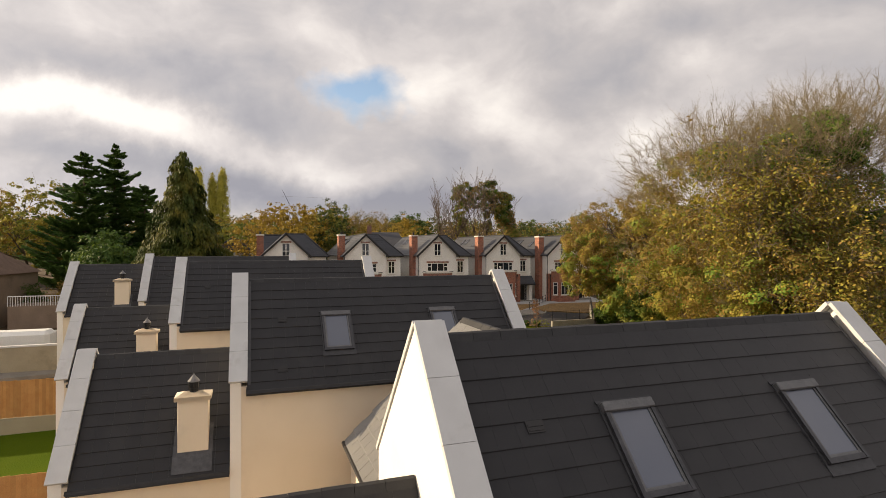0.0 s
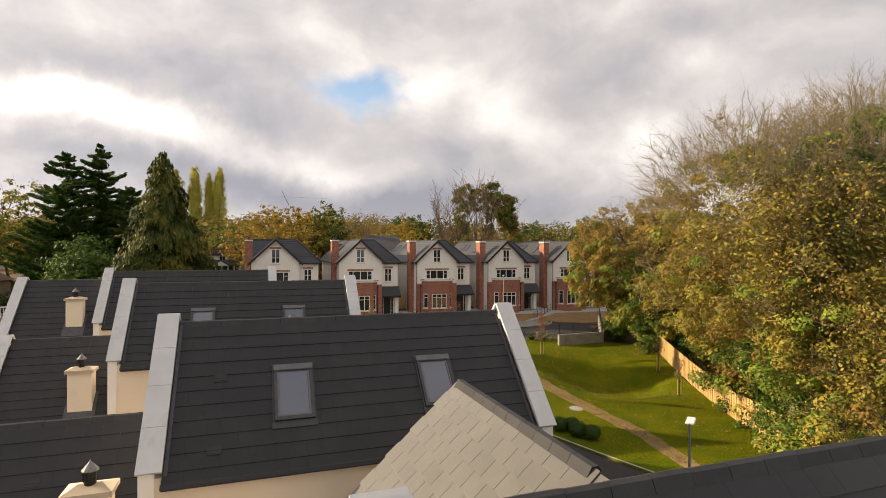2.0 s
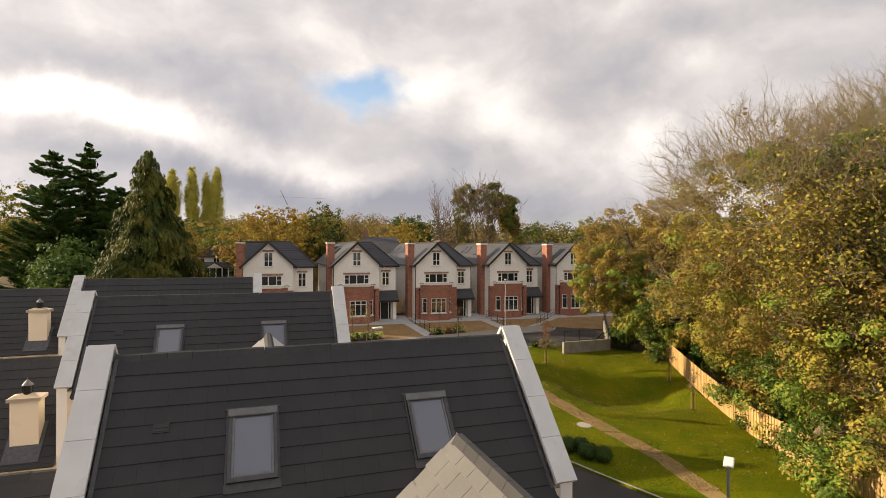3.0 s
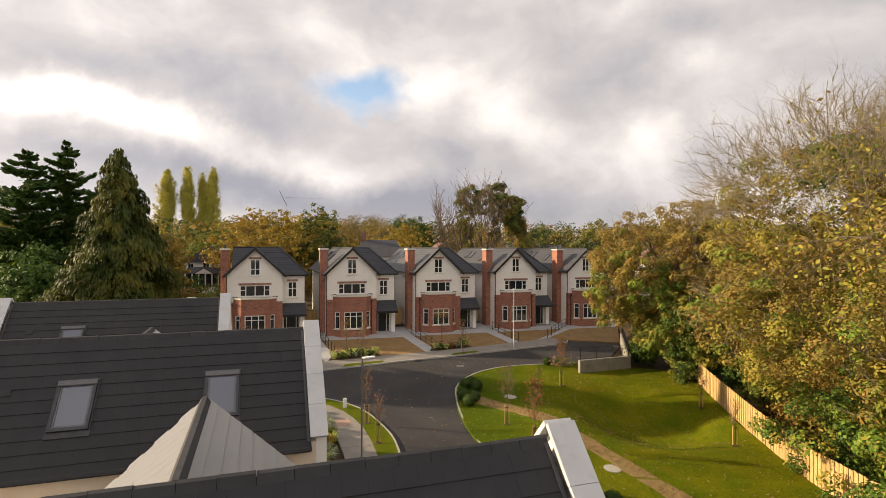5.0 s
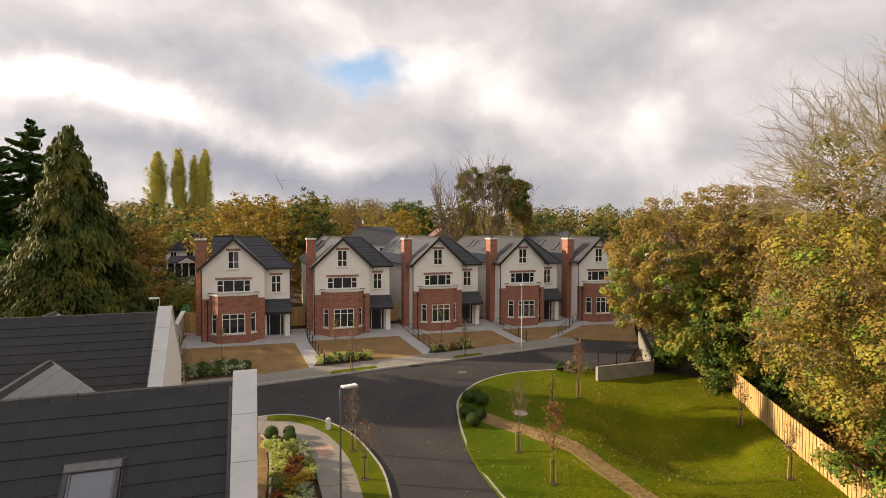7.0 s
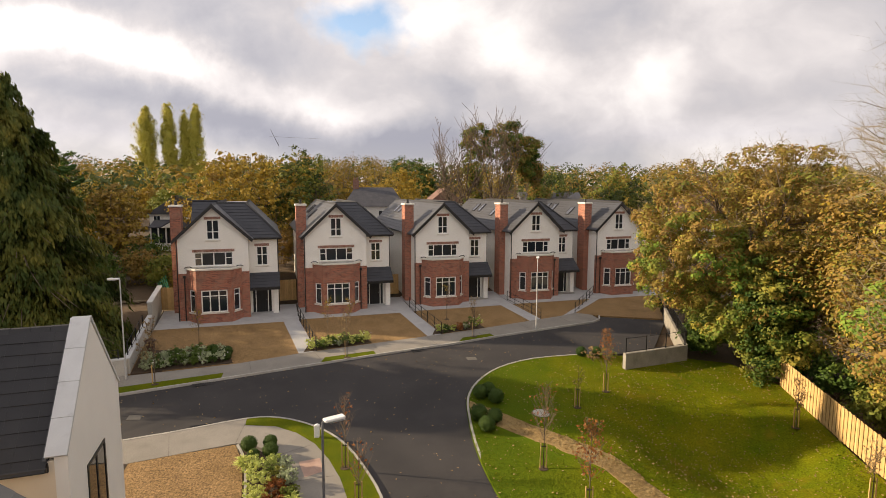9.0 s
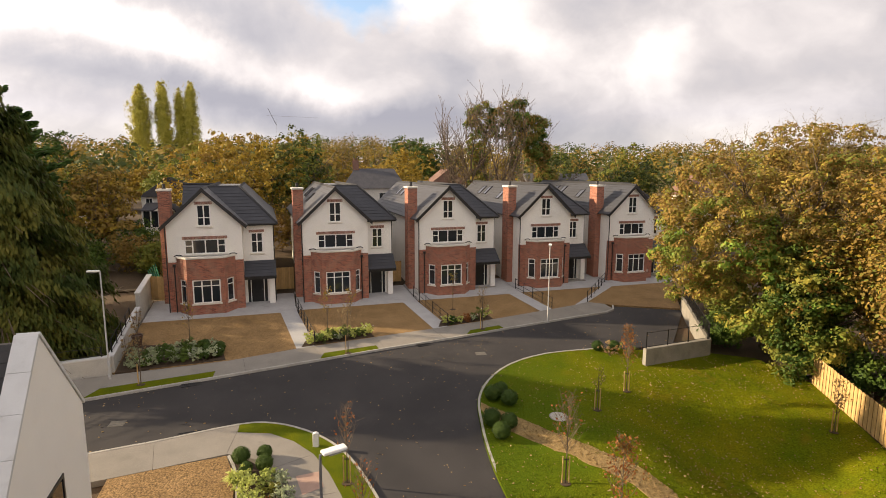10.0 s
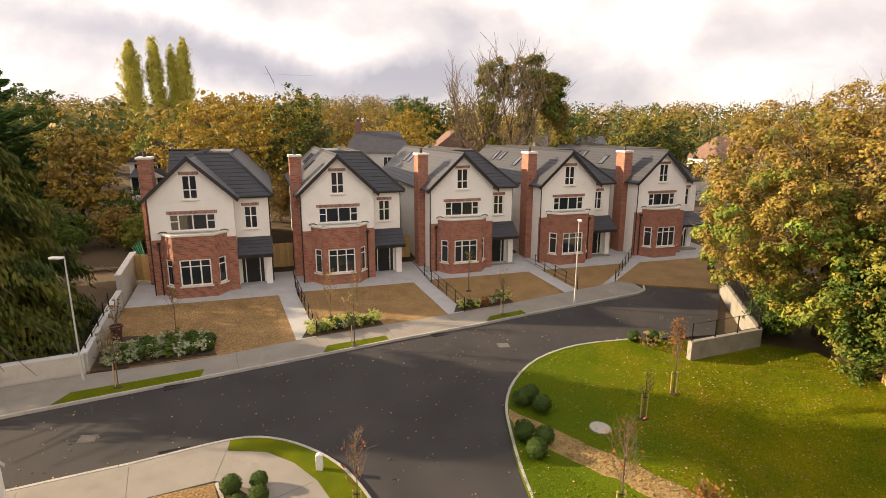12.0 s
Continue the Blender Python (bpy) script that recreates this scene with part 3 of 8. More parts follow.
def smooth_line(line, m=3):
    """A line through the same points with its corners rounded."""
    p = [Vector(q) for q in line]
    out = []
    for i in range(len(p) - 1):
        a, b, c, d = p[max(i - 1, 0)], p[i], p[i + 1], p[min(i + 2, len(p) - 1)]
        for k in range(m):
            t = k / m
            q = 0.5 * (2 * b + (c - a) * t + (2 * a - 5 * b + 4 * c - d) * t * t + (3 * b - a - 3 * c + d) * t ** 3)
            out.append((q.x, q.y))
    return out + [tuple(p[-1])]


KERB_GREEN = KERB_GREEN[:1] + smooth_line(KERB_GREEN[1:])
KERB_SOUTH = smooth_line(KERB_SOUTH)

ROAD = KERB_GREEN[::-1] + [(18.5, 67.0), (13.0, 67.4)] + KERB_NORTH[::-1][1:] + KERB_SOUTH
tagged(sheet("road", ROAD, 0.0, ASPHALT, step=3.0), "dark asphalt road with scattered fallen leaves", "road", kind="structure")

FENCE_LINE = [(20.4, 54.0), (19.9, 50.5), (19.2, 45.0), (18.8, 40.0), (18.6, 33.0), (18.6, 24.0), (18.7, 14.0)]
WALL_E = [(11.3, 55.75), (16.15, 57.75), (18.45, 67.0)]


def hollow(x, y):
    """The shallow basin in the lawn, steeper on its west bank, and a low mound beside it."""
    a = (x - 14.0) / (4.5 if x < 14.0 else 4.2)
    b = (y - 47.4) / 4.7
    d = (a * a + b * b) ** 1.6
    return -1.55 * math.exp(-d * 1.1) + 0.35 * math.exp(-((x - 6.3) ** 2 + (y - 44.5) ** 2) / 8.0)


GREEN = KERB_GREEN[::-1] + [(16.3, 58.0), (19.0, 57.4)] + FENCE_LINE
GREEN = [p for p in GREEN if p not in ((14.5, 59.3),)]
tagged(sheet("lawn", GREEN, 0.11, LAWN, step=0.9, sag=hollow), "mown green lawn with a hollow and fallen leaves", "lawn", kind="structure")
PATH_POLY = [(0.98, 50.4), (2.6, 49.2), (5.0, 47.1), (7.3, 44.8), (9.2, 41.6), (11.0, 38.0), (12.2, 34.0), (12.8, 29.0), (11.8, 29.0), (11.2, 33.6), (10.0, 37.4), (8.3, 40.8), (6.5, 43.8), (4.4, 45.9), (2.2, 47.9), (1.05, 48.9)]
_rp = random.Random(6)
PATH_RAGGED = []
for _a, _b in zip(PATH_POLY, PATH_POLY[1:] + PATH_POLY[:1]):
    _n = max(1, round((Vector(_b) - Vector(_a)).length / 0.45))
    PATH_RAGGED += [(lerp(_a[0], _b[0], _k / _n) + _rp.uniform(-0.08, 0.08), lerp(_a[1], _b[1], _k / _n) + _rp.uniform(-0.08, 0.08)) for _k in range(_n)]
tagged(sheet("woodchip_path", PATH_RAGGED, 0.122, PATHMAT, depth=0.03, step=0.9, sag=hollow), "woodchip footpath across the lawn", "path", kind="structure")


def offset_line(line, d):
    """The line moved sideways by d to its left."""
    out = []
    for i, p in enumerate(line):
        a, b = Vector(line[max(i - 1, 0)]), Vector(line[min(i + 1, len(line) - 1)])
        t = (b - a).normalized()
        out.append((p[0] - t.y * d, p[1] + t.x * d))
    return out


def resample(line, step):
    pts, out = [Vector(p) for p in line], []
    for a, b in zip(pts, pts[1:]):
        n = max(1, round((b - a).length / step))
        out += [a.lerp(b, k / n) for k in range(n)]
    return out + [pts[-1]]


def kerb(line, side, label):
    """A kerb of single stones, each a part."""
    e = thing("kerb", Matrix(), label, "kerb", kind="structure")
    p = resample(line, 0.92)
    for a, b in zip(p, p[1:]):
        if max(a.y, b.y) < 26:
            continue
        bm = bmesh.new()
        t = (b - a).normalized()
        nrm = Vector((-t.y, t.x)) * side
        a2, b2 = a + t * 0.006, b - t * 0.006
        c = [a2, b2, b2 + nrm * 0.14, a2 + nrm * 0.14]
        lo = [bm.verts.new((q.x, q.y, gz(q.x, q.y) - 0.1)) for q in c]
        hi = [bm.verts.new((q.x + (nrm.x * 0.025 if i < 2 else 0), q.y + (nrm.y * 0.025 if i < 2 else 0), gz(q.x, q.y) + 0.125)) for i, q in enumerate(c)]
        fs = [bm.faces.new(hi)] + [bm.faces.new((lo[i], lo[(i + 1) % 4], hi[(i + 1) % 4], hi[i])) for i in range(4)]
        bmesh.ops.recalc_face_normals(bm, faces=fs)
        part("kerb_stone", bm, KERB, e)
    return e


kerb(KERB_GREEN[1:], 1, "pale concrete kerb round the green")
kerb(KERB_NORTH, 1, "pale concrete kerb along the footway")
kerb(KERB_SOUTH, -1, "pale concrete kerb on the near side of the road")

# footway along the five houses, in bays
PAVE_BACK = [(-41.5, 40.5), (-22.0, 50.7), (-19.1, 52.05), (-13.6, 54.35), (-10.0, 56.5), (-5.2, 58.95), (-1.5, 60.8), (2.2, 62.75), (5.7, 64.75), (9.6, 67.0), (11.0, 68.0)]
north_in = offset_line(KERB_NORTH, 0.14)
tagged(sheet("pavement", north_in[:-1] + [(12.3, 67.6)] + PAVE_BACK[::-1], 0.115, CONCRETE), "pale brushed concrete footway with grass strips", "pavement", kind="structure")


def verge(poly, label, h=0.125):
    return tagged(sheet("grass_verge", poly, h, VERGE, depth=0.1, step=0.6), label, "verge", kind="structure")


verge([(-18.9, 49.45), (-13.6, 52.25), (-13.75, 52.95), (-18.7, 50.5)], "narrow strip of grass in the footway")
verge([(-8.35, 55.05), (-5.05, 56.85), (-5.3, 57.35), (-8.3, 55.9)], "short strip of grass in the footway")
verge([(0.6, 59.75), (3.3, 61.25), (3.0, 61.75), (0.9, 60.6)], "short strip of grass in the footway")

# the near footway, its grass strip and the corner garden
near_in = offset_line(KERB_SOUTH, -0.14)
STRIP = near_in[9:37]
STRIP_IN = [(-10.2, 46.95), (-8.7, 46.95), (-7.5, 46.4), (-6.4, 45.5), (-5.5, 44.3), (-4.7, 42.9), (-4.0, 41.2), (-3.35, 39.2), (-2.75, 37.0), (-1.55, 33.8)]
tagged(sheet("grass_verge", STRIP + STRIP_IN[::-1], 0.12, VERGE, depth=0.1, step=0.7), "curved strip of grass behind the kerb", "verge", kind="structure")
WALK_IN = [(-10.0, 45.3), (-9.35, 45.2), (-8.5, 44.9), (-7.6, 44.1), (-6.7, 42.8), (-5.95, 41.3), (-5.3, 39.6), (-4.6, 37.4), (-3.4, 34.4)]
tagged(sheet("pavement", near_in[:10] + STRIP_IN + [(1.3, 29.4), (-0.6, 28.4)] + WALK_IN[::-1] + [(-14.0, 43.4), (-17.8, 41.8), (-41.0, 30.6)], 0.112, CONCRETE), "pale concrete footway curving round the corner", "pavement", kind="structure")
tagged(sheet("reddish_patch", [(-6.75, 44.0), (-5.9, 44.35), (-5.5, 43.4), (-6.2, 42.9)], 0.118, CLAY_PATCH, depth=0.02), "reddish stained patch on the concrete", "paving patch", kind="structure")
BED_CORNER = [(-9.9, 45.1), (-9.1, 45.0), (-8.3, 44.5), (-7.4, 43.4), (-6.6, 41.9), (-6.0, 40.2), (-5.4, 38.0), (-4.8, 35.6), (-6.6, 35.2), (-7.1, 37.6), (-7.8, 40.0), (-8.5, 42.2), (-9.1, 43.8)]
tagged(sheet("garden_bed", BED_CORNER, 0.105, SOIL, depth=0.15), "soil bed planted along the corner path", "garden bed", kind="structure")
tagged(sheet("gravel_drive", [(-10.0, 45.2), (-13.95, 43.5), (-13.0, 40.0), (-11.0, 37.5), (-7.2, 37.4), (-7.85, 40.0), (-8.55, 42.2), (-9.15, 43.8)], 0.10, GRAVEL), "tan gravel drive beside the end house", "gravel drive", kind="structure")
tagged(sheet("gravel_drive", [(-7.1, 37.3), (-6.6, 35.2), (-4.9, 35.4), (-3.6, 34.2), (-0.7, 28.3), (-2.8, 27.8), (-3.6, 30.0), (-9.6, 36.8)], 0.10, GRAVEL), "tan gravel front garden of the middle house", "gravel drive", kind="structure")
kerb([(-9.98, 45.15), (-9.55, 44.55), (-9.12, 43.8), (-8.8, 43.0), (-8.5, 42.2), (-8.15, 41.1), (-7.8, 40.0), (-7.1, 37.6)], 1, "thin concrete edging round the gravel")
tagged(sheet("garden_lawn", [(-34, 25.2), (-16.5, 30.7), (-13.6, 19.8), (-33, 13.0)], -0.10, LAWN), "shaded back garden lawn", "lawn", kind="structure")


def joint(a, b, up):
    """A sawn joint across the concrete, filled with dirt."""
    a, b = Vector(a), Vector(b)
    t = (b - a).normalized()
    n = Vector((-t.y, t.x)) * 0.007
    tagged(sheet("pavement_joint", [a - n, b - n, b + n, a + n], up, JOINT, depth=0.01, step=50), "dark joint across the concrete footway", "paving joint", kind="structure")


for k in range(7):
    x = -11.9 + k * 3.7
    i = 0
    p = [Vector(q) for q in resample(north_in[:-1], 0.4) if abs(q.x - x) < 0.3]
    q = [Vector(r) for r in resample(PAVE_BACK, 0.4) if abs(r.x - (x - 1.0)) < 0.3]
    if p and q:
        joint(p[0], q[0], 0.119)
for a, b in (((-10.3, 47.45), (-10.05, 45.35)), ((-13.4, 45.85), (-12.5, 44.05)), ((-6.55, 45.4), (-7.95, 44.35)), ((-5.0, 43.1), (-6.75, 42.55)), ((-3.95, 40.6), (-5.65, 40.2)), ((-16.4, 44.4), (-15.7, 42.75))):
    joint(a, b, 0.116)

# ---- near row: four gabled houses ----
TH = 19.4
RUN, PITCH = 2.36, 47.3
TP = math.tan(radians(PITCH))


def gable_wall(x0, x1, half, ridge, base):
    """An upright gable wall with thickness, its top following the roof."""
    return prisms(([(x0, -half, base), (x0, half, base), (x0, half, ridge - half * TP), (x0, 0, ridge), (x0, -half, ridge - half * TP)], (x1 - x0, 0, 0)))


TILE_ME = None


def tile_mesh():
    """One flat interlocking tile, its lower edge turned down."""
    bm = box(bmesh.new(), 0.001, -0.40, -0.006, 0.335, 0.0, 0.022)
    for v in bm.verts:
        if v.co.y < -0.3 and v.co.z > 0:
            v.co.y += 0.012
    me = bpy.data.meshes.new("tile")
    bm.to_mesh(me)
    bm.free()
    me.materials.append(TILE)
    return me


def coping(parent, x0, x1, half, ridge, side, tops=4):
    """The flat coping stones up one slope of a gable: side -1 south, 1 north."""
    n = tops
    length = half + 0.10
    for k in range(n):
        a, b = length * k / n, length * (k + 1) / n
        g = 0.004
        p = [(x0, side * (a + g * 0.3), ridge - (a + g * 0.3) * TP), (x1, side * (a + g * 0.3), ridge - (a + g * 0.3) * TP), (x1, side * (b - g), ridge - (b - g) * TP), (x0, side * (b - g), ridge - (b - g) * TP)]
        bm = bmesh.new()
        nrm = Vector((0, side * math.sin(radians(PITCH)), math.cos(radians(PITCH))))
        prism(bm, p, nrm * 0.075)
        part("coping_stone", bm, CAP, parent, "pale grey concrete coping")


def skylight(parent, x, d, ridge, w=0.83, h=1.32):
    """A roof window on the south slope, d down the slope from the ridge."""
    s = new("skylight")
    s.parent = parent
    s.matrix_basis = Matrix.Translation((x, 0, ridge)) @ pose(0, 0, 0, PITCH, 0, 0) @ Matrix.Translation((0, -d - h, 0.035))
    s["label"] = "grey framed roof window"
    f = boxes((0, 0, 0, 0.06, h - 0.15, 0.085), (w - 0.06, 0, 0, w, h - 0.15, 0.085), (0.06, 0, 0, w - 0.06, 0.08, 0.08))
    part("frame", f, SKYFRAME, s)
    part("hood", boxes((-0.015, h - 0.148, 0, w + 0.015, h, 0.115), bevel=0.012), SKYHOOD, s, "grey metal top casing")
    part("sash", boxes((0.062, 0.082, 0.02, 0.105, h - 0.152, 0.066), (w - 0.105, 0.082, 0.02, w - 0.062, h - 0.152, 0.066), (0.107, 0.082, 0.02, w - 0.107, 0.125, 0.064)), SKYHOOD, s)
    part("pane", boxes((0.107, 0.127, 0.02, w - 0.107, h - 0.152, 0.05)), SKYGLASS, s)
    part("flashing", boxes((-0.05, -0.16, 0, w + 0.05, -0.004, 0.026), (-0.04, 0, 0, -0.004, h, 0.03), (w + 0.004, 0, 0, w + 0.04, h, 0.03), (-0.06, h + 0.004, 0, w + 0.06, h + 0.05, 0.034)), FLASH_DARK, s)
    return s


def ridge_row(parent, x0, x1, z, step=0.45):
    n = max(1, round((x1 - x0) / step))
    bm = bmesh.new()
    w, h = 0.13, 0.07
    pts = [(0, -w, -w * TP + 0.02), (0, -w * 0.4, h - 0.02), (0, 0, h), (0, w * 0.4, h - 0.02), (0, w, -w * TP + 0.02)]
    prism(bm, pts, ((x1 - x0) / n - 0.006, 0, 0))
    me = bpy.data.meshes.new("ridge_tile")
    bm.to_mesh(me)
    bm.free()
    me.materials.append(RIDGE)
    for k in range(n):
        share("ridge_tile", me, parent, Matrix.Translation((x0 + k * (x1 - x0) / n, 0, z + 0.004 * ((k * 7) % 3))))


def slope(parent, x0, x1, half, ridge, sides=(-1, 1), tiles=()):
    """The two slopes of a gabled roof: a slab each, and single tiles where they are seen near."""
    for sd in sides:
        bm = bmesh.new()
        a = [(x0, 0, ridge), (x1, 0, ridge), (x1, sd * (half + 0.12), ridge - (half + 0.12) * TP), (x0, sd * (half + 0.12), ridge - (half + 0.12) * TP)]
        slab(bm, a, 0.12)
        r = part("roof", bm, TILE, parent, "dark grey flat-tiled roof slope")
        if sd in tiles:
            lay_tiles(r, x0, x1, half, ridge, sd)


def lay_tiles(r, x0, x1, half, ridge, sd):
    length = (half + 0.14) / math.cos(radians(PITCH))
    rows = round(length / 0.345)
    gauge = length / rows
    cols = round((x1 - x0) / 0.336)
    w = (x1 - x0) / cols
    base = Matrix.Translation((x0, 0, ridge)) @ pose(0, 0, 0, PITCH, 0, 0) if sd < 0 else Matrix.Translation((x1, 0, ridge)) @ pose(0, 0, 0, PITCH, 0, 180)
    if sd > 0:
        base = Matrix.Translation((x1, 0, ridge)) @ Matrix.Rotation(math.pi, 4, "Z") @ pose(0, 0, 0, PITCH, 0, 0)
    rnd = random.Random(int(x1 * 100 + ridge * 10))
    for j in range(rows):
        for i in range(cols):
            m = base @ Matrix.Translation((i * w, -j * gauge - 0.03, 0.006 + rnd.uniform(-0.001, 0.001))) @ pose(0, 0, 0, -3.4 + rnd.uniform(-0.12, 0.12), 0, 0) @ Matrix.Diagonal((w / 0.336, gauge / 0.345, 1, 1))
            share("tile", TILE_ME, r, m)


def roof_vent(parent, x, d, ridge, half):
    v = boxes((0, -0.085, 0, 0.26, 0.085, 0.012), (0.02, -0.06, 0.012, 0.24, -0.03, 0.02), (0.02, 0.0, 0.012, 0.24, 0.03, 0.02))
    o = part("tile_vent", v, GUTTER, parent, "black slotted tile vent")
    o.matrix_basis = Matrix.Translation((x, 0, ridge)) @ pose(0, 0, 0, PITCH, 0, 0) @ Matrix.Translation((0, -d, 0.045))


def chimney(parent, x, y, base, top):
    c = new("chimney")
    c.parent = parent
    c.matrix_basis = Matrix.Translation((x, y, 0))
    c["label"] = "cream rendered chimney stack with a metal cowl"
    part("shaft", boxes((-0.36, -0.25, base, 0.36, 0.25, top), bevel=0.01), RENDER_CREAM, c)
    cap = bmesh.new()
    box(cap, -0.43, -0.32, top, 0.43, 0.32, top + 0.10)
    prism(cap, [(-0.43, -0.32, top + 0.10), (0.43, -0.32, top + 0.10), (0.2, 0, top + 0.19), (-0.2, 0, top + 0.19)], (0, 0.0001, 0))
    bmesh.ops.convex_hull(cap, input=cap.verts[:])
    part("cap", cap, RENDER_CREAM, c)
    cw = bmesh.new()
    lathe(cw, [(0.10, top + 0.12), (0.11, top + 0.26), (0.125, top + 0.27), (0.125, top + 0.42), (0.10, top + 0.43)], sides=12)
    part("pot", cw, BLACK_METAL, c, "ribbed metal cowl")
    for k in range(8):
        t = k * math.tau / 8
        part("cowl_bar", tube(bmesh.new(), [(0.128 * math.cos(t), 0.128 * math.sin(t), top + 0.24), (0.128 * math.cos(t), 0.128 * math.sin(t), top + 0.44)], [0.008, 0.008], 4), BLACK_METAL, c)
    part("cowl_hat", lathe(bmesh.new(), [(0.15, top + 0.43), (0.15, top + 0.445), (0.015, top + 0.60), (0.012, top + 0.64)], sides=12), LAMP_DARK, c)
    zb = base + 0.335
    bm = bmesh.new()
    slab(bm, [(-0.46, -0.25, zb), (0.46, -0.25, zb), (0.46, -0.62, zb - 0.37 * TP), (-0.46, -0.62, zb - 0.37 * TP)], 0.02)
    part("lead_apron", bm, LEAD, c, "grey lead flashing")
    for sx in (-1, 1):
        bm = bmesh.new()
        slab(bm, [(sx * 0.364, 0.25, zb + 0.5 * TP), (sx * 0.46, 0.25, zb + 0.5 * TP), (sx * 0.46, -0.25, zb), (sx * 0.364, -0.25, zb)], 0.02)
        part("lead_side", bm, LEAD, c)
    return c


def gutter_run(parent, a, b, r=0.06):
    part("gutter", tube(bmesh.new(), [a, b], [r, r], 8), GUTTER, parent, "black plastic gutter")


def near_house(at, ridge, ret_ridge, label, wing=6.42, tiles=(), chim=True, gable_window=False, floor=-2.2, length=8.85):
    """Main block with coped gables, a lower rear return and, for some, a wing to the north. Local x along the ridge, origin below the west coping."""
    base = floor
    h = thing("terrace_house", pose(at[0], at[1], 0, 0, 0, TH), label, "house", "near row of houses")
    H = RUN
    eave = ridge - H * TP
    # long walls, then the gables
    part("wall", boxes((0.30, -H, base, length - 0.30, -H + 0.30, eave - 0.10)), RENDER_CREAM, h, "cream rendered wall")
    part("wall", boxes((0.30, H - 0.30, base, length - 0.30, H, eave - 0.10)), RENDER_CREAM, h, "cream rendered wall")
    part("gable", gable_wall(0.03, 0.30, H + 0.02, ridge + 0.10, base), RENDER_GABLE, h, "pale rendered gable wall")
    ge = gable_wall(length - 0.30, length - 0.03, H + 0.02, ridge + 0.10, base)
    part("gable", ge, RENDER_GABLE, h, "pale rendered gable wall")
    slope(h, 0.44, length - 0.44, H, ridge - 0.08, tiles=tiles)
    ridge_row(h, 0.46, length - 0.46, ridge - 0.08)
    for x0 in (0.0, length - 0.45):
        for sd in (-1, 1):
            coping(h, x0, x0 + 0.45, H, ridge + 0.13, sd)
    for x in (0.455, length - 0.525):
        bm = bmesh.new()
        slab(bm, [(x, 0, ridge), (x + 0.07, 0, ridge), (x + 0.07, -H - 0.05, ridge - (H + 0.05) * TP), (x, -H - 0.05, ridge - (H + 0.05) * TP)], 0.02)
        part("flashing", bm, LEAD, h)
    for sd in (-1, 1):
        gutter_run(h, (0.42, sd * (H + 0.14), eave - 0.23), (length - 0.42, sd * (H + 0.14), eave - 0.23))
        part("fascia", boxes((0.42, min(sd * H, sd * (H + 0.06)), eave - 0.34, length - 0.42, max(sd * H, sd * (H + 0.06)), eave - 0.12)), GUTTER, h)
    skylight(h, 2.48, 1.30, ridge - 0.08)
    if not gable_window:
        skylight(h, 5.81, 1.30, ridge - 0.08)
    for x, d in ((1.25, 1.5), (1.2, 3.1)):
        roof_vent(h, x, d, ridge - 0.08, H)
    # rear return to the west
    rl, rh = 3.92, 2.36
    reave = ret_ridge - rh * TP
    part("wall", boxes((-rl + 0.3, -rh, base, 0.03, -rh + 0.3, reave - 0.1)), RENDER_CREAM, h, "cream rendered wall")
    part("wall", boxes((-rl + 0.3, rh - 0.3, base, 0.03, rh, reave - 0.1)), RENDER_CREAM, h, "cream rendered wall")
    part("gable", gable_wall(-rl + 0.03, -rl + 0.30, rh + 0.02, ret_ridge + 0.10, base), RENDER_GABLE, h, "pale rendered gable wall")
    slope(h, -rl + 0.44, 0.02, rh, ret_ridge - 0.06, tiles=tiles)
    ridge_row(h, -rl + 0.46, 0.02, ret_ridge - 0.06)
    for sd in (-1, 1):
        coping(h, -rl, -rl + 0.45, rh, ret_ridge + 0.13, sd)
    gutter_run(h, (-rl + 0.4, -rh - 0.14, reave - 0.2), (0.0, -rh - 0.14, reave - 0.2))
    roof_vent(h, -rl + 1.7, 1.3, ret_ridge - 0.06, rh)
    if chim:
        cy = -1.84
        chimney(h, -0.86, cy, ret_ridge - 0.06 + (cy - 0.25) * TP - 0.25, ret_ridge - 0.94)
    if wing:
        wing_roof(h, ridge, wing)
    if gable_window:
        east_window(h, length)
    return h


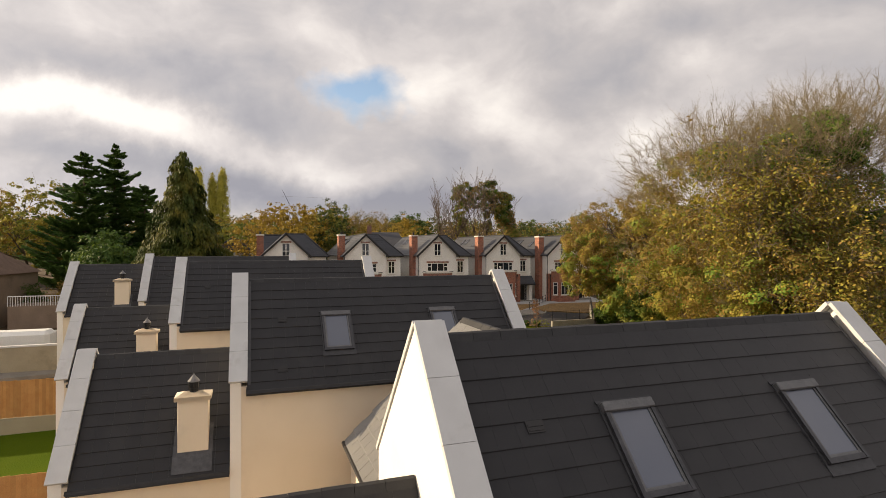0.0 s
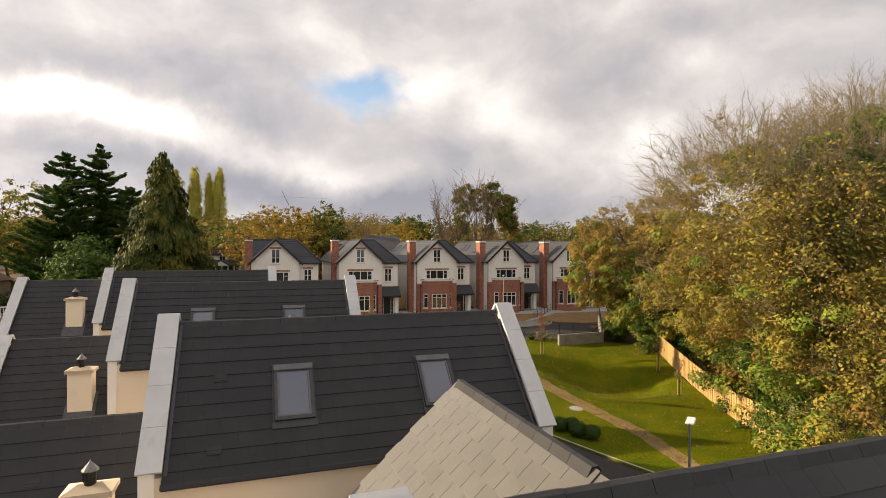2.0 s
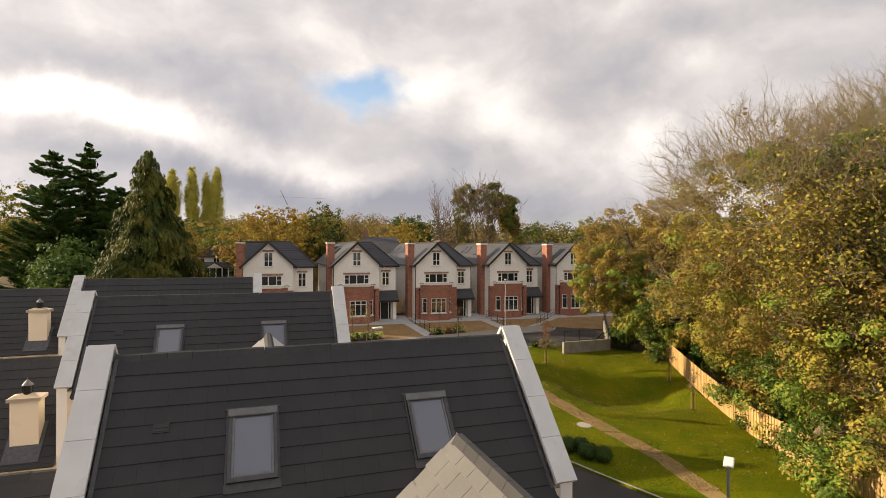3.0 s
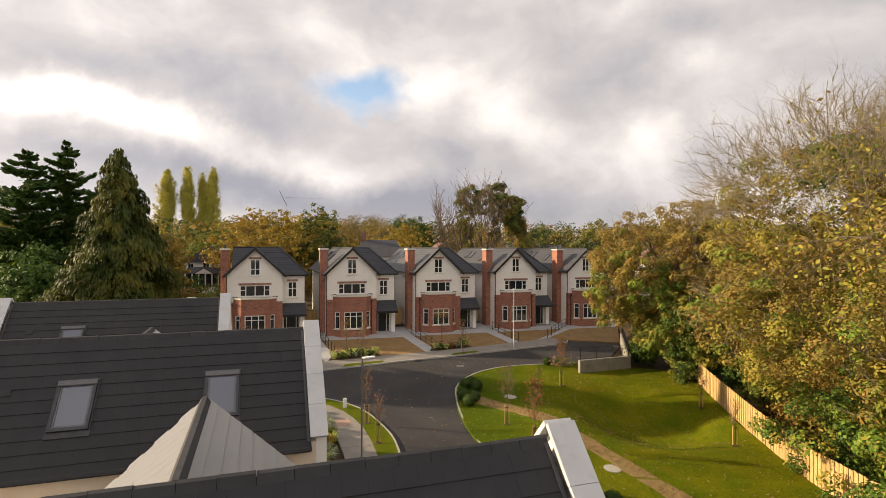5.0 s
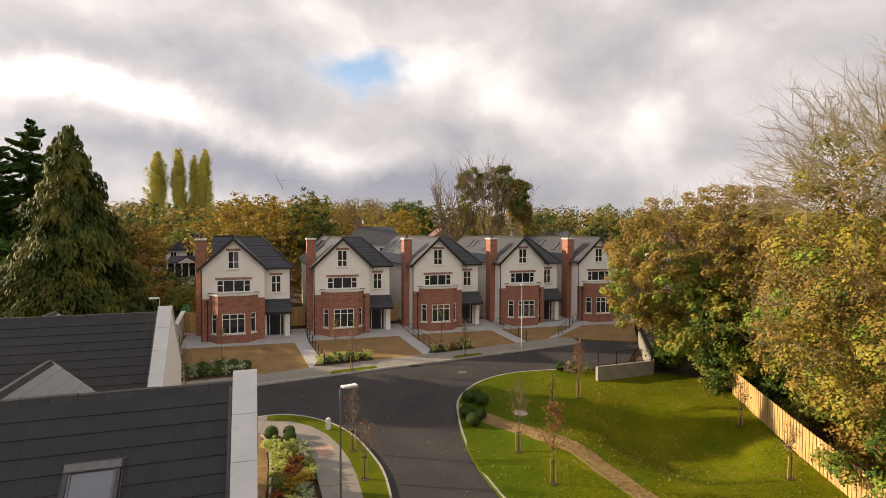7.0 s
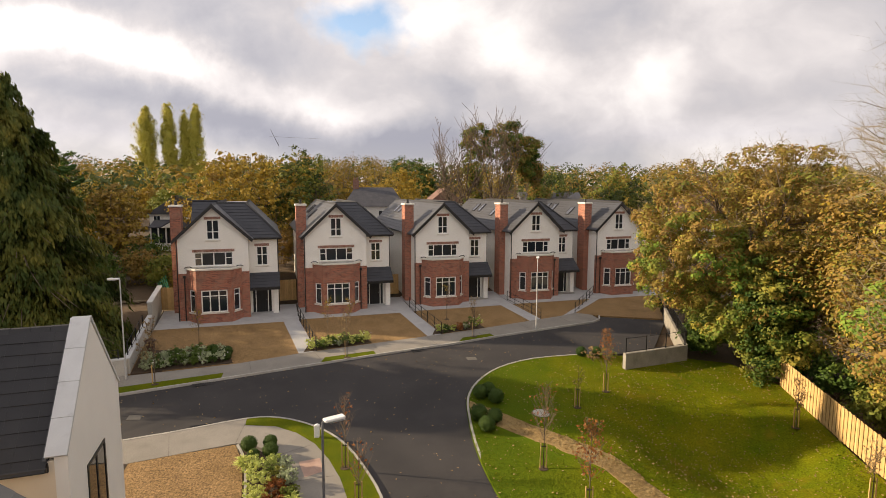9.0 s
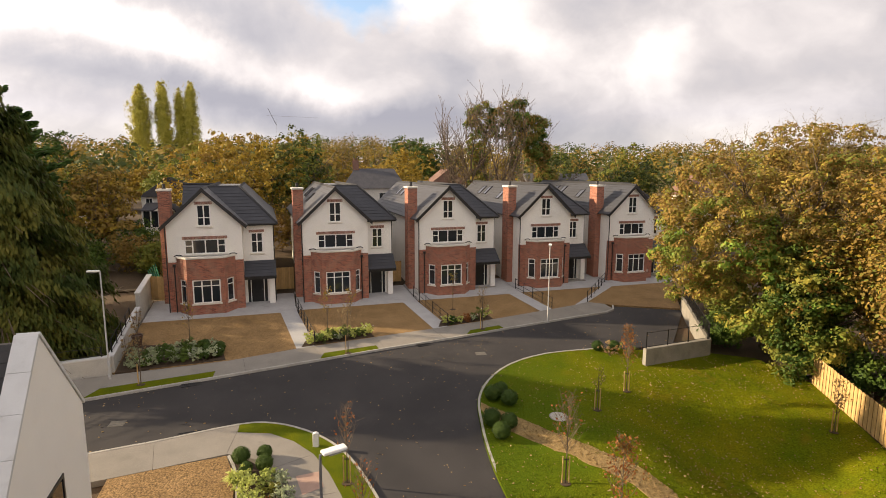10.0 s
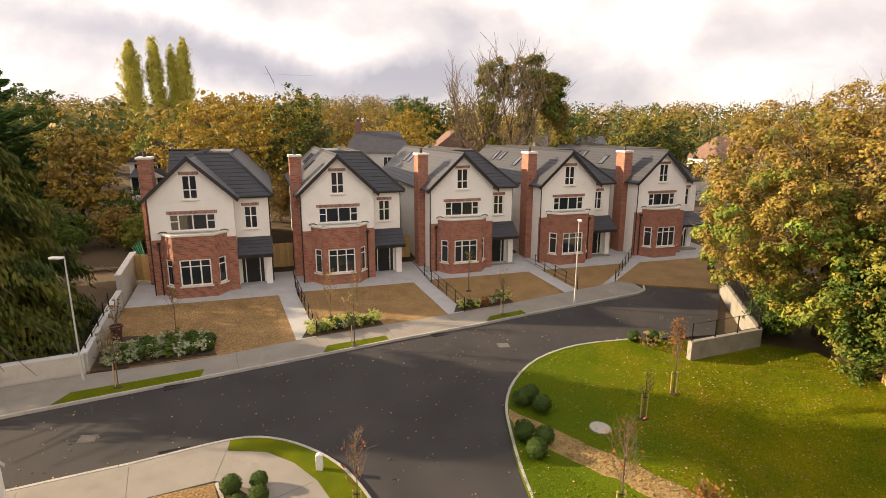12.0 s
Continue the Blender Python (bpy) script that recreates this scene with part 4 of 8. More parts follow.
def wing_roof(h, ridge, y1=6.42):
    """The cross wing to the north, its ridge square to the main one."""
    cx, wr, hw, wp = 3.30, ridge - 0.72, 3.1, 0.92
    ev = wr - hw * wp
    part("wall", boxes((cx - hw, RUN, -2.2, cx - hw + 0.3, y1 - 0.3, ev - 0.05)), RENDER_CREAM, h, "cream rendered wall")
    part("wall", boxes((cx + hw - 0.3, RUN, -2.2, cx + hw, y1 - 0.3, ev - 0.05)), RENDER_CREAM, h, "cream rendered wall")
    part("gable", prisms(([(cx - hw, y1 - 0.3, -2.2), (cx + hw, y1 - 0.3, -2.2), (cx + hw, y1 - 0.3, ev), (cx, y1 - 0.3, wr - 0.05), (cx - hw, y1 - 0.3, ev)], (0, 0.3, 0))), RENDER_CREAM, h, "cream rendered gable wall")
    for sd in (-1, 1):
        bm = bmesh.new()
        e = hw + 0.15
        slab(bm, [(cx, 1.0, wr), (cx + sd * e, 1.0, wr - e * wp), (cx + sd * e, y1 + 0.06, wr - e * wp), (cx, y1 + 0.06, wr)], 0.12)
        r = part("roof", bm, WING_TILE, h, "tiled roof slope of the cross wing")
        n = 13
        for k in range(n):
            a, b = e * k / n, e * (k + 1) / n + 0.03
            bm = bmesh.new()
            box(bm, a, 1.6, wr - a * wp + 0.012, b, y1 + 0.05, wr - a * wp + 0.03)
            for v in bm.verts:
                v.co.z -= (v.co.x - a) * (wp - 0.06)
                v.co.x = cx + sd * v.co.x
            if sd < 0:
                bm.free()
                if k == 0:
                    one = bmesh.new()
                    box(one, 0.0, 0.0, 0.004, e / n + 0.03, 0.455, 0.022)
                    for v in one.verts:
                        v.co.z -= v.co.x * (wp - 0.06)
                        v.co.x = -v.co.x
                    bmesh.ops.reverse_faces(one, faces=one.faces[:])
                    me = bpy.data.meshes.new("slate")
                    one.to_mesh(me)
                    one.free()
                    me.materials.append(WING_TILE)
                y = 1.6 + 0.23 * (k % 2)
                while y + 0.455 < y1 + 0.06:
                    share("slate", me, r, Matrix.Translation((cx - a, y, wr - a * wp + 0.008)))
                    y += 0.465
                continue
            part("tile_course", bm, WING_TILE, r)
    for k in range(int((y1 - 1.65) / 0.465)):
        y = 1.7 + k * 0.465
        bm = bmesh.new()
        prism(bm, [(cx - 0.14, y, wr - 0.10), (cx - 0.05, y, wr + 0.05), (cx + 0.05, y, wr + 0.05), (cx + 0.14, y, wr - 0.10)], (0, 0.457, 0))
        part("ridge_tile", bm, RIDGE, h)
    for sd in (-1, 1):
        gutter_run(h, (cx + sd * (hw + 0.18), RUN, ev - 0.18), (cx + sd * (hw + 0.18), y1, ev - 0.18))


def east_window(h, length):
    """The tall window pair in the end gable."""
    w = new("window")
    w.parent = h
    w["label"] = "tall timber-framed gable window"
    x = length - 0.03
    part("frame", boxes((x, -1.1, 3.1, x + 0.03, 0.5, 3.18), (x, -1.1, 5.2, x + 0.03, 0.5, 5.28), (x, -1.1, 3.18, x + 0.03, -1.02, 5.2), (x, 0.42, 3.18, x + 0.03, 0.5, 5.2), (x, -0.36, 3.18, x + 0.03, -0.28, 5.2)), DOOR_DARK, w)
    part("pane", boxes((x, -1.02, 3.18, x + 0.012, -0.36, 5.2)), GLASS, w)
    part("pane", boxes((x, -0.28, 3.18, x + 0.012, 0.42, 5.2)), GLASS, w)


TILE_ME = tile_mesh()


def build_terrace():
    near_house((-0.425, 7.66), 7.99, 5.96, "white gabled house with dark tiled roof and two roof windows", chim=False, tiles=NEAR_TILES)
    near_house((-6.25, 15.91), 8.315, 6.29, "cream gabled house with roof windows and a rear return", tiles=NEAR_TILES)
    near_house((-12.0, 24.15), 8.66, 6.68, "cream gabled house with roof windows and a lower return", tiles=NEAR_TILES)
    near_house((-18.12, 32.71), 8.745, 8.29, "cream end house of the row with a taller return", gable_window=True, tiles=NEAR_TILES)


NEAR_TILES = (-1,)

# ---- the five brick and render houses ----
HYAW = 19.0
HOUSES = [(-20.82, 62.06), (-11.97, 65.42), (-3.09, 68.75), (5.78, 71.95), (14.6, 74.9)]
HBASE = 2.05
GW, WW, SB, DEP = 5.11, 7.30, 1.15, 17.4     # gable width, whole width, set-back of the door side, depth
EV, AP = 6.60, 9.02


def opening_wall(bm, x0, x1, z0, z1, y, t, holes):
    """A wall along x with thickness t behind y, with rectangular openings (x0, x1, z0, z1)."""
    xs = sorted({x0, x1, *[h[0] for h in holes], *[h[1] for h in holes]})
    zs = sorted({z0, z1, *[h[2] for h in holes], *[h[3] for h in holes]})
    for a, b in zip(xs, xs[1:]):
        for c, d in zip(zs, zs[1:]):
            if not any(h[0] <= a and b <= h[1] and h[2] <= c and d <= h[3] for h in holes):
                box(bm, a, y, c, b, y + t, d)
    bmesh.ops.remove_doubles(bm, verts=bm.verts[:], dist=1e-5)
    seen = {}
    for f in bm.faces[:]:
        k = tuple(sorted(v.index for v in f.verts))
        seen.setdefault(k, []).append(f)
    bm.verts.index_update()
    seen = {}
    for f in bm.faces[:]:
        seen.setdefault(tuple(sorted(v.index for v in f.verts)), []).append(f)
    bmesh.ops.delete(bm, geom=[f for fs in seen.values() if len(fs) > 1 for f in fs], context="FACES_ONLY")
    return bm


def window(parent, m, w, h, cols, bars=(), label="white-framed window", lintel=True, sill=True, arch=None):
    """A framed window in a local frame: x along the wall, y into it, z up. cols: the mullions' places, bars: (x0, x1, z) of transoms."""
    e = new("window")
    e.parent = parent
    e.matrix_basis = m
    e["label"] = label
    f = 0.088
    rows = [(0, 0.05, 0, f, 0.12, h), (w - f, 0.05, 0, w, 0.12, h), (f, 0.05, 0, w - f, 0.12, f), (f, 0.05, h - f, w - f, 0.12, h)]
    rows += [(c - f / 2, 0.052, f, c + f / 2, 0.118, h - f) for c in cols]
    rows += [(a + 0.001, 0.056, z - 0.03, b - 0.001, 0.114, z + 0.03) for a, b, z in bars]
    part("frame", boxes(*rows), FRAME, e)
    xs = [f / 2, *cols, w - f / 2]
    for a, b in zip(xs, xs[1:]):
        part("pane", boxes((a + f / 2, 0.08, f, b - f / 2, 0.095, h - f)), GLASS, e)
    # flat dark panel that stands for the unlit room
    part("room_backing", boxes((0.002, 0.22, 0.002, w - 0.002, 0.27, h - 0.002)), INSIDE, e)
    if sill:
        part("sill", boxes((-0.08, -0.07, -0.10, w + 0.08, 0.05, -0.002), bevel=0.01), STONE, e)
    if lintel:
        n = max(3, round((w + 0.24) / 0.075))
        one = None
        for k in range(n):
            a = -0.12 + (w + 0.24) * k / n
            if one is None:
                one = part("brick", boxes((0.004, -0.012, h + 0.004, (w + 0.24) / n - 0.004, 0.02, h + 0.215)), LINTEL, e)
                one.matrix_basis = Matrix.Translation((a, 0, 0))
            else:
                share("brick", one.data, e, Matrix.Translation((a, 0, 0)))
    return e


LINTEL = mat("lintel_brick", (0.26, 0.125, 0.09), (0.34, 0.19, 0.14), rough=0.85, scale=6, fine=60, bump=0.2, spread=0.3)
# near-black: the lack of light indoors is put into the colour
INSIDE = mat("unlit_room", (0.010, 0.010, 0.011), (0.03, 0.028, 0.026), rough=0.9, scale=1.5, bump=0)


def roof_bands(r, quad, n, material, name="tile_course", lift=0.03):
    """Stepped tile courses on a roof plane: quad is ridge-left, ridge-right, eave-right, eave-left."""
    a, b, c, d = [Vector(p) for p in quad]
    nrm = (b - a).cross(d - a).normalized()
    if nrm.z < 0:
        nrm = -nrm
    for k in range(n):
        t0, t1 = k / n, min(1.0, (k + 1) / n + 0.01)
        q = [a.lerp(d, t0), b.lerp(c, t0), b.lerp(c, t1), a.lerp(d, t1)]
        bm = bmesh.new()
        lo = [bm.verts.new(p + nrm * 0.001) for p in q]
        hi = [bm.verts.new(p + nrm * (0.006 if i < 2 else lift)) for i, p in enumerate(q)]
        fs = [bm.faces.new(hi)] + [bm.faces.new((lo[i], lo[(i + 1) % 4], hi[(i + 1) % 4], hi[i])) for i in range(4)]
        bmesh.ops.recalc_face_normals(bm, faces=fs)
        part(name, bm, material, r)


def downpipe(parent, x, y, z0, z1, hopper=False):
    bm = bmesh.new()
    tube(bm, [(x, y, z0), (x, y, z1)], [0.04, 0.04], 8)
    if hopper:
        box(bm, x - 0.1, y - 0.09, z1, x + 0.1, y + 0.09, z1 + 0.18)
    part("downpipe", bm, GUTTER, parent, "black downpipe")


def villa(i, at):
    first, last = i == 0, i == 4
    h = thing("detached_house", pose(at[0], at[1], HBASE, 0, 0, HYAW),
              "red brick and cream render house with a bay window" if not last else "red brick and cream house beside the tall trees", "house", "row of five houses")
    fl = -0.6
    # front of the gable, brick below and render above
    bz = 3.72
    ax0, ax1, az0, az1 = 2.08, 3.03, 6.28, 7.86
    part("wall", opening_wall(bmesh.new(), 0, GW, fl, bz, 0, 0.3, [(0.75, 4.45, 0.3, 3.5)]), BRICK, h, "red brick ground floor")
    bm = opening_wall(bmesh.new(), 0.02, GW - 0.02, bz, EV, 0.01, 0.28, [(1.15, 3.95, 4.24, 5.34), (ax0, ax1, az0, EV)])
    part("wall", bm, RENDER_WHITE, h, "cream rendered upper wall")
    g = bmesh.new()
    zt = AP - 0.12
    k = (zt - EV) / (GW / 2)

    def top(x):
        return EV + k * (x if x < GW / 2 else GW - x)
    for pts in ([(0.02, EV), (ax0, EV), (ax0, top(ax0))], [(ax1, EV), (GW - 0.02, EV), (ax1, top(ax1))],
                [(ax0, az1), (ax1, az1), (ax1, top(ax1)), (GW / 2, zt), (ax0, top(ax0))]):
        prism(g, [(x, 0.01, z) for x, z in pts], (0, 0.28, 0))
    part("gable", g, RENDER_WHITE, h, "cream rendered gable")
    # side and rear walls
    side = bmesh.new()
    box(side, 0.0, 0.3, fl, 0.3, DEP, EV)
    part("wall", side, RENDER_WHITE, h, "cream rendered side wall")
    part("wall", boxes((WW - 0.3, SB + 0.3, fl, WW, DEP, EV)), RENDER_WHITE, h, "cream rendered side wall")
    part("wall", boxes((0.3, DEP - 0.3, fl, WW - 0.3, DEP, EV)), RENDER_WHITE, h)
    part("wall", boxes((GW - 0.3, 0.3, fl, GW, SB, EV)), RENDER_WHITE, h)
    fr = opening_wall(bmesh.new(), GW, WW, fl, EV, SB, 0.3, [(5.66, 6.56, 3.98, 5.58), (5.22, 6.82, 0.02, 2.35)])
    part("wall", fr, RENDER_WHITE, h, "cream rendered wall over the door")
    # windows
    window(h, Matrix.Translation((1.15, 0.01, 4.24)), 2.80, 1.10, [0.55, 1.40, 2.25], [(0.07, 0.51, 0.62), (2.29, 2.73, 0.62)], "white four-light window over the bay")
    window(h, Matrix.Translation((2.08, 0.01, 6.28)), 0.95, 1.58, [0.475], [(0.07, 0.435, 0.62), (0.515, 0.88, 0.62)], "white attic window in the gable")
    window(h, Matrix.Translation((5.66, SB, 3.98)), 0.90, 1.60, [0.45], [(0.07, 0.41, 0.90), (0.49, 0.83, 0.90)], "white casement window")
    # door set
    d = new("door")
    d.parent = h
    d["label"] = "black front door with white framed side lights"
    part("frame", boxes((5.222, SB + 0.1, 0.02, 5.30, SB + 0.2, 2.34), (6.74, SB + 0.1, 0.02, 6.818, SB + 0.2, 2.34), (5.30, SB + 0.1, 2.26, 6.74, SB + 0.2, 2.34), (5.50, SB + 0.1, 0.02, 5.56, SB + 0.2, 2.26), (6.46, SB + 0.1, 0.02, 6.52, SB + 0.2, 2.26)), FRAME, d)
    part("leaf", boxes((5.56, SB + 0.13, 0.03, 6.46, SB + 0.18, 2.26)), DOOR_DARK, d, "black door leaf")
    part("side_light", boxes((5.30, SB + 0.14, 0.03, 5.50, SB + 0.16, 2.26)), GLASS, d)
    part("side_light", boxes((6.52, SB + 0.14, 0.03, 6.74, SB + 0.16, 2.26)), GLASS, d)
    # flat dark panel that stands for the unlit hall
    part("hall_backing", boxes((5.25, SB + 0.5, 0.02, 6.8, SB + 0.55, 2.34)), INSIDE, d)
    part("knob", lathe(bmesh.new(), [(0.03, 0), (0.035, 0.03), (0.01, 0.05)], (6.38, SB + 0.1, 1.05), 8), STEEL, d)
    part("porch_step", boxes((5.15, 0.35, -0.3, 7.25, SB, 0.0)), CONCRETE, h, "concrete porch slab")
    # porch canopy
    cz0, cz1 = 2.36, 3.40
    bm = bmesh.new()
    x0, x1 = (5.12, WW + 0.12) if not last else (5.12, WW + 1.3)
    slab(bm, [(x0, -0.05, cz0), (x1, -0.05, cz0), (x1, SB, cz1), (x0, SB, cz1)], 0.10)
    cp = part("canopy", bm, TILE_B, h, "slate canopy over the door")
    roof_bands(cp, [(x0, SB, cz1), (x1, SB, cz1), (x1, -0.05, cz0), (x0, -0.05, cz0)], 5, TILE_B)
    part("canopy_fascia", boxes((x0, -0.08, cz0 - 0.22, x1, -0.02, cz0 - 0.02)), GUTTER, h)
    part("canopy_ceiling", boxes((x0, 0.0, cz0 - 0.13, x1, SB - 0.01, cz0 - 0.10)), FRAME, h)
    if last:
        part("porch_post", boxes((WW + 1.02, 0.1, -0.1, WW + 1.16, 0.24, cz0 - 0.13)), FRAME, h, "white timber porch post")
        bm = bmesh.new()
        tube(bm, [(5.15 + 1.0 - math.cos(t) * 1.0, -0.01, 1.5 + math.sin(t) * 0.85) for t in [j * math.pi / 10 for j in range(11)]], [0.05] * 11, 5)
        part("porch_arch", bm, FRAME, h, "white arched porch trim")
    else:
        part("porch_wall", boxes((WW - 0.44, SB - 0.45, -0.1, WW - 0.01, SB - 0.003, cz0 + 0.1)), RENDER_WHITE, h, "white porch side wall")
    # bay window
    bay(h)
    # roof
    villa_roof(h, i)
    # chimney breast on the west side
    cx0, cy0, cy1, ct = -0.55, 1.45, 2.65, 8.80
    if first:
        cx0, cy0, cy1, ct = -0.72, 2.2, 3.3, 8.75
    c = new("chimney")
    c.parent = h
    c["label"] = "tall red brick chimney with a stone cap"
    part("shaft", boxes((cx0, cy0, fl, min(-0.003, cx0 + 0.9), cy1, EV), (cx0, cy0, EV, cx0 + 0.8, cy1, ct)), BRICK, c)
    part("cap", boxes((cx0 - 0.07, cy0 - 0.07, ct, cx0 + 0.87, cy1 + 0.07, ct + 0.16), bevel=0.02), STONE, c, "pale stone cap")
    part("pot", lathe(bmesh.new(), [(0.11, ct + 0.16), (0.12, ct + 0.3), (0.10, ct + 0.45), (0.13, ct + 0.46), (0.13, ct + 0.52)], (cx0 + 0.4, (cy0 + cy1) / 2, 0), 10), GUTTER, c, "dark chimney pot")
    downpipe(h, -0.05, -0.06, -0.05, EV - 0.15)
    downpipe(h, GW - 0.55 if i % 2 else 0.42, -0.07, -0.05, 3.4, True)
    downpipe(h, WW + 0.05, SB + 0.1, 0.0, EV - 0.15)
    # west side windows
    for y, z, w, hh in ((4.6, 3.9, 0.6, 1.0), (7.3, 3.9, 0.6, 1.0), (5.0, 1.0, 0.6, 1.1)):
        window(h, Matrix.Translation((WW, y, z)) @ pose(0, 0, 0, 0, 0, 90) @ Matrix.Translation((0, -0.10, 0)), w, hh, [], [], "small white side window", lintel=False)
    return h


def bay(h):
    """A canted brick bay with three windows and a shallow parapet."""
    b = new("bay_window")
    b.parent = h
    b["label"] = "canted red brick bay with white windows"
    x0, x1, fx0, fx1, pr = 0.58, 4.55, 1.32, 3.80, 0.92
    wz0, wz1, tz = 0.76, 2.50, 4.02
    out = [(x0, 0.0), (fx0, -pr), (fx1, -pr), (x1, 0.0)]
    for (ax, ay), (bx, by), cols in zip(out, out[1:], (1, 3, 1)):
        a, c = Vector((ax, ay, 0)), Vector((bx, by, 0))
        L = (c - a).length
        ang = math.degrees(math.atan2(by - ay, bx - ax))
        m = Matrix.Translation(a) @ pose(0, 0, 0, 0, 0, ang)
        w0, w1 = (0.30, L - 0.30) if cols == 3 else (0.26, L - 0.24)
        bm = opening_wall(bmesh.new(), 0, L, -0.6, tz, 0, 0.26, [(w0, w1, wz0, wz1)])
        for v in bm.verts:
            # mitre the ends
            if v.co.y > 0.1:
                t = 0.26 * math.tan(radians(25.6))
                if v.co.x < 1e-4 and cols == 3 or (cols == 1 and v.co.x < 1e-4 and ax > 3):
                    v.co.x += t
                if v.co.x > L - 1e-4 and cols == 3 or (cols == 1 and v.co.x > L - 1e-4 and ax < 1):
                    v.co.x -= t
        o = part("wall", bm, BRICK, b)
        o.matrix_basis = m
        w = w1 - w0
        if cols == 3:
            cc = [w / 3, 2 * w / 3]
            bars = [(0.07, w / 3 - 0.035, 1.28), (w / 3 + 0.035, 2 * w / 3 - 0.035, 1.28), (2 * w / 3 + 0.035, w - 0.07, 1.28)]
        else:
            cc, bars = [], [(0.07, w - 0.07, 1.28)]
        win = window(h, m @ Matrix.Translation((w0, 0, wz0)), w, wz1 - wz0, cc, bars, "white bay window", lintel=False)
        win.parent = b
        # coping
        t = 0.36 * math.tan(radians(25.6))
        bm = bmesh.new()
        box(bm, -0.05 if cols == 3 else 0.0, -0.06, tz, L + 0.05 if cols == 3 else L, 0.30, tz + 0.13, bevel=0.015)
        o = part("coping", bm, STONE, b, "pale stone coping")
        o.matrix_basis = m
    part("bay_roof", prisms(([(x0 + 0.1, 0.0, tz - 0.12), (fx0 + 0.1, -pr + 0.2, tz - 0.12), (fx1 - 0.1, -pr + 0.2, tz - 0.12), (x1 - 0.1, 0.0, tz - 0.12)], (0, 0, 0.05))), LEAD, b)
    for x in (x0 + 0.14, x1 - 0.14):
        bm = tube(bmesh.new(), [(x - 0.28, -0.02, tz + 0.13), (x - 0.12, -0.02, tz + 0.22), (x + 0.12, -0.02, tz + 0.22), (x + 0.28, -0.02, tz + 0.13)], [0.035] * 4, 5)
        part("scroll", bm, GUTTER, b)


def villa_roof(h, i):
    o = 0.32                                  # overhang
    k = (AP - EV) / (GW / 2)
    ze = EV - o * k
    rx = GW / 2
    zr = AP
    top = zr + 0.02
    # west slope, full depth, from the front verge to the back
    def plane(pts, name="roof", n=12, label="dark slate-coloured tiled roof slope"):
        bm = bmesh.new()
        slab(bm, pts, 0.14)
        r = part(name, bm, TILE_B, h, label)
        return r
    yb = DEP + o
    fx = WW - rx + 0.2                        # east edge of the flat top
    w = [(rx, -o, zr), (rx, yb, zr), (-o, yb, ze), (-o, -o, ze)]
    r = plane(w)
    roof_bands(r, w, 11, TILE_B)
    # east slope of the front gable
    jy = SB - o                               # eave of the door side
    q = [(rx, -o, zr), (rx, SB + rx, zr), (GW + o, SB - o + 0.0, ze), (GW + o, -o, ze)]
    r = plane(q)
    roof_bands(r, q, 11, TILE_B)
    # hipped front of the main roof over the door side
    zh = zr
    q = [(rx, jy + (zh - ze) / k, zh), (fx, jy + (zh - ze) / k, zh), (WW + o, jy, ze), (GW - 0.1, jy, ze)]
    r = plane(q)
    roof_bands(r, q, 11, TILE_B)
    # east slope
    yh = jy + (zh - ze) / k
    q = [(fx, yh, zh), (fx, yb, zh), (WW + o, yb, ze), (WW + o, jy, ze)]
    r = plane(q)
    roof_bands(r, q, 11, TILE_B)
    part("rear_gable", prisms(([(0.0, DEP - 0.3, EV), (WW, DEP - 0.3, EV), (fx, DEP - 0.3, zr - 0.16), (rx, DEP - 0.3, zr - 0.16)], (0, 0.3, 0))), RENDER_WHITE, h)
    part("flat_roof", boxes((rx - 0.02, yh - 0.02, zr - 0.50, fx + 0.02, yb, zr - 0.36)), LEAD, h, "flat lead roof between the slopes")
    part("ridge", prisms(([(rx - 0.14, -o - 0.02, zr - 0.08), (rx, -o - 0.02, zr + 0.08), (rx + 0.14, -o - 0.02, zr - 0.08)], (0, yb + o, 0))), RIDGE, h, "row of ridge tiles")
    part("ridge", prisms(([(fx - 0.1, yh, zr - 0.06), (fx, yh, zr + 0.08), (fx + 0.12, yh, zr - 0.06)], (0, yb - yh, 0))), RIDGE, h)
    part("ridge", prisms(([(rx, yh - 0.1, zr - 0.06), (rx, yh, zr + 0.08), (rx, yh + 0.1, zr - 0.06)], (fx - rx, 0, 0))), RIDGE, h)
    # hip tiles
    part("hip", tube(bmesh.new(), [(fx, yh, zr + 0.02), (WW + o, jy, ze + 0.02)], [0.10, 0.10], 6), RIDGE, h)
    # barge boards on the front gable
    for sx in (-1, 1):
        a = Vector((rx, -o - 0.04, zr + 0.03))
        b = Vector((rx + sx * (rx + o), -o - 0.04, ze + 0.03))
        part("barge_board", prisms(([a, b, b + Vector((0, 0, -0.30)), a + Vector((0, 0, -0.30))], (0, 0.05, 0))), GUTTER, h, "black barge board")
        part("soffit", prisms(([a + Vector((0, 0.05, -0.2)), b + Vector((0, 0.05, -0.2)), b + Vector((0, o + 0.02, -0.2)), a + Vector((0, o + 0.02, -0.2))], (0, 0, 0.03))), GUTTER, h)
    gutter_run(h, (-o - 0.03, -o, ze - 0.05), (-o - 0.03, yb, ze - 0.05))
    gutter_run(h, (GW + o + 0.02, -o, ze - 0.05), (GW + o + 0.02, jy, ze - 0.05))
    gutter_run(h, (GW + o, jy - 0.03, ze - 0.05), (WW + o + 0.03, jy - 0.03, ze - 0.05))
    gutter_run(h, (WW + o + 0.03, jy, ze - 0.05), (WW + o + 0.03, yb, ze - 0.05))
    part("fascia", boxes((GW + 0.02, jy + 0.02, ze - 0.16, WW + o, jy + 0.06, ze - 0.01)), GUTTER, h)
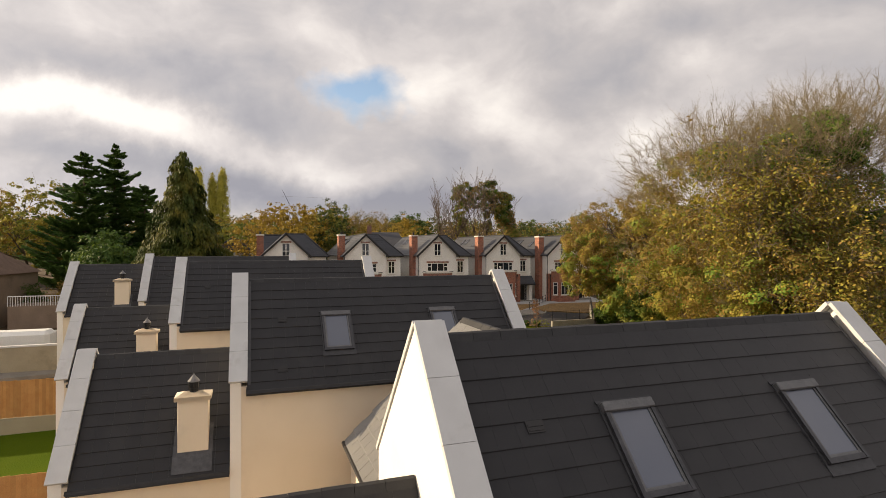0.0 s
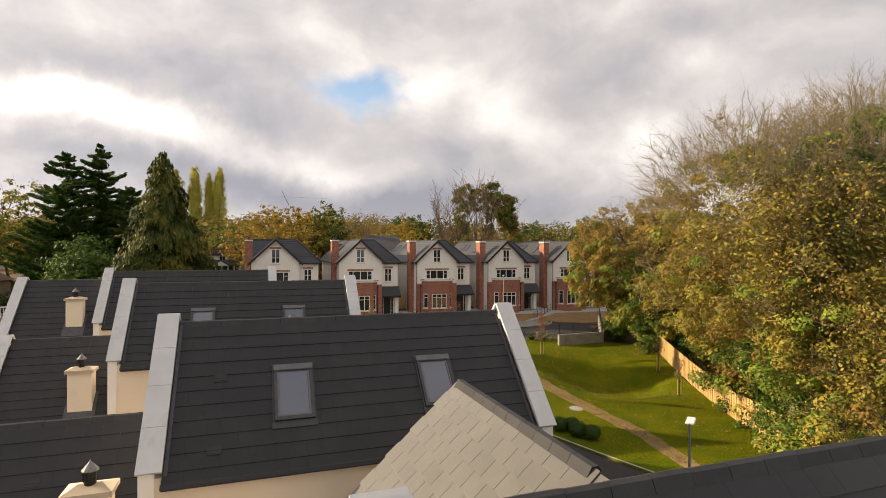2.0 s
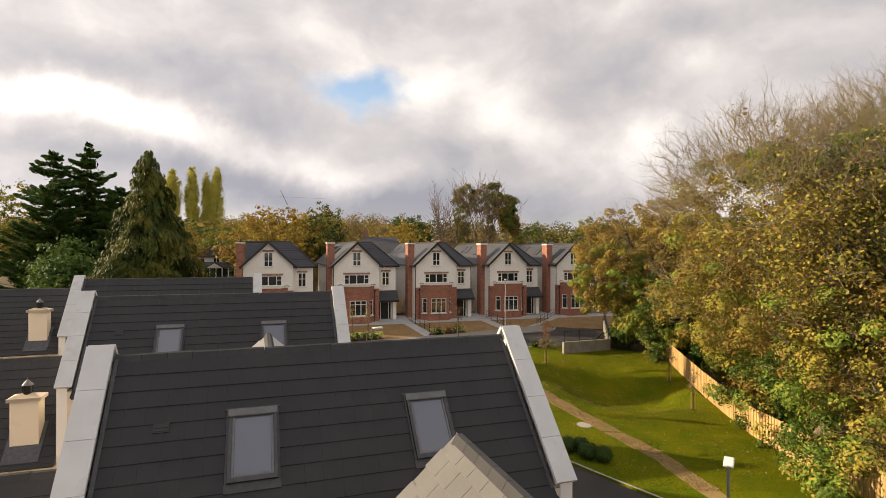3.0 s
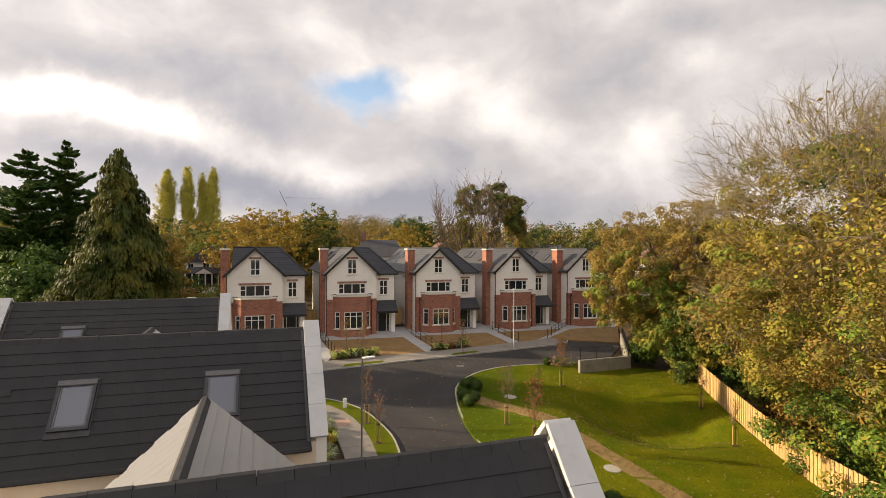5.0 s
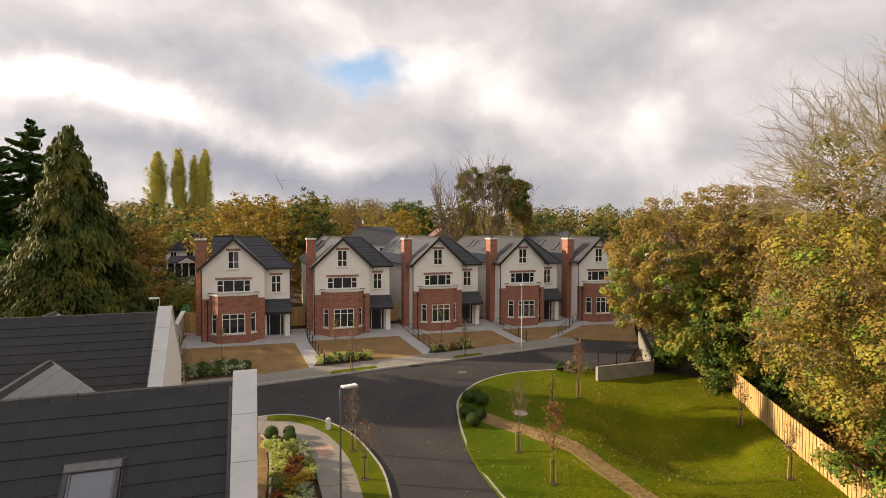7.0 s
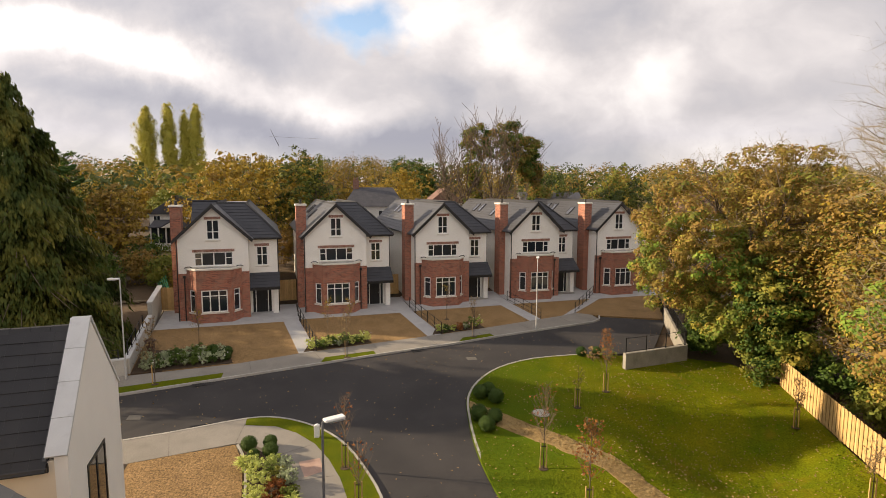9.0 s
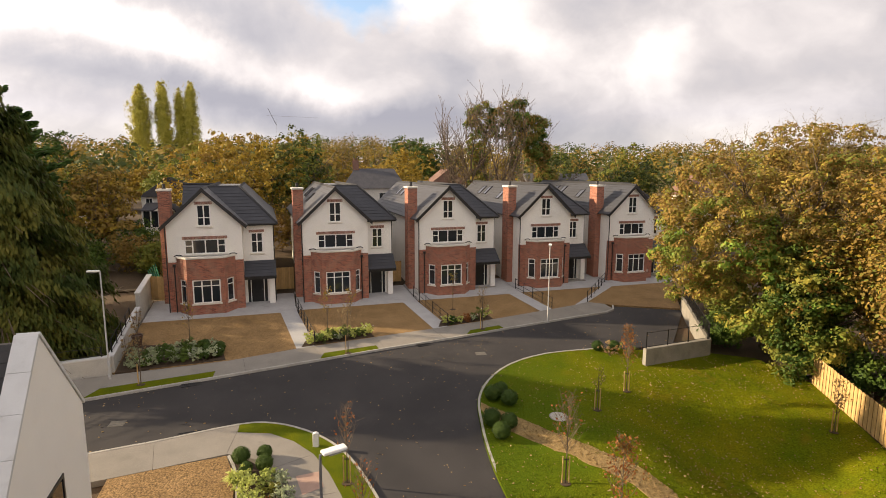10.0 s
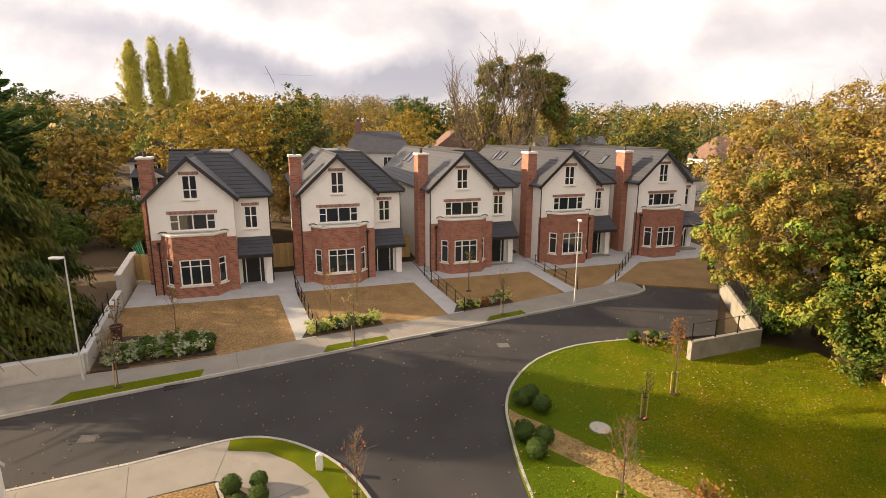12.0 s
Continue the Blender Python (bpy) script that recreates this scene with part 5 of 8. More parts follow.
    # roof windows on the west slope
    ang = math.degrees(math.atan(k))
    for y, d in ((11.6, 0.7), (13.2, 0.7), (7.6, 1.1)) if i else ():
        s = new("skylight")
        s.parent = h
        s["label"] = "roof window in the slate slope"
        s.matrix_basis = Matrix.Translation((rx, y, zr)) @ Matrix.Rotation(radians(-90), 4, "Z") @ pose(0, 0, 0, ang, 0, 0) @ Matrix.Translation((0, -d - 1.2, 0.035))
        part("frame", boxes((0, 0, 0, 0.06, 1.2, 0.07), (0.72, 0, 0, 0.78, 1.2, 0.07), (0.06, 0, 0, 0.72, 0.07, 0.07), (0.06, 1.1, 0, 0.72, 1.2, 0.08)), SKYFRAME, s)
        part("pane", boxes((0.06, 0.07, 0.01, 0.72, 1.1, 0.045)), SKYGLASS, s)
    if i == 0:
        # the end house carries a cross roof to the west, level with its ridge
        yt, run = 10.8, (zr - ze) / k
        for sg in (-1, 1):
            ye = yt + sg * run
            q = [(0.02, yt, zr), (rx, yt, zr), (rx, ye, ze), (0.02, ye, ze)]
            r = plane(q)
            roof_bands(r, q, 11, TILE_B)
        part("gable", prisms(([(0.12, yt + run - 0.3, ze + 0.25), (0.12, yt, zr - 0.16), (0.12, yt - run + 0.3, ze + 0.25)], (0.16, 0, 0))), RENDER_WHITE, h, "cream rendered side gable")
        part("ridge", tube(bmesh.new(), [(0.0, yt, zr + 0.02), (rx, yt, zr + 0.02)], [0.10] * 2, 6), RIDGE, h)


def build_villas():
    for i, at in enumerate(HOUSES):
        villa(i, at)


def front_gardens():
    """Aprons, paths, gravel and railings before the houses."""
    U = Vector((math.cos(radians(HYAW)), math.sin(radians(HYAW))))
    V = Vector((-U.y, U.x))
    back = [Vector(p) for p in PAVE_BACK]

    def meet(o, d):
        """Where a line from the house meets the back of the footway."""
        best = None
        for a, b in zip(back, back[1:]):
            e = b - a
            den = d.x * e.y - d.y * e.x
            if abs(den) < 1e-6:
                continue
            s = ((a.x - o.x) * e.y - (a.y - o.y) * e.x) / den
            t = ((a.x - o.x) * d.y - (a.y - o.y) * d.x) / den
            if -0.001 <= t <= 1.001 and s > 0 and (best is None or s < best[0]):
                best = (s, o + d * s)
        return best[1] if best else o + d * 8
    for i, at in enumerate(HOUSES):
        o = Vector(at)
        P = lambda u, v: o + U * u + V * v
        pl, pr = 7.55, 8.75                   # side path, along U
        left = -1.6 if i == 0 else -0.62
        ap = -1.75
        tagged(sheet("house_apron", [P(left, ap), P(pr, ap), P(pr, 3.0), P(left, 3.0)], 0.125, APRON, depth=0.2), "pale concrete apron round the house front", "paving", kind="structure")
        if i < 4:
            dn = (-V * 1.0 + U * 0.10).normalized()
            a, b = P(pl, ap), P(pr, ap)
            if i < 3:
                ea, eb = meet(a, dn), meet(b, dn)
            else:
                ea, eb = Vector((9.75, 67.1)), Vector((11.0, 68.0))
            tagged(sheet("garden_path", [ea, eb, b, a], 0.12, APRON, depth=0.2), "sloping concrete path up to the house", "path", kind="structure")
            railing(ea.lerp(eb, 0.97), b + V * 1.2 + U * -0.02)
        l0 = P(left, ap)
        le = meet(l0, (-V + U * 0.05).normalized()) if i else Vector((-19.2, 52.3))
        if i < 4:
            mids = [p for p in back if le.x + 0.2 < p.x < ea.x - 0.2]
            tagged(sheet("gravel_drive", [le] + mids + [ea, P(pl, ap), l0], 0.11, GRAVEL, depth=0.2), "tan gravel front garden", "gravel drive", kind="structure")
        else:
            tagged(sheet("gravel_drive", [(11.0, 68.0), (12.3, 67.6), (13.0, 67.45), (18.4, 67.1), P(pr + 0.5, ap), l0, Vector(HOUSES[3]) + U * pr + V * ap], 0.11, GRAVEL, depth=0.2), "tan gravel front garden", "gravel drive", kind="structure")


def railing(a, b):
    """A low black railing with posts and two rails, following the slope."""
    e = thing("path_railing", Matrix(), "low black metal handrail beside the path", "railing", "path railings")
    L = (b - a).length
    n = max(2, round(L / 1.3))
    pts = [a.lerp(b, k / n) for k in range(n + 1)]
    P3 = [Vector((p.x, p.y, gz(p.x, p.y) + 0.12)) for p in pts]
    for p in P3:
        part("post", boxes((p.x - 0.025, p.y - 0.025, p.z - 0.1, p.x + 0.025, p.y + 0.025, p.z + 0.95)), BLACK_METAL, e)
    for z in (0.9, 0.5, 0.18):
        part("rail", tube(bmesh.new(), [p + Vector((0, 0, z)) for p in P3], [0.02] * len(P3), 5), BLACK_METAL, e)
    return e

# ---- planting ----
def leaf_mesh(name, pts, size, material, parent, seed, squash=1.0, droop=0.0, label="", ruffle=0.45, slim=0.36, axis=None):
    """Many small leaf blades, four-cornered and bent, at the given points."""
    rng = np.random.default_rng(seed)
    n = len(pts)
    pts = np.asarray(pts, float)
    if pts.shape[1] == 6:
        # blades lie across the way they face, a little ruffled
        nr = pts[:, 3:] + rng.normal(size=(n, 3)) * ruffle
        pts = pts[:, :3]
        if axis is None:
            a = np.cross(nr, rng.normal(size=(n, 3)))
        else:
            a = axis + rng.normal(size=(n, 3)) * 0.22
            nr = np.cross(a, np.cross(nr, a))
        a /= np.linalg.norm(a, axis=1)[:, None] + 1e-9
        b = np.cross(nr, a)
    else:
        a = rng.normal(size=(n, 3))
        a[:, 2] = a[:, 2] * squash - droop
        a /= np.linalg.norm(a, axis=1)[:, None]
        b = np.cross(a, rng.normal(size=(n, 3)))
    b /= np.linalg.norm(b, axis=1)[:, None] + 1e-9
    s = (size * rng.uniform(0.6, 1.35, n))[:, None]
    v = np.empty((n, 4, 3))
    v[:, 0], v[:, 1], v[:, 2], v[:, 3] = pts - a * s * 0.6, pts + b * s * slim, pts + a * s * 0.6, pts - b * s * slim
    me = bpy.data.meshes.new(name)
    me.vertices.add(4 * n)
    me.vertices.foreach_set("co", v.reshape(-1))
    me.loops.add(4 * n)
    me.loops.foreach_set("vertex_index", np.arange(4 * n, dtype=np.int32))
    me.polygons.add(n)
    me.polygons.foreach_set("loop_start", np.arange(0, 4 * n, 4, dtype=np.int32))
    me.update(calc_edges=True)
    me.materials.append(material)
    o = new(name, me)
    if parent:
        o.parent = parent
    if label:
        o["label"] = label
    return o


def crown_points(rng, blobs, n, clump=0.55, per=26, shell=0.55):
    """Leaf points in clumps spread through ellipsoids (x, y, z, rx, ry, rz): more near the skin, with gaps between the clumps."""
    vol = np.array([b[3] * b[4] * b[5] for b in blobs]) ** 0.75
    vol /= vol.sum()
    out = []
    for b, f in zip(blobs, vol):
        k = max(1, int(n * f / per))
        d = rng.normal(size=(k, 3))
        d /= np.linalg.norm(d, axis=1)[:, None]
        r = (shell + (1 - shell) * rng.random(k)) ** 0.8 * (1 + 0.14 * rng.normal(size=k))
        c = np.array(b[:3]) + d * r[:, None] * np.array(b[3:6])
        cs = clump * rng.uniform(0.5, 1.4, k)
        q = rng.normal(size=(k, per, 3))
        q /= np.linalg.norm(q, axis=2)[:, :, None]
        q *= rng.uniform(0.35, 1.25, (k, per, 1))
        p = c[:, None, :] + q * cs[:, None, None] * np.array([1, 1, 0.62])
        nr = q + d[:, None, :] * 0.5 + np.array([0, 0, 0.55])
        nr /= np.linalg.norm(nr, axis=2)[:, :, None]
        out.append(np.concatenate([p, nr], 2).reshape(-1, 6))
    return np.concatenate(out)


def stick_mesh(name, a, b, ra, rb, material, parent, label):
    """Many three-sided tapered sticks from a to b as one mesh."""
    n = len(a)
    d = b - a
    d /= np.linalg.norm(d, axis=1)[:, None] + 1e-9
    ref = np.where(np.abs(d[:, 2:3]) > 0.8, np.array([[1.0, 0, 0]]), np.array([[0, 0, 1.0]]))
    u = np.cross(d, ref)
    u /= np.linalg.norm(u, axis=1)[:, None] + 1e-9
    w = np.cross(d, u)
    v = np.empty((n, 6, 3))
    for k in range(3):
        t = k * math.tau / 3
        o = u * math.cos(t) + w * math.sin(t)
        v[:, k], v[:, 3 + k] = a + o * ra[:, None], b + o * rb[:, None]
    f = np.array([[0, 1, 4, 3], [1, 2, 5, 4], [2, 0, 3, 5]])
    idx = (np.arange(n)[:, None, None] * 6 + f[None]).reshape(-1)
    me = bpy.data.meshes.new(name)
    me.vertices.add(6 * n)
    me.vertices.foreach_set("co", v.reshape(-1))
    me.loops.add(12 * n)
    me.loops.foreach_set("vertex_index", idx.astype(np.int32))
    me.polygons.add(3 * n)
    me.polygons.foreach_set("loop_start", np.arange(0, 12 * n, 4, dtype=np.int32))
    me.update(calc_edges=True)
    me.materials.append(material)
    o = new(name, me)
    o.parent = parent
    if label:
        o["label"] = label
    return o


def unit(v):
    return v / (np.linalg.norm(v, axis=1)[:, None] + 1e-9)


def sprays(parent, blobs, n, length, thick, material, seed, r=(0.55, 0.98), low=-0.2, up=0.5, kids=3, label="fine bare twigs that fork", name="twig_spray"):
    """Forking branchlets that grow outwards and up from inside ellipsoids."""
    rng = np.random.default_rng(seed)
    vol = np.array([b[3] * b[4] * b[5] for b in blobs]) ** 0.67
    vol /= vol.sum()
    A, B, RA, RB = [], [], [], []
    for bl, f in zip(blobs, vol):
        k = max(2, int(n * f))
        d = unit(rng.normal(size=(k * 3, 3)))
        d = d[d[:, 2] > low][:k]
        k = len(d)
        p = np.array(bl[:3]) + d * rng.uniform(r[0], r[1], (k, 1)) * np.array(bl[3:6])
        g = unit(d * np.array([1, 1, 0.7]) + np.array([0, 0, up]) + rng.normal(size=(k, 3)) * 0.30)
        L = length * rng.uniform(0.6, 1.4, k)
        steps = 4
        rad = thick * rng.uniform(0.7, 1.3, k)
        for s in range(steps):
            q = p + g * (L / steps)[:, None]
            ra, rb = rad * (1 - 0.2 * s), rad * (1 - 0.2 * (s + 1))
            A.append(p), B.append(q), RA.append(ra), RB.append(rb)
            for _ in range(kids):
                g2 = unit(g + rng.normal(size=(k, 3)) * 0.65 + np.array([0, 0, 0.25]))
                L2 = L * rng.uniform(0.18, 0.42, k)
                m0 = p + (q - p) * rng.random((k, 1))
                m1 = m0 + g2 * (L2 * 0.5)[:, None]
                g3 = unit(g2 + rng.normal(size=(k, 3)) * 0.35 + np.array([0, 0, 0.2]))
                m2 = m1 + g3 * (L2 * 0.6)[:, None]
                A += [m0, m1]
                B += [m1, m2]
                RA += [rb * 0.6, rb * 0.48]
                RB += [rb * 0.48, rb * 0.3]
            p = q
            g = unit(g + rng.normal(size=(k, 3)) * 0.42 + np.array([0, 0, 0.08]))
    return stick_mesh(name, np.concatenate(A), np.concatenate(B), np.concatenate(RA), np.concatenate(RB), material, parent, label)


def limbs(bm, rng, base, height, r0, levels=3, spread=0.6, kids=5, up=0.5, tips=None, first=0.35, thin=0.006):
    """A trunk that forks into limbs and twigs. Gathers the tips."""
    def grow(p, d, length, r, lev):
        pts, rad = [p], [r]
        steps = 4 if lev < 2 else 3
        for s in range(steps):
            d = (d + Vector(rng.normal(size=3) * 0.14) + Vector((0, 0, up * 0.10))).normalized()
            p = p + d * (length / steps)
            pts.append(p)
            rad.append(max(thin, r * (1 - 0.62 * (s + 1) / steps)))
        tube(bm, pts, rad, 7 if lev == 0 else (5 if lev == 1 else 3))
        if tips is not None and lev >= levels - 1:
            tips.append(pts[-1])
            tips.append(pts[len(pts) // 2])
        if lev < levels:
            k = kids + (2 if lev == 0 else 0)
            for c in range(k):
                t = first + (1 - first) * (c + 0.6) / k if lev == 0 else 0.25 + 0.75 * (c + 0.5) / k
                q = Vector(pts[0]).lerp(Vector(pts[-1]), t)
                f = t * (len(pts) - 1)
                j = min(int(f), len(pts) - 2)
                q = pts[j].lerp(pts[j + 1], f - j)
                side = Vector(rng.normal(size=3))
                side = (side - d * side.dot(d)).normalized()
                nd = (d * (1 - spread) + side * spread + Vector((0, 0, up * 0.25))).normalized()
                grow(q, nd, length * rng.uniform(0.42, 0.62), rad[j] * 0.6, lev + 1)
    grow(Vector(base), Vector((0, 0, 1)), height, r0, 0)
    return bm


def tree(name, at, height, blobs, leaves, label, category="tree", n=9000, size=0.22, trunk=0.3, seed=1, group="", bark=None, levels=3, kids=5, per=26, clump=0.55, bare=0.0, shell=0.55, first=0.35, spread=0.6):
    """blobs are given from the foot of the tree. leaves: (material, share) pairs."""
    rng = np.random.default_rng(seed)
    z = gz(at[0], at[1]) - 0.2
    e = thing(name, Matrix.Translation((at[0], at[1], z)), label, category, group)
    bm = bmesh.new()
    limbs(bm, rng, (0, 0, -0.2), height * 0.62, trunk, levels=levels, kids=kids, first=first, spread=spread)
    part("trunk", bm, bark or BARK, e, "forking trunk and limbs", smooth=True)
    pts = crown_points(rng, blobs, n, clump=clump, per=per, shell=shell)
    pts = pts[pts[:, 2] > 0.1]
    grp = np.repeat(rng.random(len(pts) // 8 + 1), 8)[:len(pts)]
    lo = 0.0
    for k, (m, s) in enumerate(leaves):
        sel = pts[(grp >= lo) & (grp < lo + s)]
        lo += s
        if len(sel):
            leaf_mesh("crown", sel, size, m, e, seed * 7 + k, label="many small leaves in clumps")
    return e


def conifer(name, at, height, radius, material, label, seed, tiers=26, leafn=420, size=0.34, droop=0.35, low=0.06, power=0.9, keep=None, lift=0.0, hang=0.15, boughs=9, slim=0.36):
    """A trunk with whorls of drooping boughs covered in needle sprays."""
    rng = np.random.default_rng(seed)
    z = gz(at[0], at[1]) - 0.2
    e = thing(name, Matrix.Translation((at[0], at[1], z)), label, "conifer", "tall conifers")
    bm = bmesh.new()
    tube(bm, [(0, 0, 0), (0.05, 0, height * 0.5), (0, 0, height)], [height * 0.018, height * 0.011, 0.02], 7)
    pts = []
    for t in range(tiers):
        f = low + (1 - low) * ((t + rng.uniform(0, 0.8)) / tiers)
        zz = height * f
        r = radius * (1 - f) ** power + 0.30
        k = max(3, int(boughs * (1 - 0.5 * f)))
        for j in range(k):
            a = rng.random() * math.tau
            L = r * rng.uniform(0.62, 1.18)
            z1 = zz + rng.uniform(-0.25, 0.25) - droop * L + lift * L
            tip = Vector((math.cos(a) * L, math.sin(a) * L, z1))
            if f < 0.9:
                tube(bm, [(0, 0, zz), tip * 0.5 + Vector((0, 0, zz * 0.5 - 0.04 * L)), tip], [0.05, 0.03, 0.012], 3)
            m = int(leafn * (L / radius) / k * 2.2) + 8
            s = rng.random(m) ** 0.55
            sag = zz + (z1 - zz) * s ** (2.2 if lift else 1.3) - (0.10 * L * np.sin(s * math.pi) if lift else 0)
            p = np.stack([np.cos(a) * L * s, np.sin(a) * L * s, sag], 1)
            w = (0.16 * L + 0.10) * (1.15 - s)
            side = rng.normal(size=m) * w
            p[:, 0] -= np.sin(a) * side
            p[:, 1] += np.cos(a) * side
            p[:, 2] += rng.normal(size=m) * 0.07 - np.abs(rng.normal(size=m)) * hang
            nr = np.array([math.cos(a) * 0.6, math.sin(a) * 0.6, 0.8]) + rng.normal(size=(m, 3)) * 0.25
            pts.append(np.concatenate([p, nr, np.tile((math.cos(a) * (0.9 if lift else 0.4), math.sin(a) * (0.9 if lift else 0.4), 0.25 if lift else -1.0), (m, 1))], 1))
    part("trunk", bm, BARK, e, "straight trunk with boughs")
    pts = np.concatenate(pts)
    if keep:
        pts = pts[[keep(p[0] + at[0], p[1] + at[1]) for p in pts]]
    leaf_mesh("foliage", pts[:, :6], size, material, e, seed, label="sprays of needles", ruffle=0.35, slim=slim, axis=unit(pts[:, 6:]))
    return e


def poplar(at, height, seed, girth=0.11):
    """A narrow upright tree: many steep branches, each with its own plume of leaves."""
    rng = np.random.default_rng(seed)
    z = gz(at[0], at[1])
    e = thing("poplar_tree", Matrix.Translation((at[0], at[1], z)), "tall narrow yellow-green poplar", "tree", "distant poplars")
    part("trunk", tube(bmesh.new(), [(0, 0, -0.5), (0, 0, height * 0.9)], [height * 0.02, 0.05], 6), BARK, e)
    pts = []
    for k in range(70):
        a, f = rng.random() * 6.28, rng.random() ** 0.8
        z0 = height * (0.06 + 0.76 * f)
        L = height * rng.uniform(0.12, 0.20)
        r = height * girth * (0.55 + 0.45 * math.sin(min(1.0, 0.15 + 0.85 * f) * math.pi)) * rng.uniform(0.25, 1.0) * (1.0 if f < 0.8 else 0.62)
        n = 210
        t = rng.random(n)
        w = L * 0.13 * np.sin(np.clip(t * 0.85 + 0.12, 0, 1) * math.pi)[:, None] + 0.06
        p = np.stack([math.cos(a) * r * (0.55 + 0.45 * t), math.sin(a) * r * (0.55 + 0.45 * t), np.minimum(z0 + L * t, height * rng.uniform(0.97, 1.0))], 1)
        q = rng.normal(size=(n, 3))
        pts.append(np.concatenate([p + q * w, q * 0.5 + np.array([math.cos(a), math.sin(a), 0.5])], 1))
    leaf_mesh("crown", np.concatenate(pts), height * 0.014, L_YELLOWGREEN, e, seed, droop=-1.0)
    return e


def branchy(name, at, height, label, seed, leaves, per=30, size=0.18, reach=1.0, spread=0.7, up=0.3, kids=6, first=0.25, top=9.0, thin=1.0, trunk=0.42, levels=4, ivy=0):
    """A tree whose leaves sit on its own twigs. top: the share of the height above which the twigs are bare."""
    rng = np.random.default_rng(seed)
    z = gz(at[0], at[1]) - 0.2
    e = thing(name, Matrix.Translation((at[0], at[1], z)), label, "tree")
    bm, tips = bmesh.new(), []
    limbs(bm, rng, (0, 0, -0.2), height * 0.60 * reach, trunk, levels=levels, kids=kids, first=first, spread=spread, up=up, tips=tips, thin=0.006 * thin)
    part("trunk", bm, BARK_PALE, e, "forking trunk and pale limbs", smooth=True)
    t = np.array([tuple(p) for p in tips])
    keep = rng.random(len(t)) < np.clip((top - t[:, 2] / height) * 5, 0.0, 1.0)
    t = t[keep]
    cut = rng.random(len(t))
    lo = 0.0
    for k, (m, s) in enumerate(leaves):
        c = t[(cut >= lo) & (cut < lo + s)]
        lo += s
        if len(c):
            q = rng.normal(size=(len(c), per, 3))
            p = c[:, None, :] + q * np.array([0.40, 0.40, 0.30])
            p = np.concatenate([p, q * 0.6 + np.array([0, 0, 0.8])], 2).reshape(-1, 6)
            leaf_mesh("crown", p[p[:, 2] > 0.2], size, m, e, seed * 5 + k, label="leaves on the twigs")
    return e


def clustered(parent, rng, blobs, spec, count, r0, r1, per, size, seed, min_z=0.3, label="leaves in clumps"):
    """Foliage in billows: round clusters on the skin of the crown, each of one kind of leaf, dense outside and dark between."""
    vol = np.array([b[3] * b[4] * b[5] for b in blobs]) ** 0.67
    vol /= vol.sum()
    groups = [[] for _ in spec]
    share_of = np.cumsum([s for _, s in spec])
    for b, f in zip(blobs, vol):
        k = max(3, int(count * f))
        d = rng.normal(size=(k, 3))
        d /= np.linalg.norm(d, axis=1)[:, None]
        r = rng.uniform(0.62, 1.02, k)
        c = np.array(b[:3]) + d * r[:, None] * np.array(b[3:6])
        for j in range(k):
            rad = rng.uniform(r0, r1)
            n = int(per * (rad / r1) ** 2)
            q = rng.normal(size=(n, 3)) + d[j] * 0.55 + np.array([0, 0, 0.35])
            q /= np.linalg.norm(q, axis=1)[:, None]
            lump = 1 + 0.30 * np.sin(q[:, 0] * 5 + j) * np.cos(q[:, 1] * 6 + q[:, 2] * 4)
            p = c[j] + q * rad * (rng.uniform(0.72, 1.06, (n, 1)) * lump[:, None]) * np.array([1, 1, 0.78])
            m = min(int(np.searchsorted(share_of, rng.random() * share_of[-1])), len(spec) - 1)
            stray = rng.random(n) < 0.22
            groups[m].append(np.concatenate([p, q + np.array([0, 0, 0.3])], 1)[~stray])
            groups[(m + 1) % len(spec)].append(np.concatenate([p, q + np.array([0, 0, 0.3])], 1)[stray])
    for k, (m, _) in enumerate(spec):
        if groups[k]:
            p = np.concatenate(groups[k])
            leaf_mesh("crown", p[p[:, 2] > min_z], size, m[0] if isinstance(m, tuple) else m, parent, seed + k, label=label, ruffle=0.28)


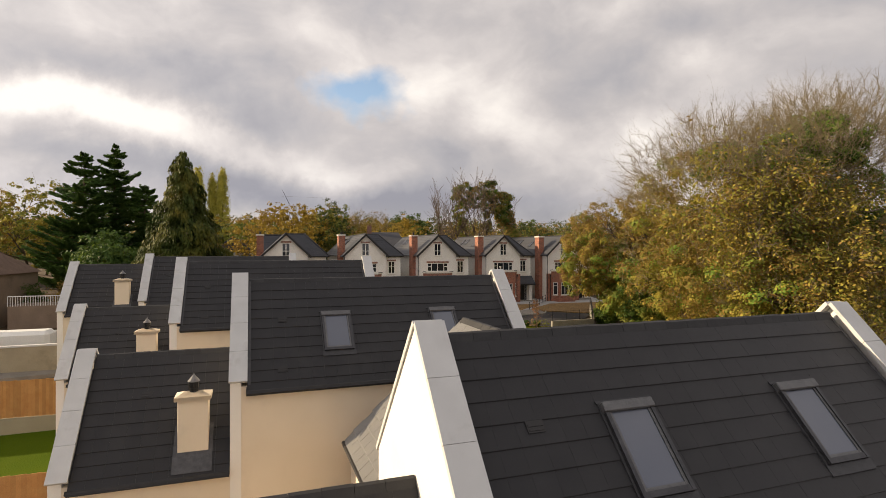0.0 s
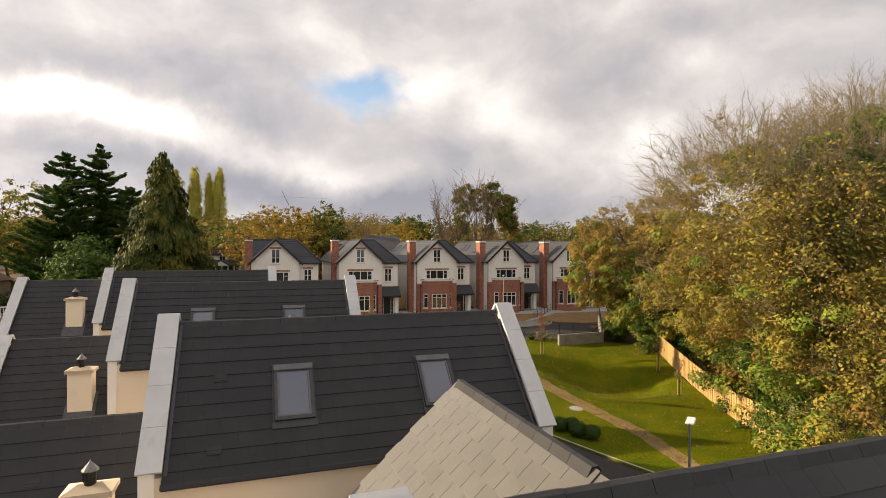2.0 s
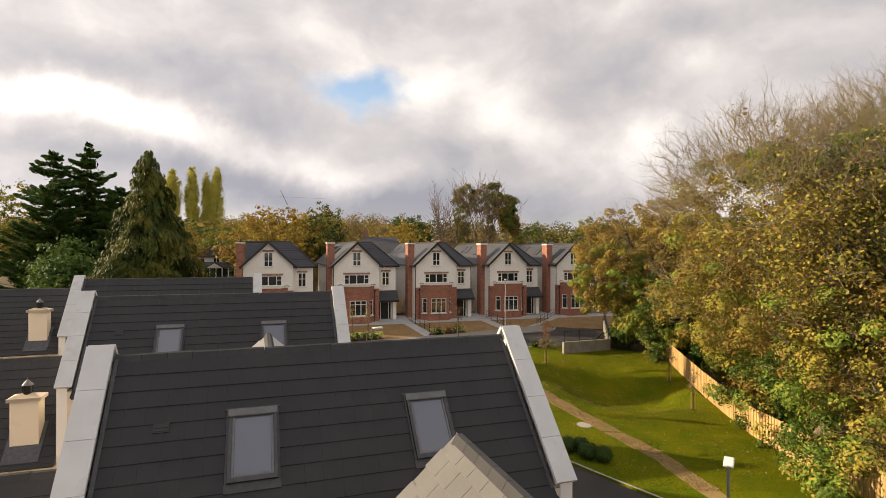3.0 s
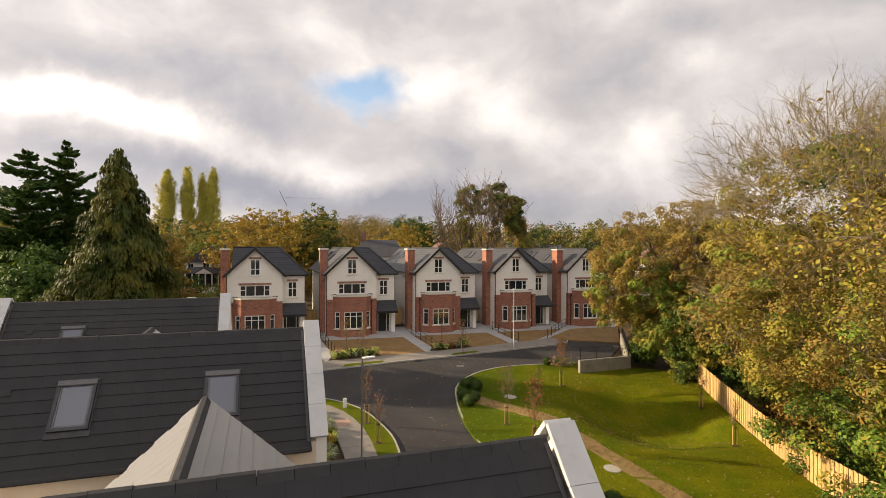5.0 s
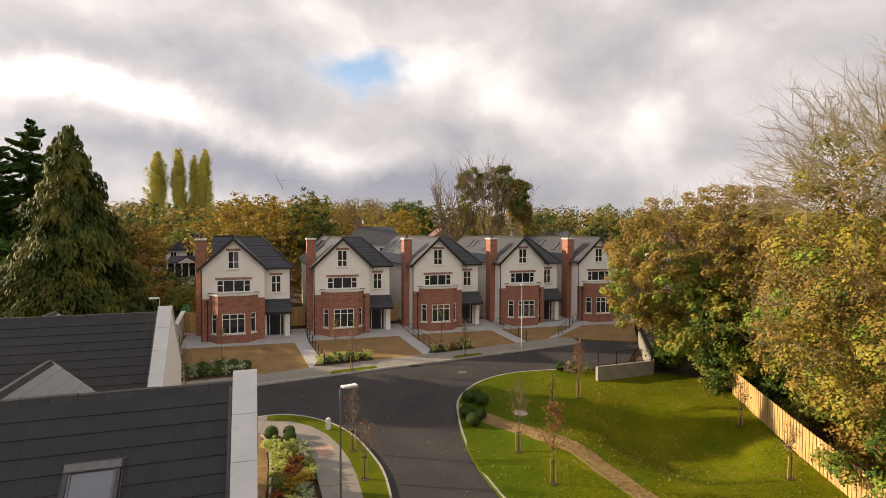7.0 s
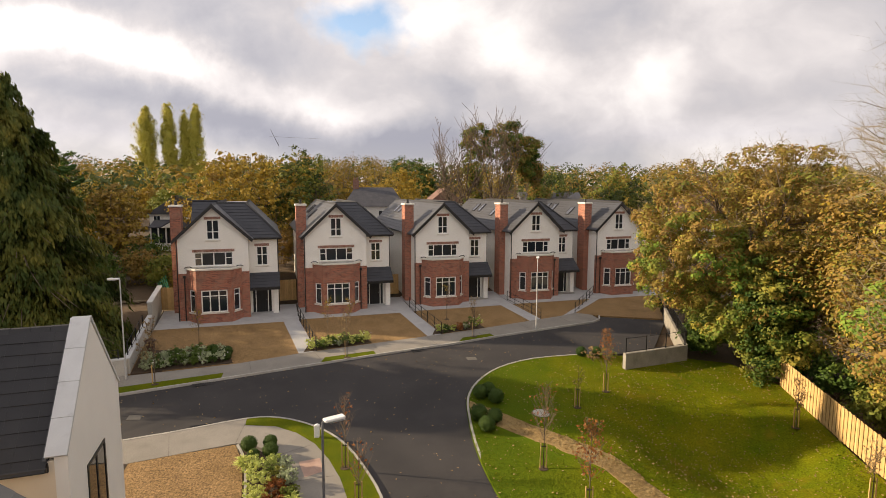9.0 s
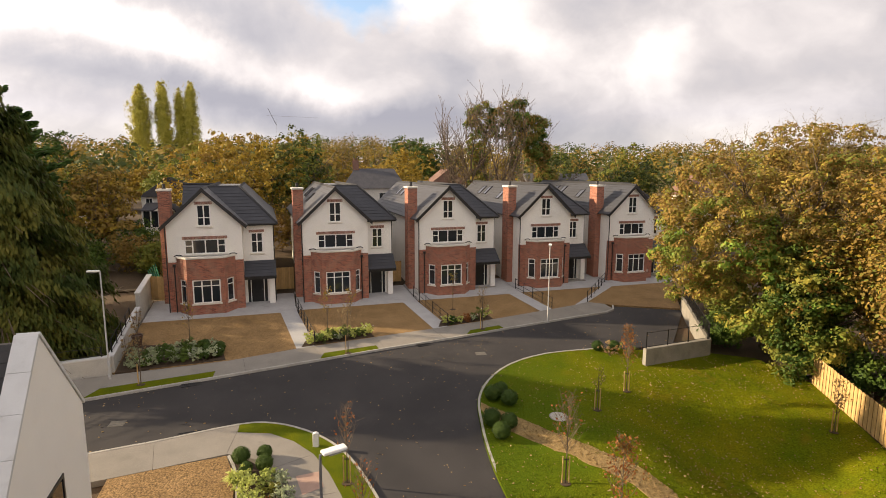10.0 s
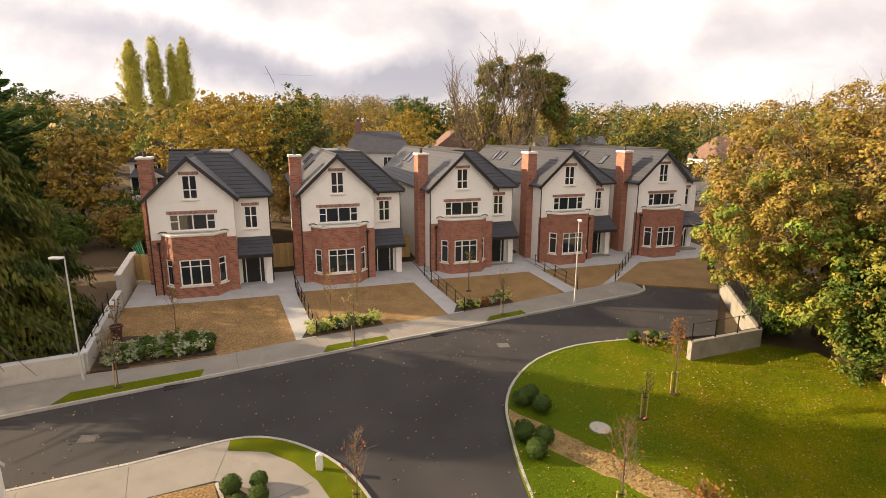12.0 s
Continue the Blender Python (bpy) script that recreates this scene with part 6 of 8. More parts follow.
def big_tree():
    """The tall tree over the fence: bare above, leafy below, ivy up its limbs."""
    e = branchy("ash_tree", (20.6, 36.0), 21.0, "tall tree with bare top twigs, ivy and olive autumn leaves", 3, [(L_ASH, 0.5), (L_RUSSET, 0.30), (L_OLIVE, 0.20)], per=5, size=0.16, reach=0.86, thin=2.2, spread=0.62, up=0.42, kids=8, first=0.2, top=0.86, trunk=0.42)
    rng = np.random.default_rng(33)
    body = [(-3.0, 0.0, 9.6, 5.6, 5.4, 4.4), (-2.6, 0.6, 14.2, 4.2, 4.4, 3.0), (2.6, 0.0, 12.6, 5.2, 5.4, 4.8), (5.8, 0.4, 9.0, 4.2, 5.0, 4.6), (-0.8, -5.6, 7.2, 4.2, 3.6, 3.9), (0.2, -6.8, 3.6, 3.2, 3.0, 3.2), (2.0, -3.0, 5.4, 4.2, 4.6, 4.2), (-1.8, 4.2, 7.6, 4.2, 3.8, 3.6)]
    clustered(e, rng, body, [(L_ASH, 0.42), (L_RUSSET, 0.36), (L_OLIVE, 0.13), (L_IVYLIGHT, 0.09)], 760, 0.30, 0.85, 330, 0.135, 80)
    ivy = [(2.6, -3.6, 16.6, 2.6, 2.0, 1.8), (0.0, -3.4, 15.6, 2.2, 1.7, 1.5), (4.2, -1.0, 17.3, 2.2, 2.2, 1.8), (-2.2, 0.2, 16.2, 1.6, 1.5, 1.1)]
    clustered(e, rng, ivy, [(L_IVYLIGHT, 0.85), (L_IVY, 0.15)], 120, 0.3, 0.75, 380, 0.14, 90, label="bright green ivy on the limbs")
    dark = [(6.4, -0.6, 13.4, 1.9, 2.2, 2.2), (0.0, 0.0, 7.0, 1.4, 1.4, 5.5), (-3.4, -5.0, 3.0, 1.8, 2.4, 2.6), (-3.0, -8.0, 2.0, 1.6, 1.8, 2.0), (-1.2, -0.6, 3.0, 2.0, 3.0, 3.2), (-1.8, 3.4, 2.6, 1.4, 2.2, 2.6)]
    clustered(e, rng, dark, [(L_IVY, 0.35), (L_IVYLIGHT, 0.35), (L_ASH, 0.3)], 130, 0.4, 0.85, 380, 0.145, 100, label="dark green ivy on the limbs")
    top = [(-0.8, 0.0, 12.9, 8.8, 7.4, 6.8), (3.8, -0.4, 14.8, 6.0, 6.0, 5.8), (2.6, -4.6, 14.4, 5.4, 4.8, 5.4)]
    sprays(e, top, 1750, 1.9, 0.018, TWIG, 95, r=(0.55, 0.93), low=0.10, up=0.35, kids=4)
    few = crown_points(rng, [(-0.6, 0.0, 12.6, 7.6, 6.6, 6.0), (3.6, -0.4, 14.0, 5.2, 5.2, 5.2)], 16000, clump=0.6, per=14, shell=0.3)
    leaf_mesh("crown", few[few[:, 2] > 12.5], 0.085, L_ASH, e, 88, label="sparse last leaves on the top twigs")
    sprays(e, body, 950, 1.4, 0.015, TWIG, 96, r=(0.80, 1.0), low=-0.4, up=0.2, kids=2)
    return e


def build_trees():
    big_tree()
    # the leafy tree by the retaining wall
    syc = [(-1.8, 0, 9.8, 6.2, 5.4, 4.4), (-4.6, -1.2, 7.0, 4.0, 3.8, 3.4), (2.0, -2.0, 8.8, 5.0, 5.0, 4.6), (-0.5, -4.2, 5.2, 3.2, 2.4, 3.2), (0.2, -5.2, 2.4, 1.7, 1.5, 2.1), (3.0, 1.0, 12.6, 3.8, 3.6, 2.9), (-3.0, -2.6, 4.4, 2.4, 2.4, 2.6)]
    e = tree("sycamore_tree", (21.2, 60.0), 16.0, syc, [(L_OLIVE, 0.3), (L_RUSSET, 0.7)], "broad tree with golden and green autumn leaves", n=9000, size=0.18, trunk=0.45, seed=5, shell=0.45, clump=0.52, per=30)
    high = [b for b in syc if b[2] > 6.0]
    lower = [b for b in syc if b[2] <= 7.2]
    clustered(e, np.random.default_rng(51), high, [(L_RUSSET, 0.84), (L_ASH, 0.06), (L_OLIVE, 0.10)], 560, 0.30, 0.80, 330, 0.15, 150)
    clustered(e, np.random.default_rng(52), lower, [(L_OLIVE, 0.40), (L_IVYLIGHT, 0.34), (L_ASH, 0.26)], 170, 0.30, 0.75, 260, 0.185, 160)
    sprays(e, high, 420, 1.2, 0.014, TWIG, 155, r=(0.88, 1.0), low=-0.1, up=0.3, kids=2)
    e = thing("ivy_thicket", Matrix.Translation((20.2, 55.2, gz(20.2, 55.2))), "dense green ivy thicket at the fence end", "shrub")
    rng = np.random.default_rng(44)
    part("trunk", limbs(bmesh.new(), rng, (0.4, 0.4, -0.2), 5.0, 0.22, levels=2, kids=4), BARK, e, smooth=True)
    for k, (m, n) in enumerate(((L_IVY, 15000), (L_OLIVE, 9000))):
        p = crown_points(rng, [(0.2, 0.2, 5.2, 2.4, 2.2, 2.6), (-0.3, -0.4, 2.2, 1.8, 1.6, 2.2), (1.4, 1.6, 3.4, 2.2, 2.2, 3.2)], n, clump=0.42, per=36, shell=0.55)
        leaf_mesh("foliage", p[p[:, 2] > 0.05], 0.17, m, e, 140 + k)
    # undergrowth behind the wall and the fence
    for k, (x, y, r, h) in enumerate(((18.2, 59.8, 2.0, 2.6), (20.5, 63.5, 2.2, 3.2), (22.6, 57.4, 2.4, 3.0), (23.2, 53.0, 2.2, 2.6), (23.0, 49.0, 2.2, 2.4), (22.6, 44.0, 2.2, 2.6), (22.4, 39.5, 2.2, 2.8), (-27.5, 72.5, 2.2, 3.2), (-30.2, 73.5, 2.4, 3.6), (-33.0, 71.5, 2.4, 3.2), (-25.4, 75.0, 2.0, 3.0), (-36.0, 70.0, 2.4, 3.4), (24.5, 60.5, 2.6, 3.6), (21.5, 67.0, 2.2, 3.6), (-24.8, 71.6, 1.9, 3.0), (-44.0, 56.5, 2.4, 3.6), (-47.5, 59.0, 2.6, 4.0), (-41.0, 59.5, 2.4, 3.6), (-51.0, 62.5, 2.6, 4.2), (-27.0, 76.0, 2.6, 4.2), (-22.6, 79.6, 2.4, 4.6), (-31.5, 76.5, 2.6, 4.4), (-36.0, 75.0, 2.6, 4.0), (-19.2, 83.6, 2.6, 5.4), (-16.6, 84.2, 2.4, 5.8), (-14.4, 85.4, 2.2, 5.0), (-10.2, 87.4, 2.4, 4.6), (-6.2, 88.4, 2.2, 5.0), (-1.4, 90.4, 2.4, 4.4), (3.6, 91.2, 2.4, 4.6), (7.6, 92.6, 2.4, 4.4), (12.6, 94.0, 2.4, 4.6), (17.0, 95.4, 2.6, 4.8))):
        bush((x, y), r, h, (L_IVY, L_OLIVE, L_RUSSET)[k % 3], "dense undergrowth behind the boundary", n=3200, size=0.18, seed=500 + k, name="undergrowth", up=-0.1)
    # thin russet tree between them
    branchy("oak_tree", (26.0, 47.5), 14.5, "half-bare tree with brown leaves and pale branches", 8, [(L_RUSSET, 0.62), (L_OLIVE, 0.22), (L_GOLD, 0.16)], per=12, size=0.18, reach=1.0, spread=0.78, up=0.10, kids=6, first=0.16, thin=2.0)
    branchy("oak_tree", (27.5, 55.5), 15.0, "russet autumn tree behind the fence end", 18, [(L_RUSSET, 0.6), (L_OLIVE, 0.25), (L_GOLD, 0.15)], per=26, size=0.20, reach=1.0, spread=0.75, up=0.15, kids=6, first=0.2, thin=2.0)
    tree("oak_tree", (29.0, 37.5), 17.0, [(0, 0, 10.0, 6.0, 6.0, 5.4), (-2.6, 0, 5.5, 4.4, 4.4, 4.2)],
         [(L_OLIVE, 0.5), (L_RUSSET, 0.35), (L_IVY, 0.15)], "leafy autumn tree behind the timber fence", n=12000, size=0.26, trunk=0.4, seed=9, bark=BARK_PALE, levels=3)
    conifer("spruce_tree", (-49.7, 74.3), 19.2, 6.6, L_CONIFER, "tall dark green conifer with spreading boughs", 11, tiers=44, leafn=1150, size=0.44, power=0.60, droop=0.05, lift=0.16, hang=0.10, boughs=5, slim=0.22)
    conifer("spruce_tree", (-47.5, 77.6), 20.6, 6.6, L_CONIFER, "tall dark green conifer with pointed top", 12, tiers=46, leafn=1150, size=0.44, power=0.62, droop=0.05, lift=0.16, hang=0.10, boughs=5, slim=0.22)
    conifer("spruce_tree", (-43.6, 78.4), 15.0, 5.6, L_CONIFER, "dark green conifer with spreading boughs", 14, tiers=36, leafn=1050, size=0.44, power=0.60, droop=0.05, lift=0.14, hang=0.10, boughs=5, slim=0.22)
    conifer("cypress_tree", (-25.8, 53.2), 17.6, 7.4, L_CYPRESS, "olive-green conical cypress beside the wall", 13, tiers=70, leafn=1500, size=0.30, power=0.85, droop=0.42, low=0.02, hang=0.38, boughs=9, slim=0.20,
            keep=lambda x, y: (x + 22.0) * -0.434 + (y - 51.0) * 0.901 > 0.45 and (x + 19.2) * -0.933 + (y - 52.35) * -0.359 > 0.5)
    for k, (x, y, h) in enumerate(((-93.5, 190.0, 30.0), (-86.6, 190.0, 31.0), (-82.2, 191.0, 28.5), (-78.2, 190.0, 31.0))):
        poplar((x, y), h, 40 + k, (0.150, 0.085, 0.065, 0.105)[k])
    # ivy-hung trees behind the houses, and a bare one beside them
    for k, (x, y, h, tufts, twigs) in enumerate(((1.0, 94.0, 15.8, (), 60), (3.4, 95.5, 18.6, ((0.2, 0, 16.2, 1.7, 1.5, 1.9), (-0.2, 0, 12.6, 1.3, 1.3, 2.4), (0.1, 0, 8.2, 1.1, 1.1, 3.0)), 30),
                                                 (7.4, 96.0, 19.0, ((-1.3, 0, 15.4, 2.0, 2.0, 2.2), (1.0, 0, 17.0, 1.9, 1.9, 1.7), (1.2, 0, 14.2, 1.6, 1.6, 2.2), (0.1, 0, 11.4, 1.2, 1.2, 2.0)), 70), (10.4, 97.5, 18.4, ((0.2, 0, 15.0, 2.0, 2.0, 1.9), (0.8, 0, 12.4, 1.6, 1.5, 1.8)), 60), (12.6, 98.5, 12.0, ((0, 0, 8.0, 1.2, 1.2, 3.2),), 20))):
        e = thing("ivy_tree", Matrix.Translation((x, y, gz(x, y) - 0.2)), "tall upright tree with dark limbs and ivy" if tufts else "bare upright tree with thin limbs", "tree")
        rng = np.random.default_rng(60 + k)
        part("trunk", limbs(bmesh.new(), rng, (0, 0, -0.2), h * 0.66, 0.22, levels=3, kids=6, spread=0.34, up=0.6, first=0.16, thin=0.022), BARK, e, "steep dark limbs", smooth=True)
        if tufts:
            clustered(e, rng, tufts, [(L_OLIVE, 0.42), (L_RUSSET, 0.34 if k > 1 else 0.1), (L_IVY, 0.24)], 120, 0.30, 0.80, 130, 0.26, 600 + 9 * k)
            sprays(e, tufts[:2], twigs // 2, 1.3, 0.022, BARK, 650 + k, r=(0.7, 1.0), low=0.0, up=0.7)
        else:
            sprays(e, [(0, 0, h * 0.55, 1.6, 1.6, h * 0.36)], twigs, 2.0, 0.022, BARK, 650 + k, r=(0.3, 0.95), low=-0.6, up=0.8)
    for x, y, h, w in ((-101.0, 158.0, 17.0, 7.5), (-11.0, 178.0, 16.0, 7.0), (-4.0, 186.0, 14.5, 6.0), (30.0, 170.0, 14.0, 6.5)):
        tree("dark_tree", (x, y), h, [(0, 0, h * 0.6, w, w, h * 0.38), (w * 0.6, 0, h * 0.48, w * 0.6, w * 0.6, h * 0.28)], [(L_IVY, 0.6), (L_FARGREEN, 0.4)], "round dark evergreen tree on the skyline", n=5200, size=0.5, trunk=0.4, seed=int(h * 10), levels=2, clump=0.9, group="trees behind the houses")
    for x, y, h in ((-25.0, 152.0, 17.0), (-19.0, 155.0, 16.0), (-31.0, 156.0, 15.0)):
        branchy("bare_tree", (x, y), h, "pale bare autumn tree with a few leaves", int(-x * 3), [(L_FAR, 1.0)], per=3, size=0.3, spread=0.5, up=0.4, kids=6, first=0.25, thin=4.0, trunk=0.3, levels=3)
    rng = random.Random(5)
    # nearer belt behind the five houses
    spec = [(-47, 86, 9.0, L_OLIVE), (-49, 94, 9.0, L_FARGREEN), (-37, 98, 11, L_OLIVE), (-29.8, 90.5, 13.5, L_GOLD), (-24, 84, 13.5, L_GOLD), (-21, 92, 13.5, L_GOLD), (-18.5, 88, 13.6, L_FARGREEN), (-20.5, 96, 13.5, L_OLIVE),
            (-9, 112, 13, L_GOLD), (-9.5, 124, 11.5, L_GOLD), (16, 112, 13, L_FARGREEN), (21, 118, 12, L_FARGREEN), (27, 108, 14.5, L_OLIVE), (46, 102, 13, L_OLIVE), (24, 96, 12, L_FARGREEN), (37, 84, 12, L_OLIVE), (36, 70, 13, L_RUSSET), (42, 60, 13, L_OLIVE), (44, 96, 14, L_GOLD), (52, 80, 13, L_RUSSET), (40, 46, 13, L_OLIVE), (38, 30, 14, L_RUSSET), (-58, 76, 16.0, L_ASH), (-66, 78, 14.5, L_GOLD), (-64, 66, 9, L_OLIVE), (-56, 60, 9, L_IVY), (-38, 60, 9.5, L_IVY), (-33, 64, 8, L_IVY), (-35, 56, 8.5, L_IVY), (-35, 77, 9.5, L_RUSSET), (-47, 112, 8, L_OLIVE), (-54, 118, 8, L_GOLD), (-41, 116, 8, L_FAR), (-60, 106, 8, L_FARGREEN), (-68, 92, 10, L_FAR), (-78, 80, 11, L_GOLD)]
    for k, (x, y, h, m) in enumerate(spec):
        w = h * rng.uniform(0.30, 0.40)
        tree("garden_tree", (x, y), h, [(0, 0, h * 0.62, w, w, h * 0.34), (w * 0.5, -w * 0.3, h * 0.45, w * 0.75, w * 0.7, h * 0.26), (-w * 0.55, 0.2, h * 0.5, w * 0.7, w * 0.7, h * 0.26), (0.2 * w, 0.2, h * 0.8, w * 0.6, w * 0.6, h * 0.18)],
             [(m, 0.66), (L_CONIFER if m is L_IVY else (L_FAR, L_GOLD, L_OLIVE, L_RUSSET)[k % 4], 0.34)], "autumn garden tree behind the houses", n=6200, size=0.31, trunk=0.22, seed=100 + k, levels=2, clump=0.55, shell=0.45, group="trees behind the houses")
    # the far woods
    r = np.random.default_rng(77)
    for name, m, n in (("far_woods", L_FAR, 520), ("far_woods", L_FARGREEN, 300)):
        pts = []
        for k in range(n):
            x, y = r.uniform(-330, 300), 118 + 300 * r.random() ** 1.3
            if abs(x - 5) > y * 1.15:
                continue
            h = r.uniform(7, 13) + 0.016 * (y - 125)
            c = np.array([x, y, gz(x, y) + h * 0.55])
            d = r.normal(size=(180, 3))
            d /= np.linalg.norm(d, axis=1)[:, None]
            pts.append(np.concatenate([c + d * np.array([h * 0.42, h * 0.42, h * 0.5]) * r.uniform(0.6, 1.0, (180, 1)), d + np.array([0, 0, 0.4])], 1))
        o = leaf_mesh(name, np.concatenate(pts), 1.08, m, None, 5)
        tagged(o, "distant autumn woodland up to the skyline", "woods", kind="stuff")


def fence_east():
    e = thing("timber_fence", Matrix(), "new pale timber board fence along the green", "fence")
    p = resample(FENCE_LINE, 0.152)
    rnd = random.Random(2)
    k = 0
    meshes = []
    for v in range(4):
        bm = boxes((-0.068, -0.011, 0.05, 0.068, 0.011, 1.75 + 0.01 * v))
        me = bpy.data.meshes.new("board")
        bm.to_mesh(me)
        bm.free()
        me.materials.append(TIMBER)
        meshes.append(me)
    rest = bmesh.new()
    for a, b in zip(p, p[1:]):
        t = b - a
        c = (a + b) / 2
        ang = math.degrees(math.atan2(t.y, t.x))
        z = gz(c.x, c.y) + 0.05
        m = pose(c.x, c.y, z, 0, 0, ang) @ Matrix.Translation((0, 0.012 if k % 2 else -0.012, 0))
        if k < 180:
            share("board", meshes[rnd.randrange(4)], e, m)
        else:
            box(rest, -0.068, -0.011, 0.05, 0.068, 0.011, 1.76, m=m)
        k += 1
    tagged(part("boards", rest, TIMBER, e, "further boards of the fence"), kind="stuff")
    q = resample(FENCE_LINE, 2.4)
    for a in q:
        part("post", boxes((a.x + 0.03, a.y - 0.05, gz(a.x, a.y) - 0.2, a.x + 0.13, a.y + 0.05, gz(a.x, a.y) + 1.8)), TIMBER, e)
    return e


def wall_run(name, pts, h, t, label, cap=0.0, base=0.5, material=None):
    """A low wall along points, its top stepping with the ground."""
    e = thing(name, Matrix(), label, "wall", kind="structure")
    for a, b in zip(pts, pts[1:]):
        a, b = Vector(a), Vector(b)
        d = (b - a).normalized()
        nr = Vector((-d.y, d.x)) * t / 2
        bm = bmesh.new()
        c = [a - nr, b - nr, b + nr, a + nr]
        lo = [bm.verts.new((q.x, q.y, gz(q.x, q.y) - base)) for q in c]
        hz = [gz(a.x, a.y) + h, gz(b.x, b.y) + h]
        hi = [bm.verts.new((q.x, q.y, hz[0 if i in (0, 3) else 1])) for i, q in enumerate(c)]
        fs = [bm.faces.new(hi), bm.faces.new(lo[::-1])] + [bm.faces.new((lo[i], lo[(i + 1) % 4], hi[(i + 1) % 4], hi[i])) for i in range(4)]
        bmesh.ops.recalc_face_normals(bm, faces=fs)
        part("wall_panel", bm, material or WALLCON, e)
        if cap:
            bm = bmesh.new()
            nr2 = nr * 1.3
            c = [a - nr2, b - nr2, b + nr2, a + nr2]
            lo = [bm.verts.new((q.x, q.y, hz[0 if i in (0, 3) else 1] + 0.002)) for i, q in enumerate(c)]
            hi = [bm.verts.new((q.x, q.y, hz[0 if i in (0, 3) else 1] + cap)) for i, q in enumerate(c)]
            fs = [bm.faces.new(hi), bm.faces.new(lo[::-1])] + [bm.faces.new((lo[i], lo[(i + 1) % 4], hi[(i + 1) % 4], hi[i])) for i in range(4)]
            bmesh.ops.recalc_face_normals(bm, faces=fs)
            part("wall_coping", bm, CAP, e)
    return e


def street_lamp(at, h, arm, label, m=None, base=None):
    z = gz(*at) if base is None else base
    e = thing("street_lamp", pose(at[0], at[1], z, 0, 0, arm), label, "street lamp", "street lamps")
    m = m or LAMP_GREY
    part("column", tube(bmesh.new(), [(0, 0, -0.1), (0, 0, 1.2), (0, 0, 1.22), (0, 0, h - 0.1)], [0.062, 0.058, 0.042, 0.034], 10), m, e)
    part("bracket", tube(bmesh.new(), [(0, 0, h - 0.12), (0, 0, h - 0.03), (0.12, 0, h)], [0.035] * 3, 8), m, e)
    hd = bmesh.new()
    box(hd, 0.05, -0.12, h - 0.03, 0.66, 0.12, h + 0.05, bevel=0.02)
    part("lantern", hd, FRAME, e, "white lamp head")
    part("diffuser", boxes((0.2, -0.09, h - 0.075, 0.66, 0.09, h - 0.052)), STEEL, e)
    return e

# ---- small planting, street furniture, things beyond ----
ROADPATCH = mat("worn_cover", (0.10, 0.093, 0.082), (0.15, 0.14, 0.12), rough=0.8, scale=5, fine=50, bump=0.2)


def ball_shrub(at, r, material=None, label="clipped round box shrub", squash=0.92, n=900, size=0.07):
    rng = np.random.default_rng(int(abs(at[0] * 131 + at[1] * 17)) + 3)
    e = thing("box_shrub", Matrix.Translation((at[0], at[1], gz(*at) + 0.12 + (hollow(*at) if at[0] > 0.8 and at[1] < 58 else 0))), label, "shrub", "clipped shrubs")
    part("stem", tube(bmesh.new(), [(0, 0, -0.1), (0, 0, r)], [0.03, 0.02], 5), BARK, e)
    core = bmesh.new()
    bmesh.ops.create_icosphere(core, subdivisions=2, radius=r * 0.9)
    for v in core.verts:
        v.co *= 1 + 0.06 * math.sin(v.co.x * 21) * math.cos(v.co.y * 17)
        v.co.z = v.co.z * squash + r * squash
    part("core", core, L_BOX if material is None else material, e)
    d = rng.normal(size=(n, 3))
    d /= np.linalg.norm(d, axis=1)[:, None]
    p = d * r * rng.uniform(0.88, 1.06, (n, 1)) * np.array([1, 1, squash]) + np.array([0, 0, r * squash])
    leaf_mesh("foliage", np.concatenate([p, d + np.array([0, 0, 0.3])], 1)[p[:, 2] > 0], size, material or L_BOX, e, 4)
    return e


def tuft(at, r, h, material, label, blades=70, seed=1, kind_name="spiky_plant", up=0.14):
    """A spray of long pointed leaves from one crown."""
    rnd = random.Random(seed)
    e = thing(kind_name, Matrix.Translation((at[0], at[1], gz(*at) + up)), label, "plant", "bedding plants")
    bm = bmesh.new()
    for k in range(blades):
        a = rnd.random() * math.tau
        L, s = r * rnd.uniform(0.6, 1.1), h * rnd.uniform(0.5, 1.1)
        d = Vector((math.cos(a), math.sin(a), 0))
        w = d.cross(Vector((0, 0, 1))) * 0.022
        p = [Vector((0, 0, 0)), d * L * 0.45 + Vector((0, 0, s * 0.8)), d * L + Vector((0, 0, s * 0.75))]
        a0, a1, b0, b1 = bm.verts.new(p[0] - w), bm.verts.new(p[0] + w), bm.verts.new(p[1] - w * 1.3), bm.verts.new(p[1] + w * 1.3)
        c = bm.verts.new(p[2])
        bm.faces.new((a0, a1, b1, b0))
        bm.faces.new((b0, b1, c))
    part("leaves", bm, material, e)
    return e


